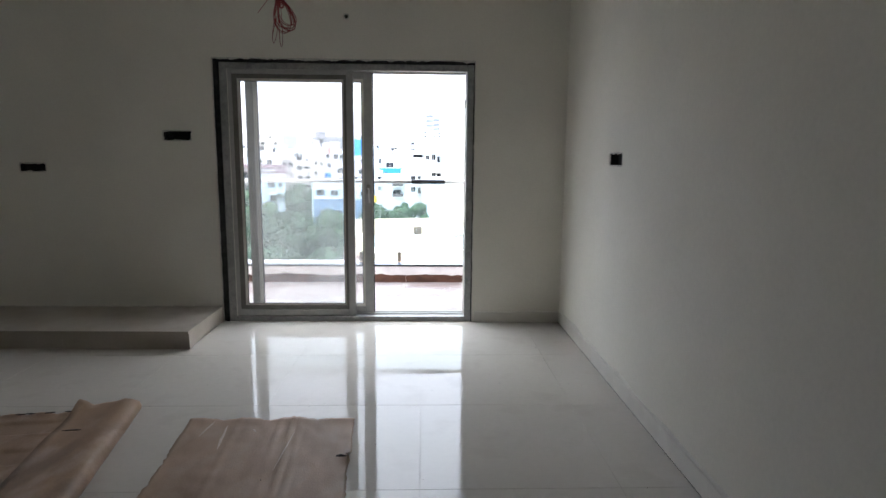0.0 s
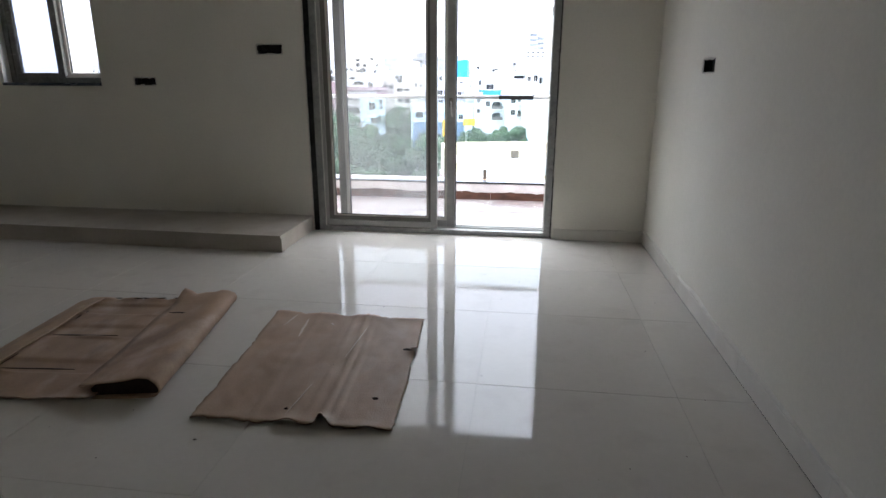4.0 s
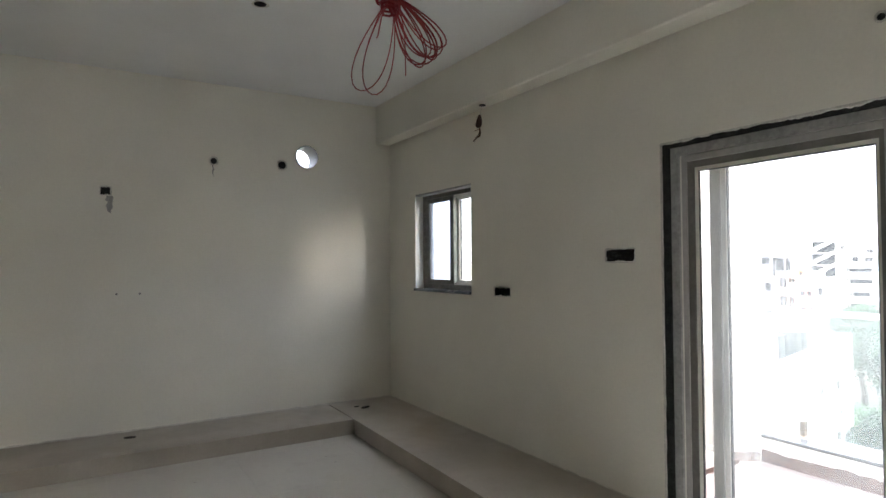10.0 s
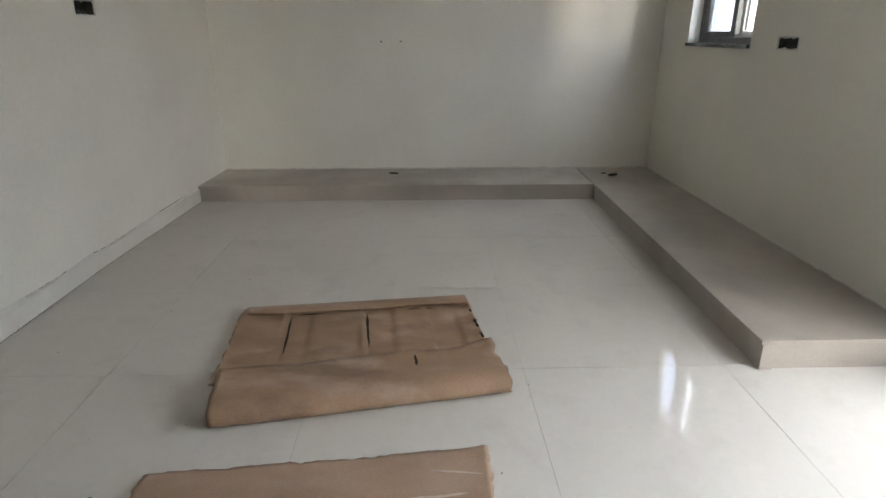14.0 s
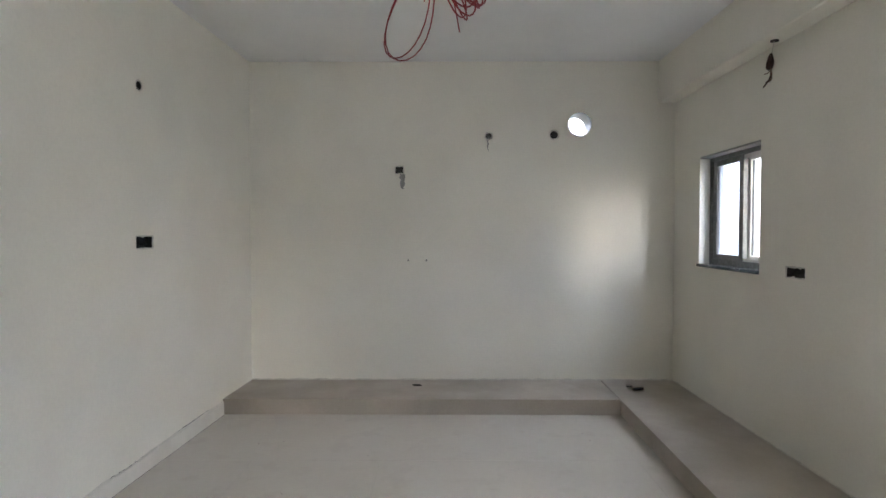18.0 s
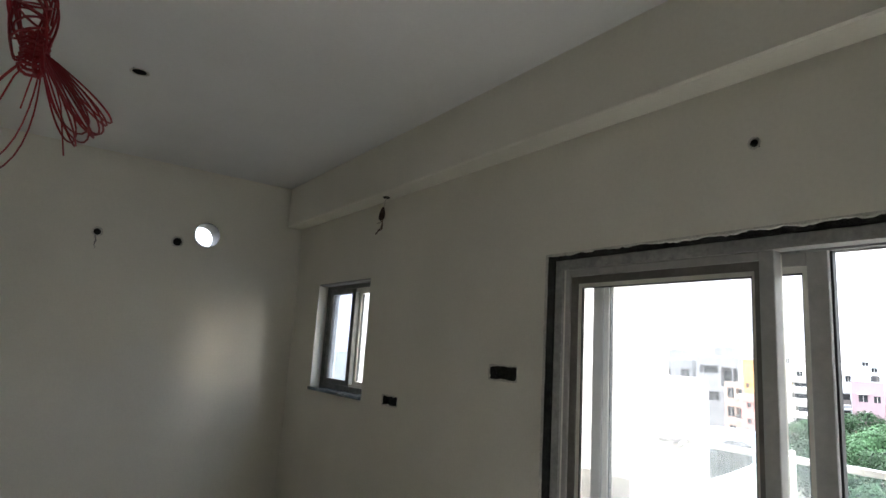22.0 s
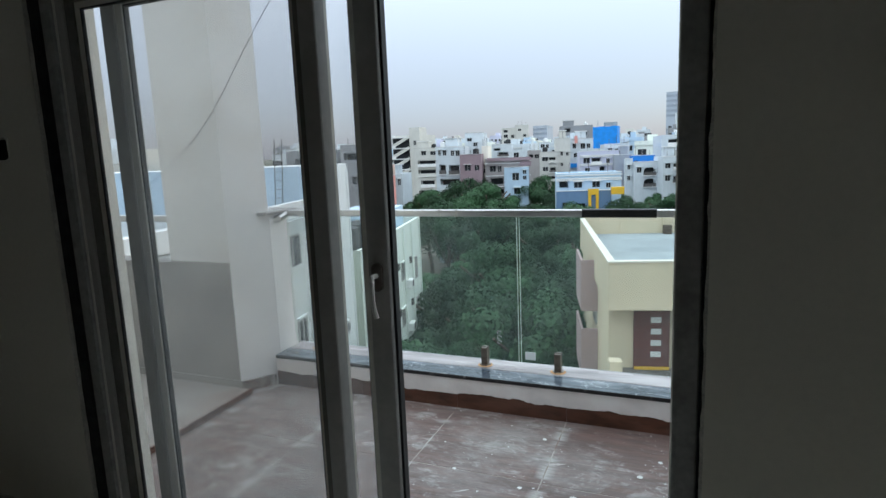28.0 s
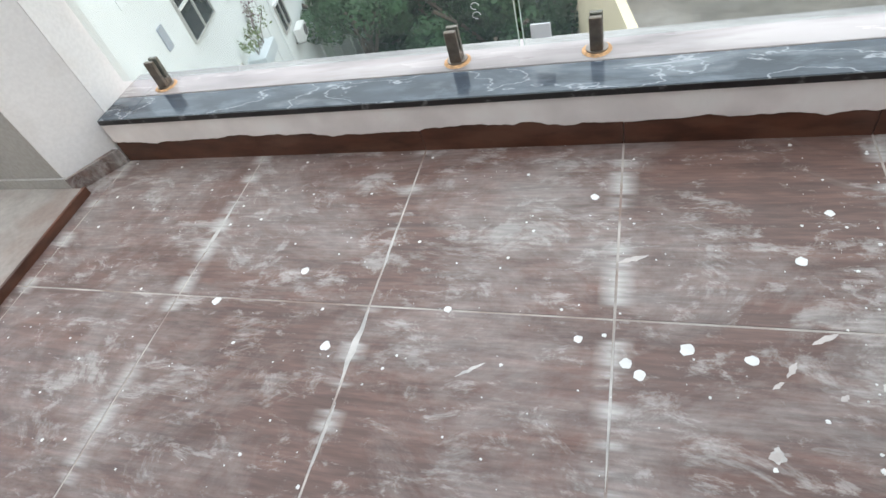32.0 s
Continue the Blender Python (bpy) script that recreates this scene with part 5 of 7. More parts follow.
BRONZE = material("weathered_clamp_steel", (0.20, 0.17, 0.14), 0.38, vary=0.25, scale=30, metal=0.7, stain=(0.10, 0.07, 0.05), stain_scale=25, stain_amount=0.6)


def spigot(x):
    root = thing("glass_spigot", "steel glass clamp on a rust-ringed round base", "clamp", "railing clamps", at=Matrix.Translation((x, 1.70, CURB_Z + 0.002)))
    bm = bmesh.new()
    cylinder(bm, 0, 0, 0.0, 0.007, 0.031, 24)
    part("base_flange", bm, DULLSTEEL, root)
    bm = bmesh.new()
    cylinder(bm, 0, -0.003, 0.0002, 0.003, 0.042, 24, 0.034)
    part("rust_stain", bm, RUST, root, "ring of rust round the base")
    part("clamp", boxes((-0.0175, 0.0175, -0.022, -0.007, 0.006, 0.104), (-0.0175, 0.0175, 0.007, 0.022, 0.006, 0.104), (-0.0175, 0.0175, -0.007, 0.007, 0.006, 0.03), bevel=0.002), BRONZE, root)
    return root


first = spigot(-0.198)
for x in (0.903, 1.311, 2.402):
    copy_thing(first, Matrix.Translation((x, 1.70, CURB_Z + 0.002)))
bm = bmesh.new()
for k, z in enumerate((0.335, 0.362, 0.39)):
    tube(bm, [(0.99 + 0.012 * math.cos(a), 1.6925, z + 0.010 * math.sin(a)) for a in [0.62 * i for i in range(9)]], 0.0009, 4)
tagged(part("chalk_marks", bm, SPLASH), "faint white chalk loops scribbled on the railing glass", "marks")
tagged(part("glass_sticker", boxes((1.135, 1.191, 1.6875, 1.6915, 0.251, 0.293)), material("paper_label", (0.8, 0.82, 0.84), 0.7)), "small white sticker on the railing glass", "sticker")

# Pillar, low parapets and side wall of the balcony.
PX0, PX1, PY0, PY1 = -0.99, -0.532, 1.355, 1.56


PXF = -0.392
tagged(part("balcony_pillar", prism(((PX0, PY0), (PX1, PY0), (PXF, PY1), (PX0, PY1)), 0.79, 3.4), WHITEPAINT), "white plastered pillar at the balcony's corner", "pillar", kind="structure")
tagged(part("pillar_foot", prism(((PX0, PY0), (PX1 - 0.006, PY0), (PXF - 0.006, PY1), (PX0, PY1)), BAL - 0.2, 0.7895), CEMENT), "bare grey cement lower part of the pillar", "pillar", kind="structure")
tagged(part("pillar_side", prism(((PX1 - 0.0055, PY0), (PX1, PY0), (PXF, PY1), (PXF - 0.0055, PY1)), BAL - 0.2, 0.7895), WHITEPAINT), "white painted side of the pillar", "pillar", kind="structure")
tagged(part("parapet_west", boxes((BX0 - 0.15, PX0, PY0 + 0.006, PY0 + 0.15, BAL - 0.2, 0.78)), CEMENT), "bare grey cement parapet", "parapet", kind="structure")
tagged(part("parapet_white", boxes((-0.54, -0.39, PY1 + 0.001, 1.745, BAL - 0.2, 1.052)), WHITEPAINT), "white low end wall of the balcony", "parapet", kind="structure")
tagged(part("parapet_cap", boxes((-0.58, -0.36, PY1 - 0.06, 1.80, 1.0525, 1.07), bevel=0.003), material("grey_stone", (0.30, 0.28, 0.27), 0.6, vary=0.15, scale=12)),
       "grey stone cap on the low wall", "coping", kind="structure")
bm = bmesh.new()
tube(bm, [(-0.395, 1.62, 1.02), (-0.365, 1.62, 1.02), (-0.365, 1.70, 1.045)], 0.022, 10)
tagged(part("rail_bracket", bm, STEEL), "round steel bracket at the rail's end", "bracket")
side_rail = thing("side_rail", "steel rail above the cement parapet", "railing", at=Matrix.Translation((-2.2, 1.48, 0.78)))
part("rail", boxes((-2.2, 1.36, -0.02, 0.02, 0.235, 0.275), bevel=0.004), STEEL, side_rail)
for x in (-2.1, -1.2, -0.2, 0.8):
    part("post", boxes((x - 0.02, x + 0.02, -0.02, 0.02, -0.02, 0.235)), STEEL, side_rail)
tagged(part("wall_balcony_east", boxes((BX1, BX1 + 0.24, THICK + 0.001, 1.96, -0.4, 3.4)), WHITEPAINT), "white plastered side wall of the balcony", "wall", kind="structure")
tagged(part("balcony_skirting_slant", prism(((PX1 + 0.001, PY0 - 0.01), (PX1 + 0.014, PY0 - 0.01), (PXF + 0.0, CURB_Y - 0.013), (PXF - 0.03, CURB_Y - 0.013)), BAL, 0.066), BALTILE), "dusty brown skirting beside the pillar", "skirting", kind="structure")
STEP_LINE = ((-0.415, 0.25), (-0.447, PY0 - 0.012))
tagged(part("balcony_floor_west", prism(((BX0, THICK), (STEP_LINE[0][0] - 0.016, THICK), (STEP_LINE[0][0] - 0.016, 0.25), (STEP_LINE[1][0] - 0.016, PY0 - 0.012), (BX0, PY0 - 0.012)), BAL - 0.1, 0.028), DUSTFLOOR),
       "dust-covered cement floor of the balcony's raised end", "floor", kind="structure")
tagged(part("step_trim", prism((STEP_LINE[0], STEP_LINE[1], (STEP_LINE[1][0] - 0.012, STEP_LINE[1][1]), (STEP_LINE[0][0] - 0.012, STEP_LINE[0][1])), BAL - 0.02, 0.036), BALSKIRT),
       "rust-brown tile edging of the raised floor", "trim", kind="structure")
tagged(part("balcony_skirting_east", boxes((BX1 - 0.012, BX1 - 0.001, THICK + 0.001, CURB_Y - 0.013, BAL, 0.085)), BALSKIRT), "rust-brown tile skirting", "skirting", kind="structure")
tagged(part("balcony_skirting_pillar", boxes((BX0 + 0.01, PX1 + 0.011, PY0 - 0.011, PY0 - 0.0005, BAL, 0.07)), CEMENT),
       "cement-smeared skirting round the pillar's foot", "skirting", kind="structure")


def stick():
    root = thing("wood_strip", "raw wooden strip with a splintered tip on the balcony floor", "wood strip", at=Matrix.LocRotScale((2.318, 1.130, BAL), Euler((0, 0, radians(-4.9))), None))
    part("strip", boxes((-0.20, 0.27, -0.011, 0.011, 0.001, 0.014), bevel=0.002), WOOD, root)
    bm = bmesh.new()
    base = [bm.verts.new(p) for p in ((-0.201, -0.011, 0.002), (-0.201, 0.011, 0.002), (-0.201, 0.011, 0.014), (-0.201, -0.011, 0.014))]
    mid = [bm.verts.new(p) for p in ((-0.23, -0.006, 0.003), (-0.23, 0.010, 0.003), (-0.23, 0.010, 0.011), (-0.23, -0.006, 0.011))]
    tip = bm.verts.new((-0.27, 0.004, 0.005))
    for k in range(4):
        bm.faces.new((base[k], base[(k + 1) % 4], mid[(k + 1) % 4], mid[k]))
        bm.faces.new((mid[k], mid[(k + 1) % 4], tip))
    bm.faces.new(base)
    part("tip", bm, WOODTIP, root, "dark splintered tip")


stick()
bm = bmesh.new()
tube(bm, [(2.41, 0.678, BAL + 0.008), (2.44, 0.685, BAL + 0.009), (2.46, 0.675, BAL + 0.008), (2.48, 0.678, BAL + 0.008)], 0.009, 7)
tagged(part("wood_chip", bm, WOODTIP), "small dark wood chip", "debris")


def splashes():
    """Dried drops of white paint on the balcony tiles."""
    rng = random.Random(9)
    bm = bmesh.new()

    def blob(x, y, r):
        n = 12
        ring = [bm.verts.new((x + r * (0.75 + 0.4 * rng.random()) * math.cos(math.tau * k / n), y + r * (0.75 + 0.4 * rng.random()) * math.sin(math.tau * k / n), BAL + 0.0006)) for k in range(n)]
        mid = bm.verts.new((x, y, BAL + 0.0022))
        for k in range(n):
            bm.faces.new((ring[k], ring[(k + 1) % n], mid))

    for x, y in ((0.57, 1.025), (1.322, 1.303), (1.844, 1.246), (1.769, 1.10), (1.003, 0.925), (1.314, 0.867), (1.415, 0.817), (1.441, 0.791), (1.651, 0.844),
                 (1.532, 0.859), (1.807, 0.576), (2.107, 0.705), (2.181, 0.67), (0.342, 0.91), (0.721, 0.799), (1.893, 0.807)):
        blob(x, y, 0.010 + 0.006 * rng.random())
    for _ in range(420):
        blob(rng.uniform(-0.4, 2.62), rng.uniform(0.3, 1.56), 0.0012 + 0.0045 * rng.random() ** 4)
    for _ in range(700):
        blob(2.62 - 0.8 * rng.random() ** 1.4, rng.uniform(0.3, 1.25), 0.0008 + 0.004 * rng.random() ** 4)
    for _ in range(900):
        blob(2.62 - 0.75 * rng.random() ** 1.2, 0.3 + 0.55 * rng.random() ** 1.3, 0.0008 + 0.0035 * rng.random() ** 3)
    tagged(part("paint_drops", bm, SPLASH), "dried white paint drops on the balcony tiles", "paint drops", kind="stuff")


splashes()
DULLSPLASH = material("trodden_paint", (0.47, 0.43, 0.41), 0.8, vary=0.15, scale=20)
for k, (x0, y0, x1, y1, w) in enumerate(((1.679, 0.785, 1.7, 0.802, 0.007), (1.706, 0.812, 1.727, 0.847, 0.008), (1.759, 0.89, 1.807, 0.918, 0.008), (1.658, 0.648, 1.681, 0.66, 0.011),
        (1.788, 0.773, 1.802, 0.786, 0.007), (2.163, 0.646, 2.196, 0.627, 0.008), (2.062, 0.581, 2.1, 0.574, 0.007), (1.389, 1.083, 1.456, 1.108, 0.01))):
    patch("paint_smear", bal, sliver(x0, y0, x1, y1, BAL + 0.0004 - 0.0012, w, 31 + k), DULLSPLASH, "trodden grey smear of paint")

CEMENTSMEAR = material("dried_cement_smear", (0.50, 0.48, 0.46), 0.9, vary=0.2, scale=14, fine=0.15, fine_scale=60)
for k, (x0, y0, x1, y1, w) in enumerate(((0.80, 0.915, 0.795, 0.70, 0.011), (0.802, 0.66, 0.798, 0.50, 0.006), (0.795, 1.20, 0.80, 1.02, 0.006), (0.206, 1.30, 0.204, 1.08, 0.010), (1.388, 0.90, 1.386, 0.55, 0.004),
                                         (1.98, 0.93, 1.976, 0.82, 0.012), (1.06, 0.75, 1.12, 0.79, 0.006), (1.672, 0.640, 1.676, 0.672, 0.017), (1.86, 0.80, 1.875, 0.82, 0.010))):
    patch("cement_smear", bal, sliver(x0, y0, x1, y1, BAL + 0.0002 - 0.0012, w, 71 + k), CEMENTSMEAR, "pale dried cement in the joint")


# ---- outside: ground, trees, neighbouring houses, the town ----
GROUND = -16.0
# The houses outside stand on one grid, turned against the flat.
TURN = radians(13.2)
EARTH = material("dry_ground", (0.16, 0.14, 0.11), 0.95, vary=0.2, scale=0.05, fine=0.2, fine_scale=2.0, stain=(0.07, 0.09, 0.04), stain_scale=0.04, stain_amount=0.8)
LEAF = material("leaves", (0.060, 0.125, 0.055), 0.6, vary=0.35, scale=1.2, fine=0.3, fine_scale=6, by_object=0.62)
LEAF.node_tree.nodes["Principled BSDF"].inputs["Specular IOR Level"].default_value = 0.15
BARK = material("bark", (0.10, 0.075, 0.055), 0.9, vary=0.3, scale=6, bump=0.3)
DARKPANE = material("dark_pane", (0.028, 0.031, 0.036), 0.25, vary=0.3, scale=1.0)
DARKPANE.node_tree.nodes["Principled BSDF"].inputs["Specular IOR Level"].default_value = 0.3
# Lightened pane: paints far haze into the tower windows.
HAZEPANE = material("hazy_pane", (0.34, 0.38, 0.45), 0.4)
WINTRIM = material("window_trim", (0.48, 0.46, 0.43), 0.6, vary=0.1, scale=2)
TRIMWHITE = material("white_trim", (0.75, 0.74, 0.72), 0.7, vary=0.05, scale=2)
ROOFGREY = material("roof_screed", (0.33, 0.355, 0.37), 0.85, vary=0.12, scale=0.8, fine=0.1, fine_scale=8, stain=(0.42, 0.445, 0.46), stain_scale=0.5, stain_amount=0.7)
CREAM = material("cream_wall", (0.69, 0.58, 0.415), 0.85, vary=0.05, scale=0.5, fine=0.05, fine_scale=12, stain=(0.62, 0.54, 0.38), stain_scale=0.7, stain_amount=0.4)
TERRACE = material("terrace_floor", (0.17, 0.145, 0.125), 0.9, vary=0.25, scale=0.9, fine=0.15, fine_scale=12, stain=(0.27, 0.24, 0.22), stain_scale=0.8, stain_amount=0.7)
TANK = material("black_tank", (0.02, 0.02, 0.022), 0.45)
DOORWOOD = material("maroon_door", (0.13, 0.035, 0.028), 0.45, vary=0.15, scale=2, stretch=(4, 4, 1))
YELLOW = material("yellow_paint", (0.78, 0.46, 0.03), 0.7, vary=0.05, scale=1)
IRON = material("dark_iron", (0.10, 0.09, 0.085), 0.55)
SHEETBLUE = material("blue_tarpaulin", (0.02, 0.24, 0.72), 0.6, vary=0.12, scale=0.8)
tagged(part("ground", boxes((-1500, 1500, 3.2, 2500, GROUND - 0.5, GROUND), (-1500, 1500, -600, 3.2, GROUND - 0.5, GROUND)), EARTH), "dry ground with green patches far below", "ground", kind="structure")


def wall_paint(name, rgb, dirt=0.25):
    return material(name, rgb, 0.85, vary=0.05, scale=0.25, fine=0.06, fine_scale=3.0, stain=tuple(c * 0.72 for c in rgb), stain_scale=0.5, stain_amount=dirt, stretch=(1, 1, 0.4))


# Cooled white and cream and the greyed tower carry distance haze as paint.
WALLS = dict(white=wall_paint("white_wall", (0.64, 0.675, 0.70)), salmon=wall_paint("salmon_wall", (0.58, 0.42, 0.35)), yellow=wall_paint("yellow_wall", (0.72, 0.52, 0.18)), steelgrey=wall_paint("steel_grey_wall", (0.40, 0.42, 0.47)), orangecream=wall_paint("apricot_wall", (0.76, 0.60, 0.42)), cream=wall_paint("pale_cream_wall", (0.62, 0.60, 0.55)), blue=wall_paint("pale_blue_wall", (0.50, 0.62, 0.74)),
             mauve=wall_paint("mauve_wall", (0.31, 0.225, 0.245)), rose=wall_paint("dull_rose_wall", (0.42, 0.31, 0.30)), pink=wall_paint("pink_wall", (0.72, 0.33, 0.29)), grey=wall_paint("grey_wall", (0.30, 0.30, 0.31), 0.5),
             orange=wall_paint("orange_wall", (0.80, 0.44, 0.16)), deep=wall_paint("deep_blue_wall", (0.03, 0.20, 0.62)), steel=wall_paint("steel_blue_wall", (0.16, 0.25, 0.40)),
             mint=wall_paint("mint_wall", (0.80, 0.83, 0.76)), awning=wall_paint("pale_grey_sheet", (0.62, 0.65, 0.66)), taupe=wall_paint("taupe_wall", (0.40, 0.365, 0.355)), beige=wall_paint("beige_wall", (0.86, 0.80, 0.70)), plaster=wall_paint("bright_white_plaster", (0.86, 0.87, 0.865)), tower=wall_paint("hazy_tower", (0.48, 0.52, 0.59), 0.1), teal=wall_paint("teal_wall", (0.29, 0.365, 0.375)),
             lilac=wall_paint("lilac_wall", (0.62, 0.62, 0.74)), sky=wall_paint("pale_and_shade_blue_wall", (0.55, 0.68, 0.80)))

WINDOW_MESH = {}


def window_mesh(w, h, hazy=False, trim=False):
    """A shared window facing -y: a raised pale frame with a middle bar, and the dark pane behind it."""
    key = (round(w, 1), round(h, 1), hazy, trim)
    if key not in WINDOW_MESH:
        m = 0.09 if trim else 0.04
        bm = relief_wall((-w / 2 - m, w / 2 + m), (-h / 2 - m, h / 2 + m), [(-w / 2, -0.025, -h / 2, h / 2, 0.1), (0.025, w / 2, -h / 2, h / 2, 0.1)], 0.1,
                         lambda u, v, d: (u, d - 0.08, v))
        bmesh.ops.recalc_face_normals(bm, faces=bm.faces)
        pane_bm = boxes((-w / 2, w / 2, -0.03, 0.01, -h / 2, h / 2))
        made = []
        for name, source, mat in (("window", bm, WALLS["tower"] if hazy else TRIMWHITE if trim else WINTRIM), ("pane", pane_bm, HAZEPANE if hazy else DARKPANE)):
            mesh = bpy.data.meshes.new(name)
            source.to_mesh(mesh)
            source.free()
            mesh.materials.append(mat)
            made.append(mesh)
        WINDOW_MESH[key] = made
    return WINDOW_MESH[key]


def set_window(root, x, y, z, w=1.2, h=1.2, turn=0.0, name="window", hazy=False, trim=False):
    frame_mesh, pane_mesh = window_mesh(w, h, hazy, trim)
    ob = new(name, frame_mesh)
    ob.parent = root
    ob.matrix_basis = Matrix.LocRotScale((x, y, z), Euler((0, 0, turn)), None)
    pane_ob = new("pane", pane_mesh)
    pane_ob.parent = ob
    return ob


def building(label, x0, x1, y, top, paint, depth=9.0, floor_h=2.5, bays=0, balconies=(), base=None, turn=0.0, roof=True, seed=0, group="town houses", win=(0.85, 0.95), tank=True, trim=False, spacing=1.65):
    """A flat-roofed town building facing -y: wall block, parapet, windows row by row, balcony slabs with rails, roof room and water tank."""
    rng = random.Random(seed + int(abs(x0) * 10))
    base = GROUND if base is None else base
    cx, width = (x0 + x1) / 2, x1 - x0
    root = thing("apartment_building", label, "building", group, at=Matrix.LocRotScale((cx, y, base), Euler((0, 0, turn)), None))
    height = top - base - 0.7
    part("wall", boxes((-width / 2, width / 2, 0, depth, 0, height)), WALLS[paint], root)
    part("parapet", boxes((-width / 2 - 0.06, width / 2 + 0.06, -0.06, 0.12, height + 0.01, height + 0.7), (-width / 2 - 0.06, -width / 2 + 0.12, 0.12, depth, height + 0.01, height + 0.7),
                          (width / 2 - 0.12, width / 2 + 0.06, 0.12, depth, height + 0.01, height + 0.7)), WALLS[paint], root)
    if roof:
        rx = rng.uniform(-width * 0.3, width * 0.1)
        part("stair_room", boxes((rx, rx + min(2.4, width * 0.32), depth * 0.3, depth * 0.3 + 2.4, height + 0.01, height + 1.9)), WALLS[paint], root)
    if tank:
        bm = bmesh.new()
        cylinder(bm, width * rng.uniform(-0.35, 0.35), depth * 0.55, height + 0.01, height + 1.5, 0.6, 12, 0.55)
        part("water_tank", bm, TANK if rng.random() < 0.5 else TRIMWHITE, root)
    band_mat = TRIMWHITE if rng.random() < 0.5 else WALLS[paint]
    for f in range(int(min(height, 15.0) / floor_h) if y < 140 else 0):
        part("floor_band", boxes((-width / 2 - 0.10, width / 2 + 0.10, -0.16, -0.001, height - f * floor_h - 0.16, height - f * floor_h - 0.01)), band_mat, root)
    bays = max(bays, int(width / spacing), 1)
    floors = int(min(height, 15.0) / floor_h)
    for f in range(floors):
        z = height - f * floor_h - 1.7
        for b in range(bays):
            x = -width / 2 + width * (b + 0.5) / bays
            if b in balconies:
                half = width / bays * 0.46
                bal_ob = part("balcony", boxes((x - half, x + half, -1.1, -0.001, z - 1.35, z - 1.2)), TRIMWHITE, root)
                part("balustrade", boxes((x - half, x + half, -1.1, -1.0, z - 1.199, z - 0.35)), TRIMWHITE if rng.random() < 0.6 else IRON, bal_ob)
                set_window(root, x, 0.0, z - 0.15, min(1.6, 1.5 * half), 1.8)
            else:
                set_window(root, x, 0.0, z, *win, hazy=paint == "tower", trim=trim)
            if rng.random() < 0.3:
                part("sunshade", boxes((x - win[0] * 0.75, x + win[0] * 0.75, -0.5, -0.001, z + win[1] * 0.62, z + win[1] * 0.62 + 0.08)), TRIMWHITE, root)
    return root


def town_house(label, paint, x0, x1, y, top, openings=(), depth=7.0, base=None, room=None, tank=None, bands=0, group="town houses"):
    """A flat-roofed house facing -y. Openings are (u0, u1, v0, v1, kind): u from its left edge, v down from its top;
    kind w a window, b a loggia with a balustrade, a an arched loggia, d a dark open bay."""
    base = GROUND if base is None else base
    width, height = x1 - x0, top - base
    thick = min(1.2, depth * 0.8)
    rng = random.Random(int(abs(x0) * 100 + y))
    root = thing("apartment_building", label, "building", group, at=Matrix.Translation(((x0 + x1) / 2, y, base)) @ Matrix.Rotation(TURN, 4, "Z") @ Matrix.Translation((-width / 2, 0, 0)))
    holes = [(u0, u1, height - v1, height - v0, 0.24 if kind == "w" else thick - 0.12) for u0, u1, v0, v1, kind in openings]
    part("front_wall", relief_wall((0.0, width), (0.0, height), holes, thick, lambda u, v, d: (u, d, v)), WALLS[paint], root)
    part("side_wall", boxes((0.0, width, thick + 0.002, depth, 0.0, height - 0.7)), WALLS[paint], root)
    if depth > 2.0:
        part("parapet", boxes((0.0, 0.16, thick + 0.002, depth, height - 0.699, height), (width - 0.16, width, thick + 0.002, depth, height - 0.699, height),
                              (0.161, width - 0.161, depth - 0.16, depth, height - 0.699, height)), WALLS[paint], root)
    part("coping", boxes((-0.05, width + 0.05, -0.05, 0.25, height + 0.002, height + 0.07)), TRIMWHITE if rng.random() < 0.6 else WINTRIM, root)
    for u0, u1, v0, v1, kind in openings:
        u, v, w, h = (u0 + u1) / 2, height - (v0 + v1) / 2, u1 - u0, v1 - v0
        if kind == "w":
            set_window(root, u, 0.23, v, w, h)
            if rng.random() < 0.7:
                part("sunshade", boxes((u0 - 0.12, u1 + 0.12, -0.38, -0.002, height - v0 + 0.06, height - v0 + 0.13)), TRIMWHITE if rng.random() < 0.5 else WALLS[paint], root)
            continue
        # A dark back panel paints the deep shade of loggias and open bays.
        part("loggia_door", boxes((u0 + 0.08 * w, u1 - 0.08 * w, thick - 0.17, thick - 0.121, height - v1 + 0.05, height - v0 - 0.12 * h)), DARKPANE, root, "dark panel standing for the shade in the opening")
        if kind in "ba":
            rail = part("balustrade", boxes((u0 - 0.06, u1 + 0.06, -0.14, 0.0, height - v1 - 0.1, height - v1 + 0.36 * h)), rng.choice((TRIMWHITE, WALLS[paint], IRON)), root)
            part("balcony_slab", boxes((u0 - 0.1, u1 + 0.1, -0.3, -0.001, height - v1 - 0.2, height - v1 - 0.101)), TRIMWHITE, rail)
        if kind == "a":
            bm = bmesh.new()
            for side in (-1, 1):
                corner = (u + side * w / 2, height - v0)
                curve = [(u + side * w / 2 * math.cos(a), height - v0 - 0.45 * h + 0.45 * h * math.sin(a)) for a in (0.0, 0.4, 0.8, 1.2, math.pi / 2)]
                front = [bm.verts.new((p[0], 0.02, p[1])) for p in [corner] + curve]
                back = [bm.verts.new((p[0], 0.3, p[1])) for p in [corner] + curve]
                bm.faces.new(front)
                for k in range(len(front)):
                    n = (k + 1) % len(front)
                    bm.faces.new((front[k], front[n], back[n], back[k]))
            part("arch", bm, WALLS[paint], root, "rounded head of the loggia")
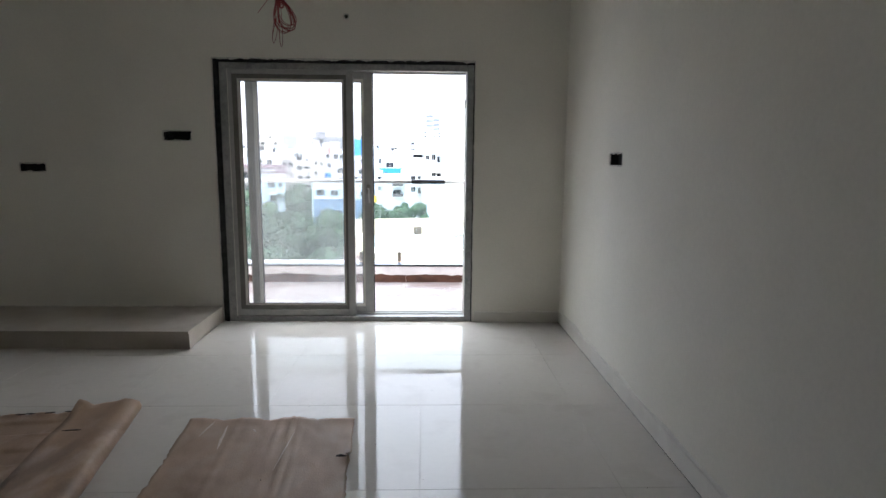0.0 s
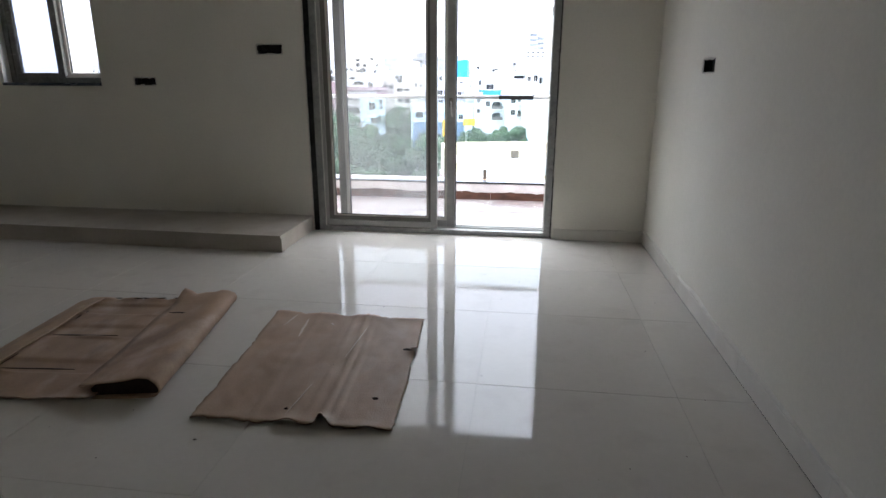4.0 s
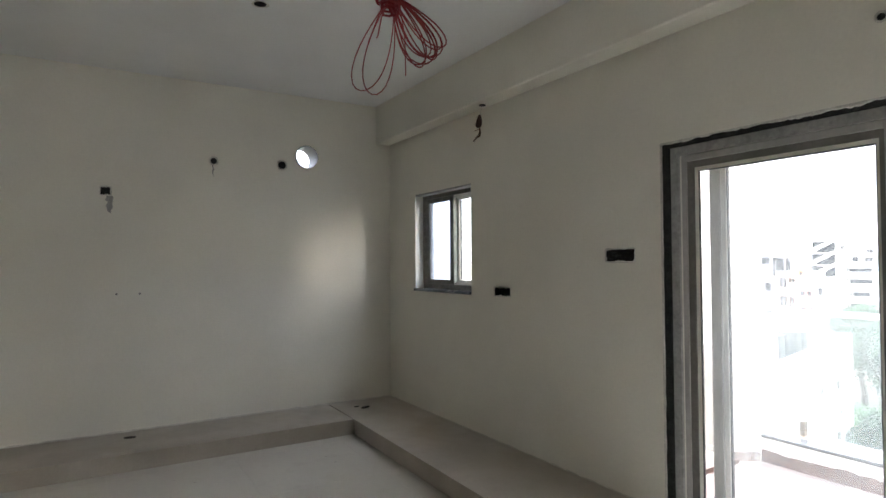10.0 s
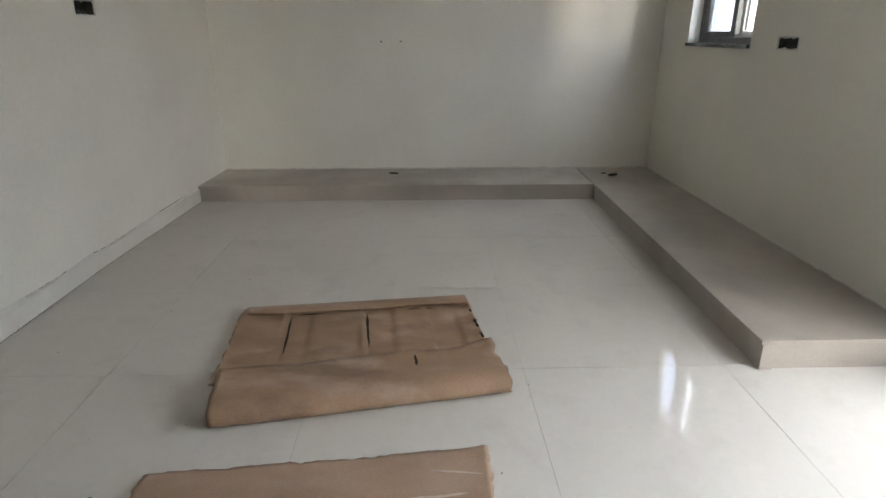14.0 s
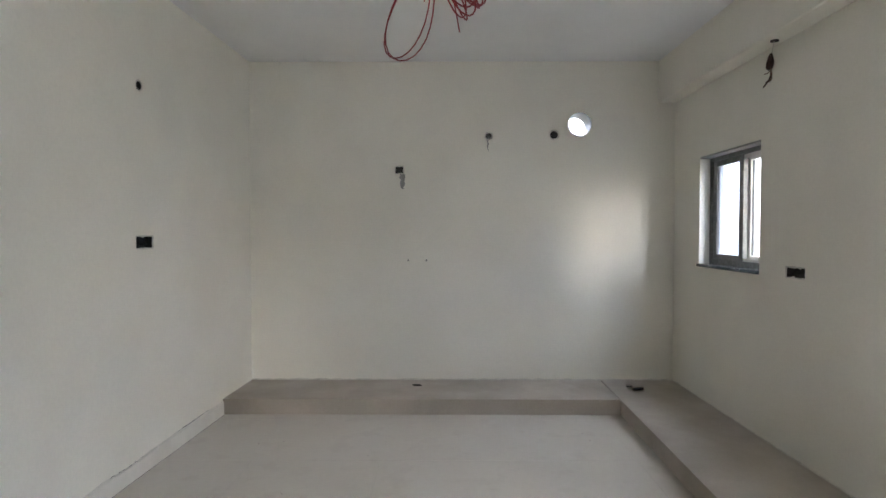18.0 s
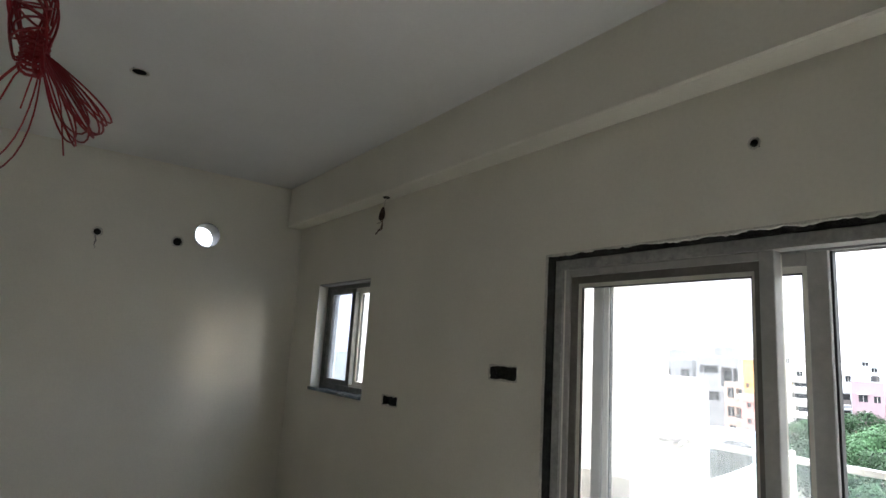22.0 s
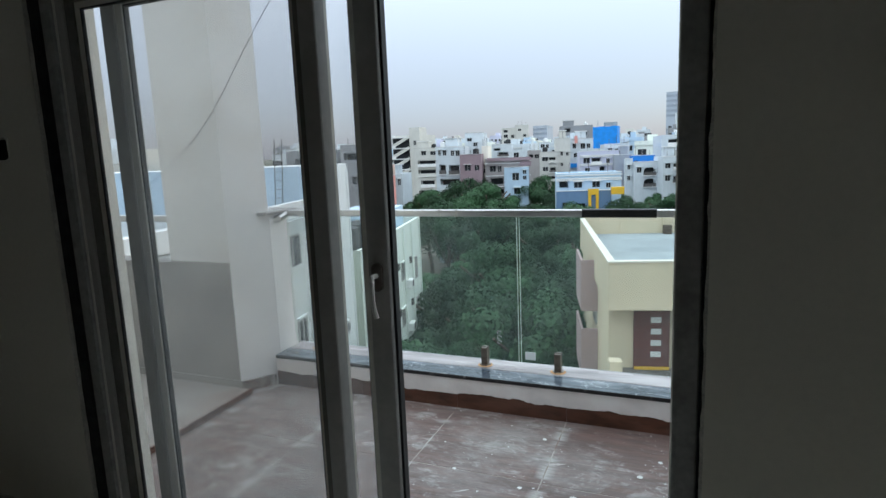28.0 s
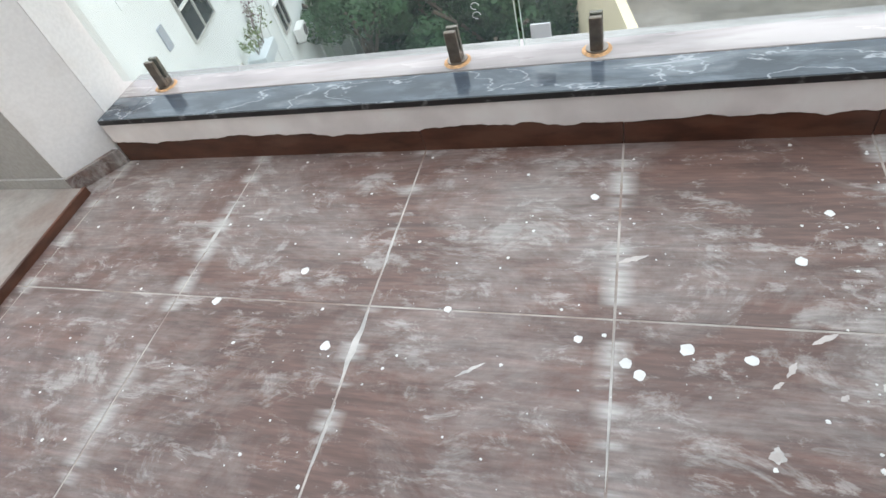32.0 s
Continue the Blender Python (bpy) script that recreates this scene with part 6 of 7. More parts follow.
    if bands:
        for z in sorted({round(height - v0 + 0.32, 1) for u0, u1, v0, v1, kind in openings}):
            part("floor_band", boxes((-0.08, width + 0.08, -0.12, -0.002, z, z + 0.14)), TRIMWHITE, root)
    if room is not None:
        a, w = room * width, min(2.6, width * 0.42)
        part("roof_room", boxes((a, a + w, 1.5, min(4.0, depth - 0.3), height - 0.698, height + 1.35)), WALLS[paint], root)
        part("roof_room_slab", boxes((a - 0.2, a + w + 0.2, 1.3, min(4.2, depth - 0.2), height + 1.351, height + 1.47)), TRIMWHITE, root)
    if tank is not None:
        bm = bmesh.new()
        cylinder(bm, tank * width, 2.2, height - 0.698, height + 0.75, 0.5, 14, 0.48)
        cylinder(bm, tank * width, 2.2, height + 0.751, height + 0.9, 0.4, 14, 0.12)
        part("water_tank", bm, TANK if rng.random() < 0.6 else TRIMWHITE, root, "round plastic water tank")
    if depth > 4 and rng.random() < 0.5:
        for k in range(3):
            u = width * (0.2 + 0.3 * k)
            part("roof_post", tube(bmesh.new(), [(u, 0.6, height), (u, 0.6, height + rng.uniform(0.6, 1.5))], 0.035, 4), IRON, root)
    return root


def stair_block():
    """A cream block whose open stairs climb across its front."""
    x0, y, top = -59.20, 118.0, 5.62
    root = thing("apartment_building", "cream apartment block with open stairs across its front", "building", "town houses", at=Matrix.Translation((x0, y, GROUND)))
    height = top - GROUND
    part("wall", boxes((0, 7.4, 1.6, 9.0, 0, height)), WALLS["cream"], root)
    part("stair_tower", boxes((4.9, 7.4, 0.2, 1.599, 0, height + 1.6), (4.9, 7.4, 1.6, 4.0, height + 0.001, height + 1.6)), WALLS["cream"], root)
    for f in range(5):
        z = height - 2.1 - 2.35 * f
        part("landing", boxes((0.0, 4.9, -0.1, 1.598, z + 1.55, z + 1.72), (0.0, 1.6, -0.12, -0.02, z + 1.721, z + 2.3)), TRIMWHITE, root)
        bm = bmesh.new()
        low = [(0.9, z - 0.55), (4.8, z + 1.35), (4.8, z + 2.1), (0.9, z + 0.2)]
        front = [bm.verts.new((u, -0.05, v)) for u, v in low]
        back = [bm.verts.new((u, 0.12, v)) for u, v in low]
        bm.faces.new(front)
        bm.faces.new(back)
        for k in range(4):
            bm.faces.new((front[k], front[(k + 1) % 4], back[(k + 1) % 4], back[k]))
        part("stair_flight", bm, WALLS["cream"], root, "slanting solid balustrade of a flight")
        # Dark sheet behind the flight paints the bay's shade.
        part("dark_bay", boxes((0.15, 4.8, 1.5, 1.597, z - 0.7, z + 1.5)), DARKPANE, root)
        set_window(root, 6.2, 0.2, z + 0.4, 0.6, 0.9)


# The row across the trees.
stair_block()
tarp = thing("tarpaulin_screen", "bright blue tarpaulin wrapped round a rooftop", "tarpaulin", at=Matrix.Translation((-13.80, 130, -8.69)))
for k in range(4):
    part("sheet", boxes((-2.55 + 1.275 * k, -1.28 + 1.275 * k, -0.03 * (k % 2), 5.0, 9.8, 14.3 + 0.08 * (k % 2))), SHEETBLUE, tarp, "blue sheet with sagging seams")
part("wall", boxes((-2.6, 2.6, 0.05, 6.0, -8, 9.8)), WALLS["white"], tarp)
part("roof_rail", boxes((-0.3, 2.5, 0.3, 0.4, 14.4, 15.2), (-1.6, -1.5, 0.3, 0.4, 14.4, 15.6)), ROOFGREY, tarp)
lowblue = town_house("blue house with a yellow door surround", "steel", -12.25, -5.86, 70, -3.70, ((0.71, 1.3, 1.36, 2.04, "w"), (2.4, 3.39, 1.5, 2.2, "w"), (0.7, 1.3, 3.4, 4.3, "w")), depth=1.5)
part("yellow_surround", boxes((3.70, 4.06, -0.25, -0.001, 8.3, 12.52), (4.065, 4.58, -0.25, -0.001, 11.82, 12.52), (4.577, 4.91, -0.25, -0.001, 8.3, 12.52)), YELLOW, lowblue, "bright yellow door surround")
part("yellow_canopy", boxes((6.33, 7.76, -0.8, -0.001, 11.86, 12.68)), YELLOW, lowblue, "yellow canopy")
tagged(part("blue_cloth", boxes((-17.88, -15.98, 111.1, 111.3, -2.26, -1.46)), SHEETBLUE), "blue sheet hung on a white house", "tarpaulin")
tagged(part("sign", boxes((-17.08, -16.57, 111.2, 111.5, 2.26, 3.61)), WALLS["pink"]), "red upright sign board on a white house", "sign")
tagged(part("roof_fascia", boxes((1.62, 3.34, -0.3, -0.06, -1.03, -0.31), (-3.39, 3.39, -0.5, -0.06, -0.15, 0.33)), WALLS["mauve"], at=Matrix.Translation((-23.18, 88.0, 0)) @ Matrix.Rotation(TURN, 4, "Z")), "maroon painted fascia of a flat-roofed house", "fascia")
town_house("unfinished grey concrete block with dark open floors", "grey", -42.01, -36.94, 70, 3.04, ((0.48, 2.69, 1.14, 2.08, "d"), (3.01, 4.27, 1.27, 3.57, "d"),
           (4.42, 4.94, 1.34, 3.63, "d"), (1.45, 2.74, 4.37, 5.41, "w")), room=0.35)
town_house("salmon and beige house with stacked balconies", "salmon", -36.18, -33.87, 66, 0.12, ((0.30, 1.04, 0.61, 1.77, "w"), (1.26, 1.92, 0.67, 1.57, "b"),
           (0.30, 1.05, 2.75, 3.88, "w"), (1.27, 1.95, 2.80, 3.92, "b"), (0.46, 1.21, 4.82, 5.76, "w")))
town_house("orange and yellow painted narrow stair tower", "orange", -32.91, -31.63, 64, 2.74, ((0.28, 0.57, 2.53, 3.03, "w"), (0.29, 0.57, 4.40, 5.03, "w")), depth=0.35)
town_house("pink painted flank of the orange stair tower", "pink", -32.85, -30.86, 63.4, -1.05, ((0.57, 0.99, 0.79, 1.35, "w"), (1.27, 1.63, 0.83, 1.39, "w"),
           (0.57, 1.00, 2.49, 3.13, "w"), (1.29, 1.64, 2.52, 3.16, "w")), depth=0.5)
town_house("small white house with a rounded roof room", "white", -40.06, -37.94, 80, -1.49, ((0.35, 1.06, 0.68, 1.62, "w"), (1.41, 1.85, 0.73, 1.67, "w"),
           (0.36, 1.07, 2.24, 2.88, "w")), room=0.2)
town_house("grey-cream house with crowded open balconies", "cream", -49.31, -43.93, 110, 2.53, ((1.51, 2.44, 0.56, 1.38, "w"), (3.36, 4.51, 0.69, 1.40, "w"),
           (0.70, 4.42, 2.44, 3.57, "b"), (0.71, 4.45, 4.30, 5.55, "b"), (1.19, 4.02, 6.50, 7.77, "b"), (0.72, 4.51, 8.52, 9.37, "b")), room=0.1, tank=0.7)
town_house("white house with three floors of open balconies", "white", -34.11, -29.40, 85, 2.29, ((0.44, 0.80, 0.43, 1.21, "w"), (1.15, 1.68, 0.48, 1.26, "w"),
           (2.38, 2.90, 0.56, 1.34, "w"), (3.17, 3.78, 0.62, 1.40, "w"), (0.54, 1.52, 2.66, 4.02, "b"), (2.05, 3.64, 2.77, 4.13, "b"), (0.63, 3.68, 4.89, 6.35, "b"),
           (0.64, 3.17, 6.99, 7.98, "b")), tank=0.2, depth=6.0, room=0.3)
town_house("tall plain white roof block", "white", -31.73, -28.55, 92, 4.48, ((1.39, 2.04, 1.57, 2.15, "w"), (0.37, 1.11, 0.84, 1.34, "w")), depth=6.0)
town_house("mauve flank of a white house", "mauve", -29.94, -26.63, 84.4, 1.06, ((0.70, 1.65, 1.60, 2.46, "w"), (0.88, 1.93, 3.82, 4.70, "w"),
           (2.25, 2.94, 1.69, 2.47, "w")), depth=6.0, tank=0.7)
town_house("beige narrow house between two larger ones", "beige", -27.95, -26.95, 89, 2.26, ((0.18, 0.81, 3.57, 4.23, "w"), (0.18, 0.82, 5.64, 6.31, "w")))
town_house("tall cream block far behind", "cream", -57.13, -51.87, 200, 9.09, ((0.78, 2.14, 0.61, 1.48, "w"), (0.78, 2.14, 2.18, 3.23, "w"), (3.31, 4.28, 2.35, 3.40, "w"),
           (0.78, 2.15, 4.29, 5.35, "w"), (3.32, 4.29, 4.46, 5.52, "w")), depth=12.0)
town_house("tall cream stair tower far behind", "cream", -51.93, -47.52, 199, 9.91, ((0.96, 1.91, 1.31, 2.01, "w"), (2.68, 3.64, 3.17, 4.04, "w"),
           (0.96, 1.92, 4.78, 5.66, "w")), depth=12.0)
town_house("small white house with a covered terrace", "white", -29.61, -26.15, 100, 2.54, ((0.30, 1.49, 0.66, 1.10, "d"), (1.00, 2.88, 1.36, 1.99, "b")), tank=0.8)
town_house("flat-roofed house with a maroon band and a balcony", "taupe", -26.93, -20.05, 88, 0.25, ((0.71, 1.60, 1.14, 2.03, "w"), (1.95, 2.48, 1.20, 2.09, "w"),
           (0.63, 2.85, 3.04, 4.03, "d"), (0.63, 2.87, 4.77, 5.60, "d")), bands=1)
town_house("pale blue front of the flat-roofed house", "blue", -23.54, -19.82, 86.5, -1.16, ((1.21, 2.24, 0.86, 1.98, "w"), (1.48, 2.35, 3.11, 4.09, "w"),
           (2.83, 3.34, 0.47, 1.02, "w"), (2.84, 3.35, 1.34, 1.90, "w")), depth=1.3)
town_house("cream house with stacked dark windows", "cream", -22.19, -19.06, 105, 0.87, ((0.41, 1.41, 0.89, 1.64, "w"), (1.61, 2.82, 0.97, 1.72, "b"), (0.51, 1.42, 2.67, 3.43, "w"),
           (1.72, 2.83, 2.76, 3.51, "b"), (0.51, 2.85, 4.33, 5.10, "b")), tank=0.3)
town_house("tall blank cream block with small windows", "cream", -19.68, -17.05, 106.5, 3.20, ((0.91, 1.31, 2.40, 3.06, "w"), (0.91, 1.32, 4.38, 4.95, "w"),
           (1.91, 2.31, 2.47, 3.12, "w")), room=0.3)
town_house("white house with a crumpled tin roof room", "white", -25.76, -23.47, 120, 2.79, ((0.34, 1.15, 0.39, 1.13, "w"), (1.37, 1.95, 0.46, 1.19, "w")), tank=0.6)
town_house("brown and white flat house among roofs", "taupe", -27.71, -24.97, 118, 1.25, ((0.34, 1.14, 0.80, 1.53, "d"), (1.48, 2.28, 0.87, 1.61, "w")))
town_house("white house with a red upright sign", "white", -18.17, -13.78, 112, 3.06, ((0.63, 1.25, 0.88, 1.75, "w"), (2.09, 2.92, 0.89, 1.86, "w"), (0.84, 1.68, 2.65, 3.44, "w"),
           (3.23, 3.85, 0.96, 1.74, "w")), room=0.3)
town_house("grey unfinished roofs with planted terraces", "grey", -27.08, -19.18, 150, 6.84, ((0.98, 2.51, 0.46, 1.49, "d"), (3.21, 4.31, 1.39, 2.16, "d"),
           (5.42, 6.52, 1.55, 2.32, "w")), room=0.1, tank=0.8)
town_house("white slab-roofed house behind the blue screen", "white", -11.29, -6.98, 108, 1.81, ((0.69, 1.38, 0.75, 1.31, "w"), (1.87, 2.85, 0.75, 1.59, "d"),
           (3.33, 3.92, 0.94, 1.49, "w")))
town_house("pale house with wide dark windows", "lilac", -13.93, -7.75, 98, 0.76, ((0.55, 1.56, 1.06, 1.92, "w"), (1.83, 3.37, 1.07, 2.02, "b"), (3.11, 4.02, 2.51, 3.29, "d"),
           (0.83, 1.56, 2.71, 3.23, "w"), (4.18, 4.72, 1.29, 2.14, "w")), bands=1)
town_house("plain grey flank of the pale house", "steelgrey", -8.40, -5.64, 97, 0.01, ((0.71, 1.16, 2.85, 4.05, "w"), (1.68, 2.21, 0.88, 1.64, "w")), room=0.4)
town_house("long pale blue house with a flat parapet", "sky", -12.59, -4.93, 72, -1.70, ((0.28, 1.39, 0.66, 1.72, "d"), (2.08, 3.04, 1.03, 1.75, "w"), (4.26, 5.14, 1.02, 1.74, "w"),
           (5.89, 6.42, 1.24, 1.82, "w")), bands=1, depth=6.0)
town_house("deep blue painted narrow house", "deep", -5.74, -2.19, 96, -0.18, ((0.43, 0.95, 0.76, 1.42, "w"), (0.44, 0.96, 2.68, 3.35, "w")))
town_house("white side strip of the blue house", "white", -6.45, -5.33, 94, -0.58, ((0.34, 0.77, 0.98, 1.64, "w"), (0.34, 0.77, 2.63, 3.29, "w")), depth=1.5)
town_house("white house with two arched openings", "white", -5.01, -0.82, 93, -1.08, ((1.34, 3.01, 0.81, 1.94, "a"), (1.35, 3.03, 2.52, 3.66, "a"), (0.34, 1.01, 0.79, 1.61, "w"),
           (3.26, 3.84, 0.98, 1.79, "w")))
town_house("white house with a tall dark stair slot", "white", -12.19, -7.10, 150, 4.03, ((4.02, 4.95, 0.77, 4.85, "d"), (0.81, 2.15, 1.31, 2.07, "w"),
           (0.81, 2.15, 2.84, 3.61, "w")), tank=0.4)
town_house("white house among many on the rise", "lilac", -7.25, -1.56, 150, 1.75, ((0.67, 1.73, 0.64, 1.40, "w"), (2.52, 4.10, 0.79, 1.55, "b"), (0.67, 1.73, 2.42, 3.19, "w"),
           (2.53, 4.12, 2.57, 3.34, "b")), tank=0.3)
town_house("white terraced house with balconies", "white", -0.90, 2.44, 90, -0.39, ((0.32, 1.03, 0.93, 1.63, "w"), (1.43, 2.85, 0.95, 1.73, "b"), (0.32, 1.04, 2.65, 3.43, "w"),
           (1.44, 2.87, 2.74, 3.60, "b")), room=0.2)
town_house("white house with a long loggia", "white", -1.56, 2.84, 101, 2.80, ((1.06, 3.16, 0.58, 1.51, "b"), (3.42, 4.03, 0.79, 1.54, "w"), (0.62, 1.24, 2.19, 2.88, "w"),
           (1.77, 3.00, 2.29, 3.06, "b")), tank=0.7)
town_house("cream narrow house with a planted balcony", "cream", 2.25, 4.62, 85, 0.46, ((0.44, 1.03, 1.12, 1.84, "w"), (1.18, 2.06, 1.18, 1.90, "b"), (0.52, 1.12, 3.08, 4.04, "w"),
           (1.34, 2.08, 3.14, 4.02, "w")))
town_house("white house with washing on its balcony", "white", 2.36, 8.18, 110, 2.85, ((0.57, 1.32, 0.58, 1.67, "w"), (1.60, 2.35, 0.84, 2.12, "d"), (3.38, 5.34, 1.20, 2.38, "b"),
           (0.95, 2.09, 2.91, 3.74, "b")), room=0.5)
town_house("pale blue house with a plain recessed front", "blue", 3.48, 5.16, 60, -0.72, ((0.37, 1.47, 1.03, 3.76, "d"), (0.37, 1.48, 4.19, 4.84, "w")))
town_house("tall plain white narrow house with stair slits", "plaster", 4.42, 6.39, 50, 2.09, ((0.73, 0.90, 2.19, 4.20, "w"), (0.99, 1.16, 2.21, 4.22, "w")), depth=5.0)
town_house("far white block with rows of small windows", "white", 0.36, 11.50, 250, 13.67, ((0.91, 1.83, 0.86, 1.51, "w"), (2.96, 3.87, 0.86, 1.52, "w"),
           (5.01, 5.92, 0.87, 1.53, "w"), (7.05, 7.96, 0.88, 1.53, "w"), (0.91, 1.83, 2.39, 3.05, "w"), (2.97, 3.88, 2.39, 3.05, "w"), (5.02, 5.93, 2.40, 3.05, "w"),
           (7.07, 7.97, 2.40, 3.06, "w")), depth=10.0)
town_house("grey concrete wing with a roof tank room", "grey", -51.31, -43.69, 70.6, 2.48, ((1.25, 4.81, 1.10, 2.19, "d"), (6.10, 7.27, 1.20, 2.18, "w"),
           (1.56, 2.89, 3.38, 4.63, "w"), (5.09, 6.47, 3.27, 4.49, "d")), room=0.42)


def beige_house():
    """A beige house whose top floor is an open terrace room with a white door."""
    root = town_house("beige house with an open roof terrace and a white door", "beige", 5.86, 9.74, 46, 2.36, ((0.42, 2.45, 0.45, 2.4, "d"),), depth=6.0, group="neighbouring blocks")
    part("terrace_wall", boxes((0.5, 2.4, 0.95, 1.07, 16.06, 17.9)), WALLS["orangecream"], root, "warm orange inner wall of the terrace")
    part("terrace_door", boxes((1.05, 1.75, 0.88, 0.949, 16.06, 17.5)), TRIMWHITE, root, "white door")
    part("terrace_parapet", boxes((-0.04, 3.0, -0.12, -0.002, 15.0, 16.3)), WALLS["beige"], root)
    part("lintel", boxes((0.3, 2.6, -0.3, -0.002, 18.0, 18.16)), WALLS["orangecream"], root)
    bm = bmesh.new()
    bmesh.ops.create_cone(bm, cap_ends=True, segments=18, radius1=0.3, radius2=0.04, depth=0.14, matrix=Matrix.Translation((2.1, -0.2, 16.6)) @ Matrix.Rotation(radians(70), 4, "X"))
    part("dish", bm, IRON, root, "dark satellite dish on the parapet")
    return root


beige_house()
# Their pale blue-grey paint stands for the haze of distance.
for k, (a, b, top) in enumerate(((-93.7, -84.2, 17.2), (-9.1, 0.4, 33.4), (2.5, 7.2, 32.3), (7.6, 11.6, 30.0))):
    building("far apartment tower with painted-in haze", a, b, 400, top, "tower", bays=6, depth=20, seed=30 + k, group="far towers", tank=False, roof=False, win=(1.6, 1.4), floor_h=3.0, spacing=3.2)


def filler_town():
    """Houses behind the first row, each its own thing."""
    rng = random.Random(77)
    paints = ("white", "white", "white", "cream", "lilac", "blue", "mint", "grey")
    for k in range(135):
        y = rng.uniform(118, 300)
        x = -0.78 * y + rng.random() * (0.78 * y + 0.24 * y)
        w = rng.uniform(3.0, 6.5)
        top = -0.4 + (y - 100) * 0.036 + rng.uniform(-1.5, 3.2)
        building("small flat-roofed town house far off", x, x + w, y, top, rng.choice(paints), depth=8, bays=rng.choice((2, 3)), balconies=rng.choice(((), (0,), (1,))), seed=100 + k,
                 group="far town houses", base=top - rng.uniform(7, 10), floor_h=3.0, win=(1.1, 1.1), spacing=2.4)


filler_town()
hill = bmesh.new()
bmesh.ops.create_grid(hill, x_segments=40, y_segments=20, size=1.0, matrix=Matrix.LocRotScale((-80, 330, 0), None, (420, 230, 1)))
for v in hill.verts:
    rise = max(0.0, min(1.0, (v.co.y - 110) / 200))
    v.co.z = GROUND + 0.05 + 17.0 * rise + 1.5 * noise.noise(v.co * 0.02) * rise
tagged(part("ground_rise", hill, EARTH), "gently rising ground under the far town", "ground", kind="structure")


# Neighbours on the near side of the lane.
TOWER_TOP = 1.1


PLASTER = WALLS["plaster"]


def white_block():
    """Local y runs along the facade at x = 0, away from the flat."""
    root = thing("apartment_building", "white plastered apartment block with dark windows and wall air conditioners", "building", "neighbouring blocks",
                 at=Matrix.LocRotScale((-11.0, 16.0, GROUND), Euler((0, 0, TURN)), None))
    g = -GROUND
    part("wall", boxes((-12, 0, -9, 1.7, 0, g - 0.75)), PLASTER, root)
    part("tower_wall", boxes((-12, 0, 1.8, 6.5, 0, g + TOWER_TOP)), PLASTER, root)
    # Blue paint stands in for the shade on this side of the tower.
    part("shade_wall", boxes((-11.9, -0.03, 1.74, 1.799, g - 0.74, g + TOWER_TOP - 0.01)), WALLS["sky"], root, "roof wall with its bluish shade painted on")
    part("roof", boxes((-11.9, -0.1, -8.9, 1.73, g - 0.745, g - 0.70)), ROOFGREY, root)
    part("parapet", boxes((-0.22, 0.05, -9.05, 1.73, g - 0.69, g - 0.15), (-12, -0.22, -9.05, -8.85, g - 0.69, g - 0.15)), PLASTER, root)
    bay = part("window_bay", boxes((0.001, 0.03, -5.4, 0.5, g - 3.3, g - 0.7)), PLASTER, root)
    quarter = radians(90)
    for y in (-3.78, -2.07, -0.36):
        set_window(root, 0.031, y, g - 1.86, 1.4, 1.04, quarter)
    part("window_ledge", boxes((0.031, 0.13, -4.6, 0.5, g - 2.52, g - 2.41)), PLASTER, bay)
    part("vent_grille", boxes((0.001, 0.05, -4.6, -4.3, g - 4.8, g - 4.2)), WALLS["steelgrey"], root, "small grey vent grille")
    part("awning", boxes((0.031, 0.3, -5.0, 0.6, g - 1.2, g - 0.72)), WALLS["awning"], bay, "grey sheet awning over the windows")
    for z in (-4.68, -7.7, -10.7):
        set_window(root, 0.0, -2.33, g + z, 1.8, 1.25, quarter)
        part("transom", boxes((0.03, 0.09, -3.2, -1.46, g + z + 0.25, g + z + 0.32)), TRIMWHITE, root)
        for y, dz, w in ((0.12, -0.3, 0.7), (3.6, -0.25, 1.0)):
            set_window(root, 0.0, y, g + z + dz, w, 1.0, quarter)
            part("sunshade", boxes((0.001, 0.12, y - w / 2 - 0.06, y + w / 2 + 0.06, g + z + dz + 0.58, g + z + dz + 0.65)), PLASTER, root)
    for y, z in ((4.0, -5.95), (4.05, -8.95)):
        unit = part("air_conditioner", boxes((0.12, 0.45, y - 0.4, y + 0.4, g + z - 0.28, g + z + 0.28), bevel=0.02), TRIMWHITE, root, "white wall-hung air conditioner")
        bm = bmesh.new()
        bmesh.ops.create_cone(bm, cap_ends=True, segments=18, radius1=0.21, radius2=0.21, depth=0.02, matrix=Matrix.Translation((0.456, y + 0.1, g + z)) @ Matrix.Rotation(radians(90), 4, "Y"))
        part("fan_grille", bm, IRON, unit)
        part("bracket", boxes((0.001, 0.42, y - 0.3, y - 0.26, g + z - 0.33, g + z - 0.285), (0.001, 0.42, y + 0.26, y + 0.3, g + z - 0.33, g + z - 0.285)), IRON, unit)
    for y, top in ((2.66, 0.9), (0.9, -3.4), (6.3, 0.9)):
        bm = bmesh.new()
        cylinder(bm, 0.08, y, 0.0, g + top, 0.045, 8)
        part("drain_pipe", bm, PLASTER, root)
    bm = bmesh.new()
    for x in (-1.2, -0.9):
        tube(bm, [(x, 1.3, g - 0.7), (x, 1.7, g + 2.15)], 0.02, 5)
    for k in range(7):
        z = g - 0.4 + 0.33 * k
        tube(bm, [(-1.2, 1.35 + 0.05 * k, z), (-0.9, 1.35 + 0.05 * k, z)], 0.015, 5)
    part("ladder", bm, IRON, root, "rusty ladder leaning on the roof wall")
    return root


white_block()


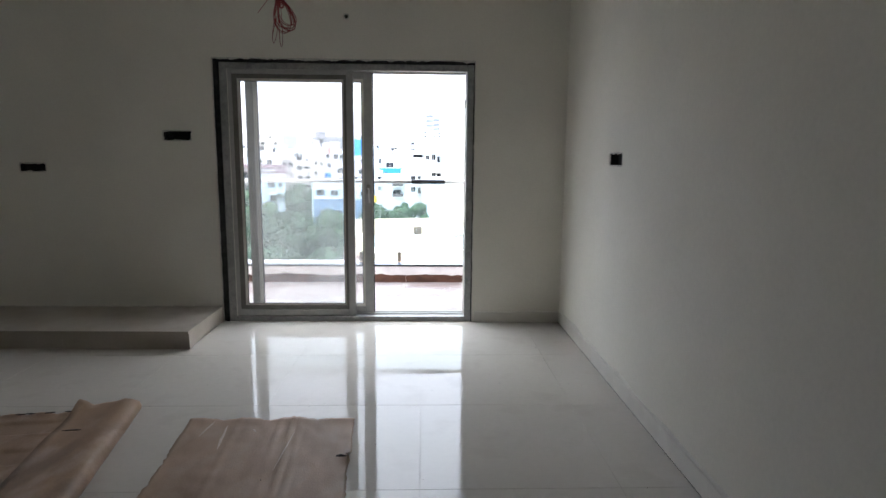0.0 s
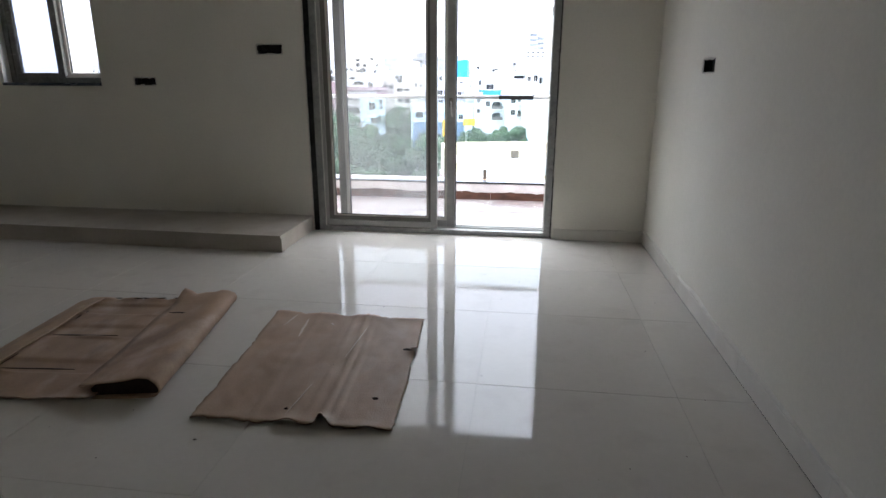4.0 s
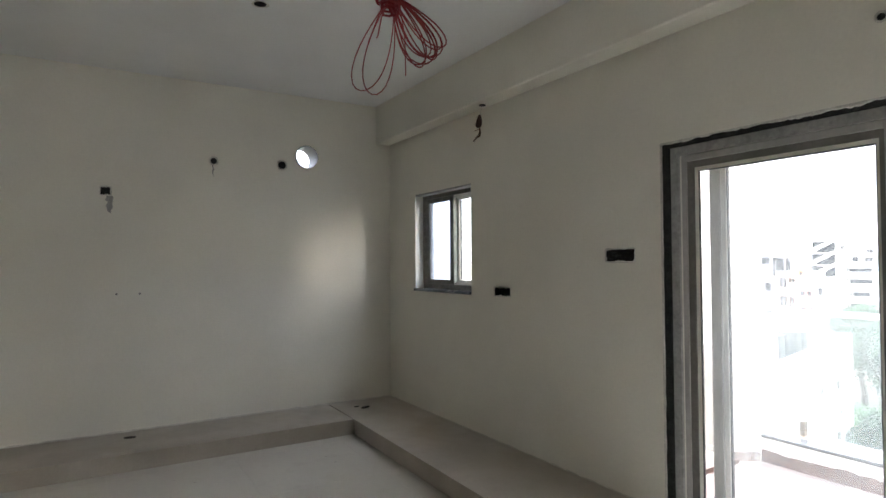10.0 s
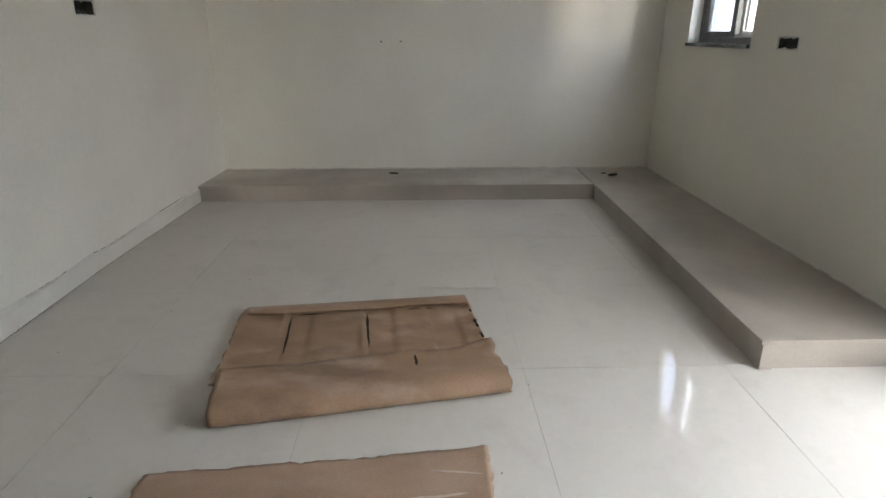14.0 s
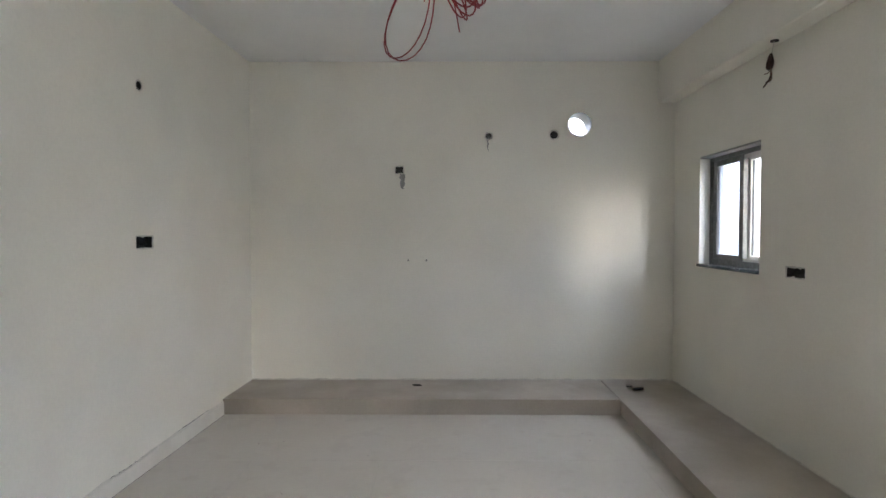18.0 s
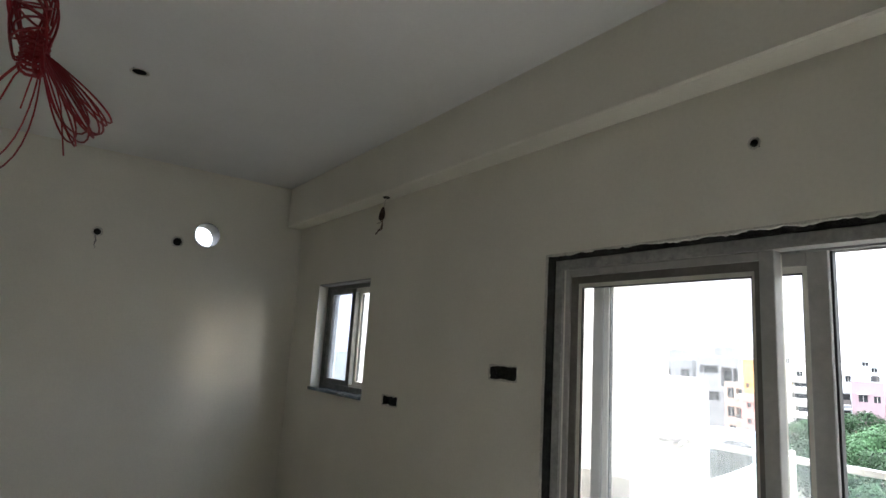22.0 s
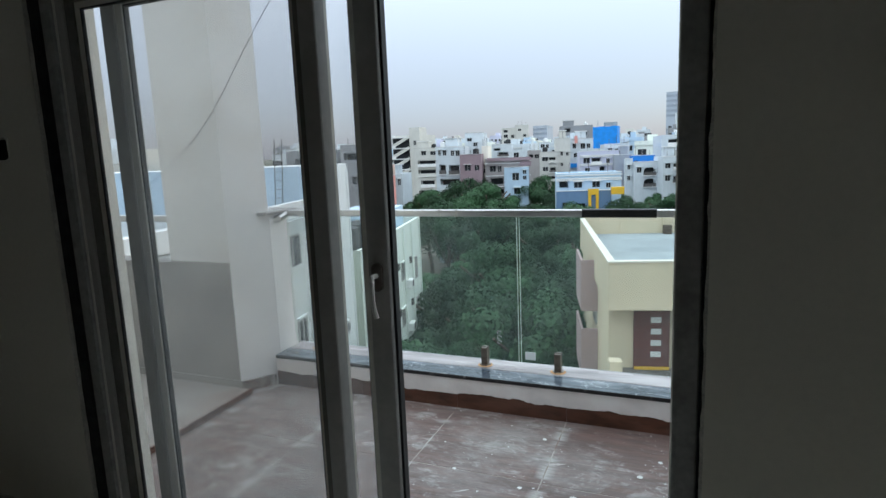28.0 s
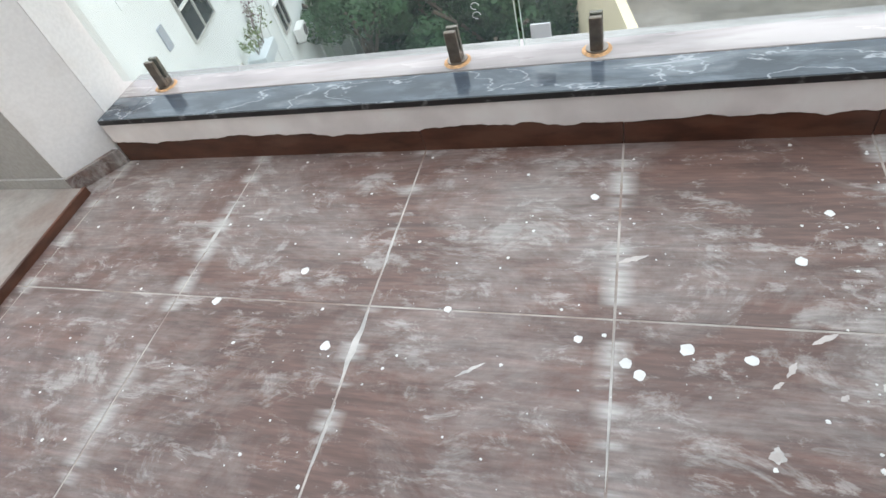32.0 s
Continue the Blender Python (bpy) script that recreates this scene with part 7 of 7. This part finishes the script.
def ledge_plant():
    """A straggling shrub on a ledge of the white block."""
    rng = random.Random(61)
    root = thing("ledge_plant", "straggling green shrub with a few reddish leaves on a ledge", "plant", at=Matrix.LocRotScale((-10.62, 15.85, -7.3), Euler((0, 0, TURN)), None))
    part("planter", boxes((-0.39, 0.3, -0.7, 0.7, -0.4, 0.02), bevel=0.02), WALLS["white"], root, "white cement planter")
    tips = []
    for k in range(12):
        a = rng.random() * math.tau
        tip = Vector((0.5 * math.cos(a), 1.0 * math.sin(a), rng.uniform(0.4, 1.2)))
        part("stem", tube(bmesh.new(), [(0, 0.4 * math.sin(a), 0.02), tip * 0.5 + Vector((0, 0, 0.1)), tip], 0.012, 4), BARK, root)
        tips.append(tip)
    for name_of, share, mat in (("leaves", tips[:10], material("pale_shrub_leaves", (0.16, 0.21, 0.075), 0.6, vary=0.3, scale=8)), ("red_leaves", tips[10:], WALLS["mauve"])):
        bm = bmesh.new()
        for tip in share:
            for _ in range(34):
                p = tip * rng.uniform(0.55, 1.05) + Vector((rng.gauss(0, 0.09), rng.gauss(0, 0.09), rng.gauss(0, 0.09)))
                u = Vector((rng.gauss(0, 1), rng.gauss(0, 1), rng.gauss(0, 1))).normalized() * rng.uniform(0.04, 0.08)
                w = u.cross(Vector((rng.gauss(0, 1), rng.gauss(0, 1), rng.gauss(0, 1)))).normalized() * u.length * 0.45
                bm.faces.new([bm.verts.new(q) for q in (p - u, p + w, p + u, p - w)])
        part(name_of, bm, mat, root)


ledge_plant()


def mint_block():
    """Stands in line with the white block; its end wall is olive."""
    root = thing("apartment_building", "pale green apartment block with rooftop tanks and many pipes", "building", "neighbouring blocks",
                 at=Matrix.LocRotScale((-11.0, 16.0, GROUND), Euler((0, 0, TURN)), None))
    g = -GROUND
    part("end_wall", boxes((-12, -0.002, 7.78, 7.85, 0, g - 3.2)), wall_paint("olive_wall", (0.56, 0.60, 0.50)), root, "olive painted end wall")
    part("side_wall", boxes((-12, 0, 7.852, 23.0, 0, g - 3.95)), WALLS["mint"], root)
    part("parapet", boxes((-0.2, 0.0, 7.852, 23.0, g - 3.949, g - 3.2), (-12, -0.2, 22.8, 23.0, g - 3.949, g - 3.2)), WALLS["mint"], root)
    part("roof", boxes((-11.9, -0.21, 7.86, 22.79, g - 3.948, g - 3.9)), ROOFGREY, root)
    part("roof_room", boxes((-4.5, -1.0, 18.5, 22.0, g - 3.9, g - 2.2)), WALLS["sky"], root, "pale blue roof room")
    for x, y, s in ((-1.7, 11.0, 1.15), (-1.7, 13.0, 1.15), (-1.5, 15.2, 1.15), (-1.6, 17.2, 1.0)):
        bm = bmesh.new()
        cylinder(bm, x, y, g - 3.9, g - 3.9 + 1.25 * s, 0.62 * s, 18, 0.58 * s)
        cylinder(bm, x, y, g - 3.9 + 1.25 * s, g - 3.9 + 1.42 * s, 0.5 * s, 18, 0.18 * s)
        part("water_tank", bm, TANK, root, "black plastic water tank")
    quarter = radians(90)
    for k, z in enumerate((-6.05, -9.0, -11.95)):
        for y in ((13.8, 16.7) if k == 0 else (10.2, 13.6, 16.3)):
            set_window(root, 0.0, y, g + z, 0.85, 1.1, quarter)
            part("sunshade", boxes((0.001, 0.16, y - 0.5, y + 0.5, g + z + 0.6, g + z + 0.66)), WALLS["mint"], root)
        set_window(root, 0.0, 20.9, g + z - 0.55, 0.6, 1.5, quarter)
        unit = part("air_conditioner", boxes((0.05, 0.4, 17.5, 18.3, g + z - 1.35, g + z - 0.8), bevel=0.02), TRIMWHITE, root)
        part("fan_grille", boxes((0.401, 0.41, 17.75, 18.2, g + z - 1.28, g + z - 0.87)), IRON, unit)
        for y, d in ((9.4, -0.2), (12.0, -0.9), (15.2, 0.3), (18.9, 0.1)):
            part("vent", boxes((0.001, 0.14, y, y + 0.35, g + z + d, g + z + d + 0.42)), IRON if d > 0 else TRIMWHITE, root)
    for y in (8.9, 11.2, 12.6, 14.9, 17.1, 19.6, 22.4):
        bm = bmesh.new()
        cylinder(bm, 0.08, y, 0.0, g - 3.3, 0.055, 8)
        part("drain_pipe", bm, WALLS["mint"], root)
    return root


mint_block()

def cream_house():
    """The cream house with a roof slab over its terrace. Local x runs along its front, y to its back."""
    root = thing("cream_house", "cream painted house with a flat roof, maroon door and terrace", "house", at=Matrix.LocRotScale((-0.35, 18.77, -6.43), Euler((0, 0, TURN)), None))
    part("roof_band", boxes((0, 11.6, 0.0, 0.18, 2.3, 3.95)), CREAM, root)
    part("roof_side", boxes((0, 0.18, 0.181, 13.0, 2.3, 3.95), (11.42, 11.6, 0.181, 13.0, 2.3, 3.95)), CREAM, root)
    part("roof_back", boxes((0.181, 11.419, 12.82, 13.0, 2.3, 4.05)), CREAM, root)
    part("roof", boxes((0.181, 11.419, 0.181, 12.819, 2.3, 3.1)), ROOFGREY, root, "pale grey roof screed")
    part("coping", boxes((-0.04, 11.64, -0.04, 0.22, 3.951, 4.0), (-0.04, 0.22, 0.221, 12.8, 3.951, 4.0)), material("cream_coping", (0.76, 0.70, 0.60), 0.8, vary=0.08, scale=2), root)
    for k in range(1, 6):
        part("pilaster", boxes((2.2 * k - 0.1, 2.2 * k + 0.1, 12.74, 12.819, 3.1, 4.0)), CREAM, root)
    part("front_wall", boxes((0.15, 11.45, 1.25, 1.45, -0.2, 2.299)), CREAM, root)
    part("left_wall", boxes((0.15, 0.35, 1.451, 13.0, -9.5, 2.299)), CREAM, root)
    part("terrace", boxes((0.15, 11.45, -8.2, 1.249, -0.5, -0.2)), TERRACE, root, "dark stained cement terrace")
    part("lower_wall", boxes((0.15, 11.45, -8.2, 1.2, -9.5, -0.501)), CREAM, root)
    parapet = part("terrace_parapet", boxes((0.02, 0.25, -8.2, 0.6, -9.5, 0.35)), CREAM, root)
    part("pier", boxes((-0.06, 0.34, -0.95, -0.5, 0.351, 0.8)), CREAM, parapet)
    leaf = part("door", boxes((1.08, 2.20, 1.19, 1.249, -0.13, 1.88)), DOORWOOD, root, "maroon wooden door with four pale panels")
    part("door_frame", boxes((1.02, 1.08, 1.17, 1.249, -0.2, 1.94), (2.20, 2.26, 1.17, 1.249, -0.2, 1.94), (1.08, 2.20, 1.17, 1.249, 1.88, 1.94)), DOORWOOD, leaf)
    for k in range(4):
        part("door_panel", boxes((1.61, 1.97, 1.165, 1.189, 0.24 + 0.425 * k, 0.45 + 0.425 * k), bevel=0.01), TRIMWHITE, leaf, "pale square panel")
    part("door_step", boxes((1.04, 2.24, 1.05, 1.169, -0.2, -0.12)), YELLOW, root, "yellow door step")
    for x, w in ((3.51, 1.2), (6.82, 0.94)):
        set_window(root, x, 1.25, 1.3, w, 1.2, trim=True)
    part("bin", boxes((2.95, 3.55, 0.75, 1.1, -0.2, 0.55), bevel=0.03), TANK, root, "dark bin against the wall")
    part("planks", boxes((2.58, 2.68, 1.0, 1.2, -0.2, 0.75), (2.75, 2.83, 1.05, 1.2, -0.2, 0.45)), WALLS["grey"], root)
    part("low_sheet", boxes((3.62, 5.6, 1.05, 1.12, -0.2, 0.5)), material("grey_green_sheet", (0.33, 0.37, 0.34), 0.7, vary=0.1, scale=2), root)
    bm = bmesh.new()
    cylinder(bm, 0.8, -2.75, -0.2, 0.35, 0.36, 20)
    cylinder(bm, 0.8, -2.75, 0.36, 0.42, 0.52, 24)
    part("round_table", bm, ROOFGREY, root, "grey round terrace table")
    bm = bmesh.new()
    for k in range(6):
        tube(bm, [(0.5 + 0.12 * k, -2.95 + 0.05 * k, 0.44), (0.9 + 0.06 * k, -2.45 - 0.03 * k, 0.48 + 0.03 * (k % 2))], 0.018, 5)
    part("scrap", bm, ROOFGREY, root, "grey scrap sticks")
    bm = bmesh.new()
    for z in (0.45, 0.72):
        tube(bm, [(0.2, -4.2, z), (3.34, -4.2, z)], 0.025, 6)
    for x in (0.3, 1.8, 3.2):
        tube(bm, [(x, -4.2, -0.2), (x, -4.2, 0.72)], 0.025, 6)
    part("terrace_rail", bm, CHROME, root, "thin steel terrace rail")
    # Roof clutter: a tank room, tanks, a ladder and bundles.
    part("tank_room", boxes((7.15, 7.3, 8.9, 11.0, 3.1, 4.3), (7.75, 7.9, 8.6, 11.0, 3.1, 4.3), (10.8, 10.95, 8.6, 11.0, 3.1, 4.3), (7.05, 11.1, 8.5, 11.2, 4.301, 4.45), (7.901, 10.8, 9.4, 9.5, 3.1, 4.3)), CREAM, root)
    for x in (8.8, 10.08):
        bm = bmesh.new()
        cylinder(bm, x, 9.8, 4.45, 5.62, 0.62, 20, 0.60)
        cylinder(bm, x, 9.8, 5.62, 5.85, 0.60, 20, 0.2)
        part("water_tank", bm, TANK, root, "black water tank on the tank room")
    bm = bmesh.new()
    for x in (9.0, 9.5):
        tube(bm, [(x, 7.9, 3.1), (x, 8.48, 4.7)], 0.04, 5)
    for k in range(6):
        tube(bm, [(9.0, 7.98 + 0.09 * k, 3.33 + 0.25 * k), (9.5, 7.98 + 0.09 * k, 3.33 + 0.25 * k)], 0.03, 5)
    part("ladder", bm, ROOFGREY, root)
    bm = bmesh.new()
    rng = random.Random(4)
    for k in range(16):
        bmesh.ops.create_icosphere(bm, subdivisions=1, radius=0.35 * rng.uniform(0.5, 1), matrix=Matrix.LocRotScale((6.3 + 1.1 * rng.random() if k < 7 else 9.9 + 0.9 * rng.random(), 10.6 + rng.random() if k < 7 else 8.0 + 0.5 * rng.random(), 3.25 + (0.15 if k < 7 else 0.6) * rng.random()), Euler((rng.random(), 1, rng.random())), (1.3, 0.7, 0.6)))
    part("bundles", bm, TRIMWHITE, root, "pale wrapped bundles on the roof")
    part("roof_hatch", boxes((4.3, 4.7, 12.3, 12.7, 3.1, 3.55)), BARK, root)
    # Iron stair to the roof.
    bm = bmesh.new()
    for k in range(12):
        box(bm, 8.55 + 0.165 * k, 8.79 + 0.165 * k, 0.05, 0.85, 0.02 + 0.205 * k, 0.05 + 0.205 * k)
    for y in (0.02, 0.86):
        tube(bm, [(8.4, y, -0.2), (10.45, y, 2.38)], 0.05, 6)
    stair = part("iron_stair", bm, IRON, root, "dark iron stair up to the roof")
    part("landing", boxes((10.4, 11.5, -0.1, 0.9, 2.36, 2.44)), IRON, stair)
    bm = bmesh.new()
    for y in (-0.08, 0.88):
        for lift in (0.5, 0.95):
            tube(bm, [(8.5, y, lift), (10.4, y, 2.4 + lift), (11.45, y, 2.4 + lift)], 0.025, 6)
        for k in range(4):
            tube(bm, [(8.6 + 0.6 * k, y, 0.05 + 0.75 * k), (8.6 + 0.6 * k, y, 1.0 + 0.77 * k)], 0.025, 6)
        tube(bm, [(11.42, y, 2.4), (11.42, y, 3.4)], 0.025, 6)
    part("handrail", bm, IRON, stair)
    for x in (10.5, 11.4):
        part("post", tube(bmesh.new(), [(x, -0.05, -0.2), (x, -0.05, 2.36)], 0.05, 6), IRON, stair)
    # Outhouse on the terrace with a brown chevron on its wall.
    part("outhouse", boxes((3.36, 11.0, -4.95, -2.9, -6, 1.99)), CREAM, root)
    part("outhouse_roof", boxes((3.3, 11.3, -5.07, -2.74, 2.02, 2.15)), ROOFGREY, root, "pale stained roof slab")
    part("outhouse_edge", boxes((3.33, 11.05, -5.0, -2.86, 1.991, 2.019)), BARK, root, "brown band below the roof slab")
    bm = bmesh.new()
    for side in (-1, 1):
        pts = [(6.27, 1.22), (6.27, 0.66), (6.27 + side * 0.88, -0.45), (6.27 + side * 1.34, -0.45)]
        a = [bm.verts.new((x, -5.04, z)) for x, z in pts]
        b = [bm.verts.new((x, -4.94, z)) for x, z in pts]
        bm.faces.new(a)
        bm.faces.new(b)
        for k in range(4):
            bm.faces.new((a[k], a[(k + 1) % 4], b[(k + 1) % 4], b[k]))
    part("chevron", bm, DOORWOOD, root, "brown chevron moulding")
    for z in (0.85, 1.25):
        part("wall_band", boxes((8.95, 9.9, -5.0, -4.951, z, z + 0.12)), DOORWOOD, root, "brown painted band")
    part("wall_stripe", boxes((9.75, 10.3, -5.02, -4.951, -6.0, 0.5)), DOORWOOD, root, "brown painted wall stripe")
    bm = bmesh.new()
    for k in range(14):
        tube(bm, [(4.6 + 0.9 * rng.random(), -4.2 + 0.8 * rng.random(), 2.165), (4.9 + 0.9 * rng.random(), -4.0 + 0.6 * rng.random(), 2.20)], 0.02, 4)
    part("twigs", bm, IRON, root, "dry twigs on the outhouse roof")
    for k in range(3):
        part("side_balcony", boxes((-0.55, 0.149, 5.0, 8.0, 0.9 - 3 * k, 1.05 - 3 * k), (-0.55, -0.45, 5.0, 8.0, 1.051 - 3 * k, 3.1 - 3 * k), (-0.449, 0.149, 5.0, 5.1, 1.051 - 3 * k, 3.1 - 3 * k)), WALLS["rose"], root, "dull rose balcony wall")
    set_window(root, 0.15, 5.8, 0.9, 1.2, 1.2, radians(-90))
    return root


cream_house()
teal = building("teal painted house with white framed windows", 7.8, 19.6, 36.0, 9.0, "teal", bays=5, turn=radians(-10), seed=51, group="neighbouring blocks", win=(1.5, 2.2), depth=8, tank=False, roof=False, trim=True, floor_h=3.2, spacing=2.6)
part("white_band", boxes((-5.95, 5.95, -0.12, -0.001, 19.2, 19.45), (-5.95, 5.95, -0.12, -0.001, 16.1, 16.3)), TRIMWHITE, teal, "white band")
part("drain_pipe", tube(bmesh.new(), [(-3.2, -0.12, 0.0), (-3.2, -0.12, 25.0)], 0.07, 8), WALLS["teal"], teal)
building("cream house beyond the parapet", -46, -38, 34, 1.6, "cream", bays=3, seed=53, group="neighbouring blocks")
building("white house beyond the parapet", -60, -50, 40, 3.0, "white", bays=3, balconies=(1,), seed=54, group="neighbouring blocks")
building("pale blue house beyond the parapet", -36, -30, 30, -0.5, "blue", bays=2, seed=55, group="neighbouring blocks")


def crown_mesh(seed, clumps=19, leaves=900):
    """A ragged crown of small leaf blades on rounded clumps, about a metre in radius."""
    rng = np.random.default_rng(seed)
    points, normals = [], []
    for _ in range(clumps):
        a, h = rng.random() * math.tau, rng.uniform(-0.45, 1.0)
        r = math.sqrt(max(0.05, 1 - h * h)) * rng.uniform(0.50, 0.95)
        c = np.array((r * math.cos(a), r * math.sin(a), 0.62 * h * rng.uniform(0.75, 1.1)))
        size = rng.uniform(0.22, 0.48)
        d = rng.normal(size=(leaves, 3)) + np.array((0, 0, 0.55))
        d /= np.linalg.norm(d, axis=1)[:, None]
        flat = np.array((1.0, 1.0, 0.8))
        points.append(c + d * flat * size * (0.80 + 0.28 * rng.random((leaves, 1)) ** 2))
        normals.append(d + 0.28 * rng.normal(size=(leaves, 3)))
    p, n = np.concatenate(points), np.concatenate(normals)
    n /= np.linalg.norm(n, axis=1)[:, None]
    u = np.cross(n, rng.normal(size=n.shape))
    u /= np.linalg.norm(u, axis=1)[:, None]
    w = np.cross(n, u)
    s = rng.uniform(0.018, 0.042, size=(len(p), 1))
    quad = np.stack((p - u * s, p + w * s * 0.6, p + u * s, p - w * s * 0.6), axis=1).reshape(-1, 3)
    mesh = bpy.data.meshes.new("crown")
    mesh.from_pydata(quad.tolist(), [], np.arange(len(quad)).reshape(-1, 4).tolist())
    mesh.materials.append(LEAF)
    return mesh


CROWNS = [crown_mesh(s) for s in (1, 2, 3, 4)]


def tree(x, y, top, radius, variant, spin):
    height = top - GROUND
    root = thing("tree", "dense dark green leafy tree", "tree", "trees in the lane", at=Matrix.LocRotScale((x, y, GROUND), Euler((0, 0, spin)), None))
    rng = random.Random(variant * 31 + int(x * 7))
    bm = bmesh.new()
    tip = height - radius * 0.9
    pts = [(0.3 * math.sin(k), 0.3 * math.cos(k * 1.3), tip * k / 5) for k in range(6)]
    for k in range(5):
        tube(bm, [pts[k], pts[k + 1]], 0.34 - 0.05 * k, 8)
    for k in range(5):
        a = k * 1.25 + rng.random()
        tube(bm, [pts[3 + k % 2], (0.5 * radius * math.cos(a), 0.5 * radius * math.sin(a), tip + 0.35 * radius), (0.8 * radius * math.cos(a), 0.8 * radius * math.sin(a), tip + 0.6 * radius)], 0.09, 5)
    part("trunk", bm, BARK, root)
    crown = new("crown", CROWNS[variant % 4])
    crown.parent = root
    crown.matrix_basis = Matrix.LocRotScale((0, 0, height - radius * 0.8), Euler((0, 0, spin)), (radius, radius, radius * 1.05))
    return root


def plant_lane():
    rng = random.Random(5)
    for k in range(58):
        f = k / 57
        y = 23 + 94 * f ** 1.1
        left, right = -10.4 - 0.33 * (y - 22), -1.4 + (0.0 if y < 36 else 0.02 * y)
        x = left + (right - left) * ((k * 0.618) % 1.0) + rng.uniform(-1.0, 1.0)
        radius = rng.choice((1.7, 2.3, 2.8, 3.6, 4.6))
        top = -10.6 + 5.4 * f + 0.75 * radius + rng.uniform(-2.0, 1.2)
        tree(min(x, right), y, min(top, -3.4 - (2.2 if x > -17 and y > 50 else 0.0)), radius, k, rng.random() * 6)
    for x, y, top, r in ((-4.4, 23.8, -9.2, 3.5), (-7.6, 27.5, -9.8, 2.6), (-8.6, 32, -7.6, 3.8), (-3.6, 35, -7.0, 4.2), (-26, 74, -3.0, 4.0), (-21, 70, -2.6, 4.2), (-15.5, 66, -5.4, 3.0), (-32, 76, -4.2, 3.6),
                         (-3.6, 66, -4.6, 3.2), (0.5, 68, -4.0, 3.2), (4.5, 70, -3.6, 3.4), (-9, 52, -5.2, 4.2), (-16, 54, -4.6, 4.4), (-22, 58, -4.2, 4.0), (-4, 50, -5.4, 4.0), (-11, 42, -6.2, 4.2)):
        tree(x, y, top, r, int(x * 3) % 4, x)


plant_lane()


def shrub_layer():
    """Undergrowth between the trunks, one mass of leaves."""
    rng = random.Random(8)
    verts, faces = [], []
    for _ in range(16000):
        y = 20 + 90 * rng.random() ** 1.3
        x = rng.uniform(-10.5 - 0.33 * (y - 20), -0.9)
        z = -15.7 + 0.030 * (y - 20) + 1.0 * noise.noise(Vector((x * 0.22, y * 0.22, 0))) + rng.uniform(-0.5, 0.7)
        p = Vector((x, y, z))
        u = Vector((rng.gauss(0, 1), rng.gauss(0, 1), rng.gauss(0, 0.6))).normalized()
        w = u.cross(Vector((rng.gauss(0, 1), rng.gauss(0, 1), rng.gauss(0, 1)))).normalized()
        s = rng.uniform(0.2, 0.45)
        n = len(verts)
        verts += [p - u * s, p + w * s * 0.6, p + u * s, p - w * s * 0.6]
        faces.append((n, n + 1, n + 2, n + 3))
    mesh = bpy.data.meshes.new("undergrowth")
    mesh.from_pydata([tuple(v) for v in verts], [], faces)
    mesh.materials.append(LEAF)
    tagged(new("undergrowth", mesh), "dark green undergrowth between the trees", "shrubs", kind="stuff")


shrub_layer()


# ---- floor tiles ----
TILE_MESH = {}


def tile_mesh(name, w, d, h, mat, chamfer=0.0002):
    """A shared tile with a small chamfer round its top, its origin at a corner."""
    key = (name, round(w, 4), round(d, 4))
    if key not in TILE_MESH:
        mesh = bpy.data.meshes.new(name)
        c = chamfer
        low = [(0, 0, 0), (w, 0, 0), (w, d, 0), (0, d, 0)]
        rim = [(0, 0, h - c), (w, 0, h - c), (w, d, h - c), (0, d, h - c)]
        top = [(c, c, h), (w - c, c, h), (w - c, d - c, h), (c, d - c, h)]
        faces = [(8, 9, 10, 11)]
        for k in range(4):
            n = (k + 1) % 4
            faces += [(k, n, 4 + n, 4 + k), (4 + k, 4 + n, 8 + n, 8 + k)]
        mesh.from_pydata(low + rim + top, [], faces)
        mesh.materials.append(mat)
        TILE_MESH[key] = mesh
    return TILE_MESH[key]


def lay(parent, xs, ys, z, h, mat, joint, keep=lambda x, y: True):
    for x0, x1 in zip(xs, xs[1:]):
        for y0, y1 in zip(ys, ys[1:]):
            if keep((x0 + x1) / 2, (y0 + y1) / 2):
                ob = new("tile", tile_mesh(mat.name, x1 - x0 - joint, y1 - y0 - joint, h, mat))
                ob.parent = parent
                ob.location = (x0 + joint / 2, y0 + joint / 2, z)


tile_x = [XL] + [1.562 - 0.8 * k for k in range(5, -1, -1)] + [1.562 + 0.8, XR]
tile_y = [BACK_Y] + [-0.805 * k for k in range(8, 0, -1)] + [0.0]
lay(floor, tile_x, tile_y, -0.0105, 0.0105, TILE, 0.0024, lambda x, y: not (y < YS - 0.6 and x < HALL_X - 0.5))
bal_x = [BX0] + [0.205 - 0.592 * k for k in range(7, -1, -1)] + [0.797, 1.387, 1.978, 2.57, BX1]
bal_y = [THICK, 0.325, 0.923, CURB_Y]
lay(bal, bal_x, bal_y, BAL - 0.0058, 0.0058, BALTILE, 0.006, lambda x, y: not (x < PX1 - 0.3 and y > 1.4))
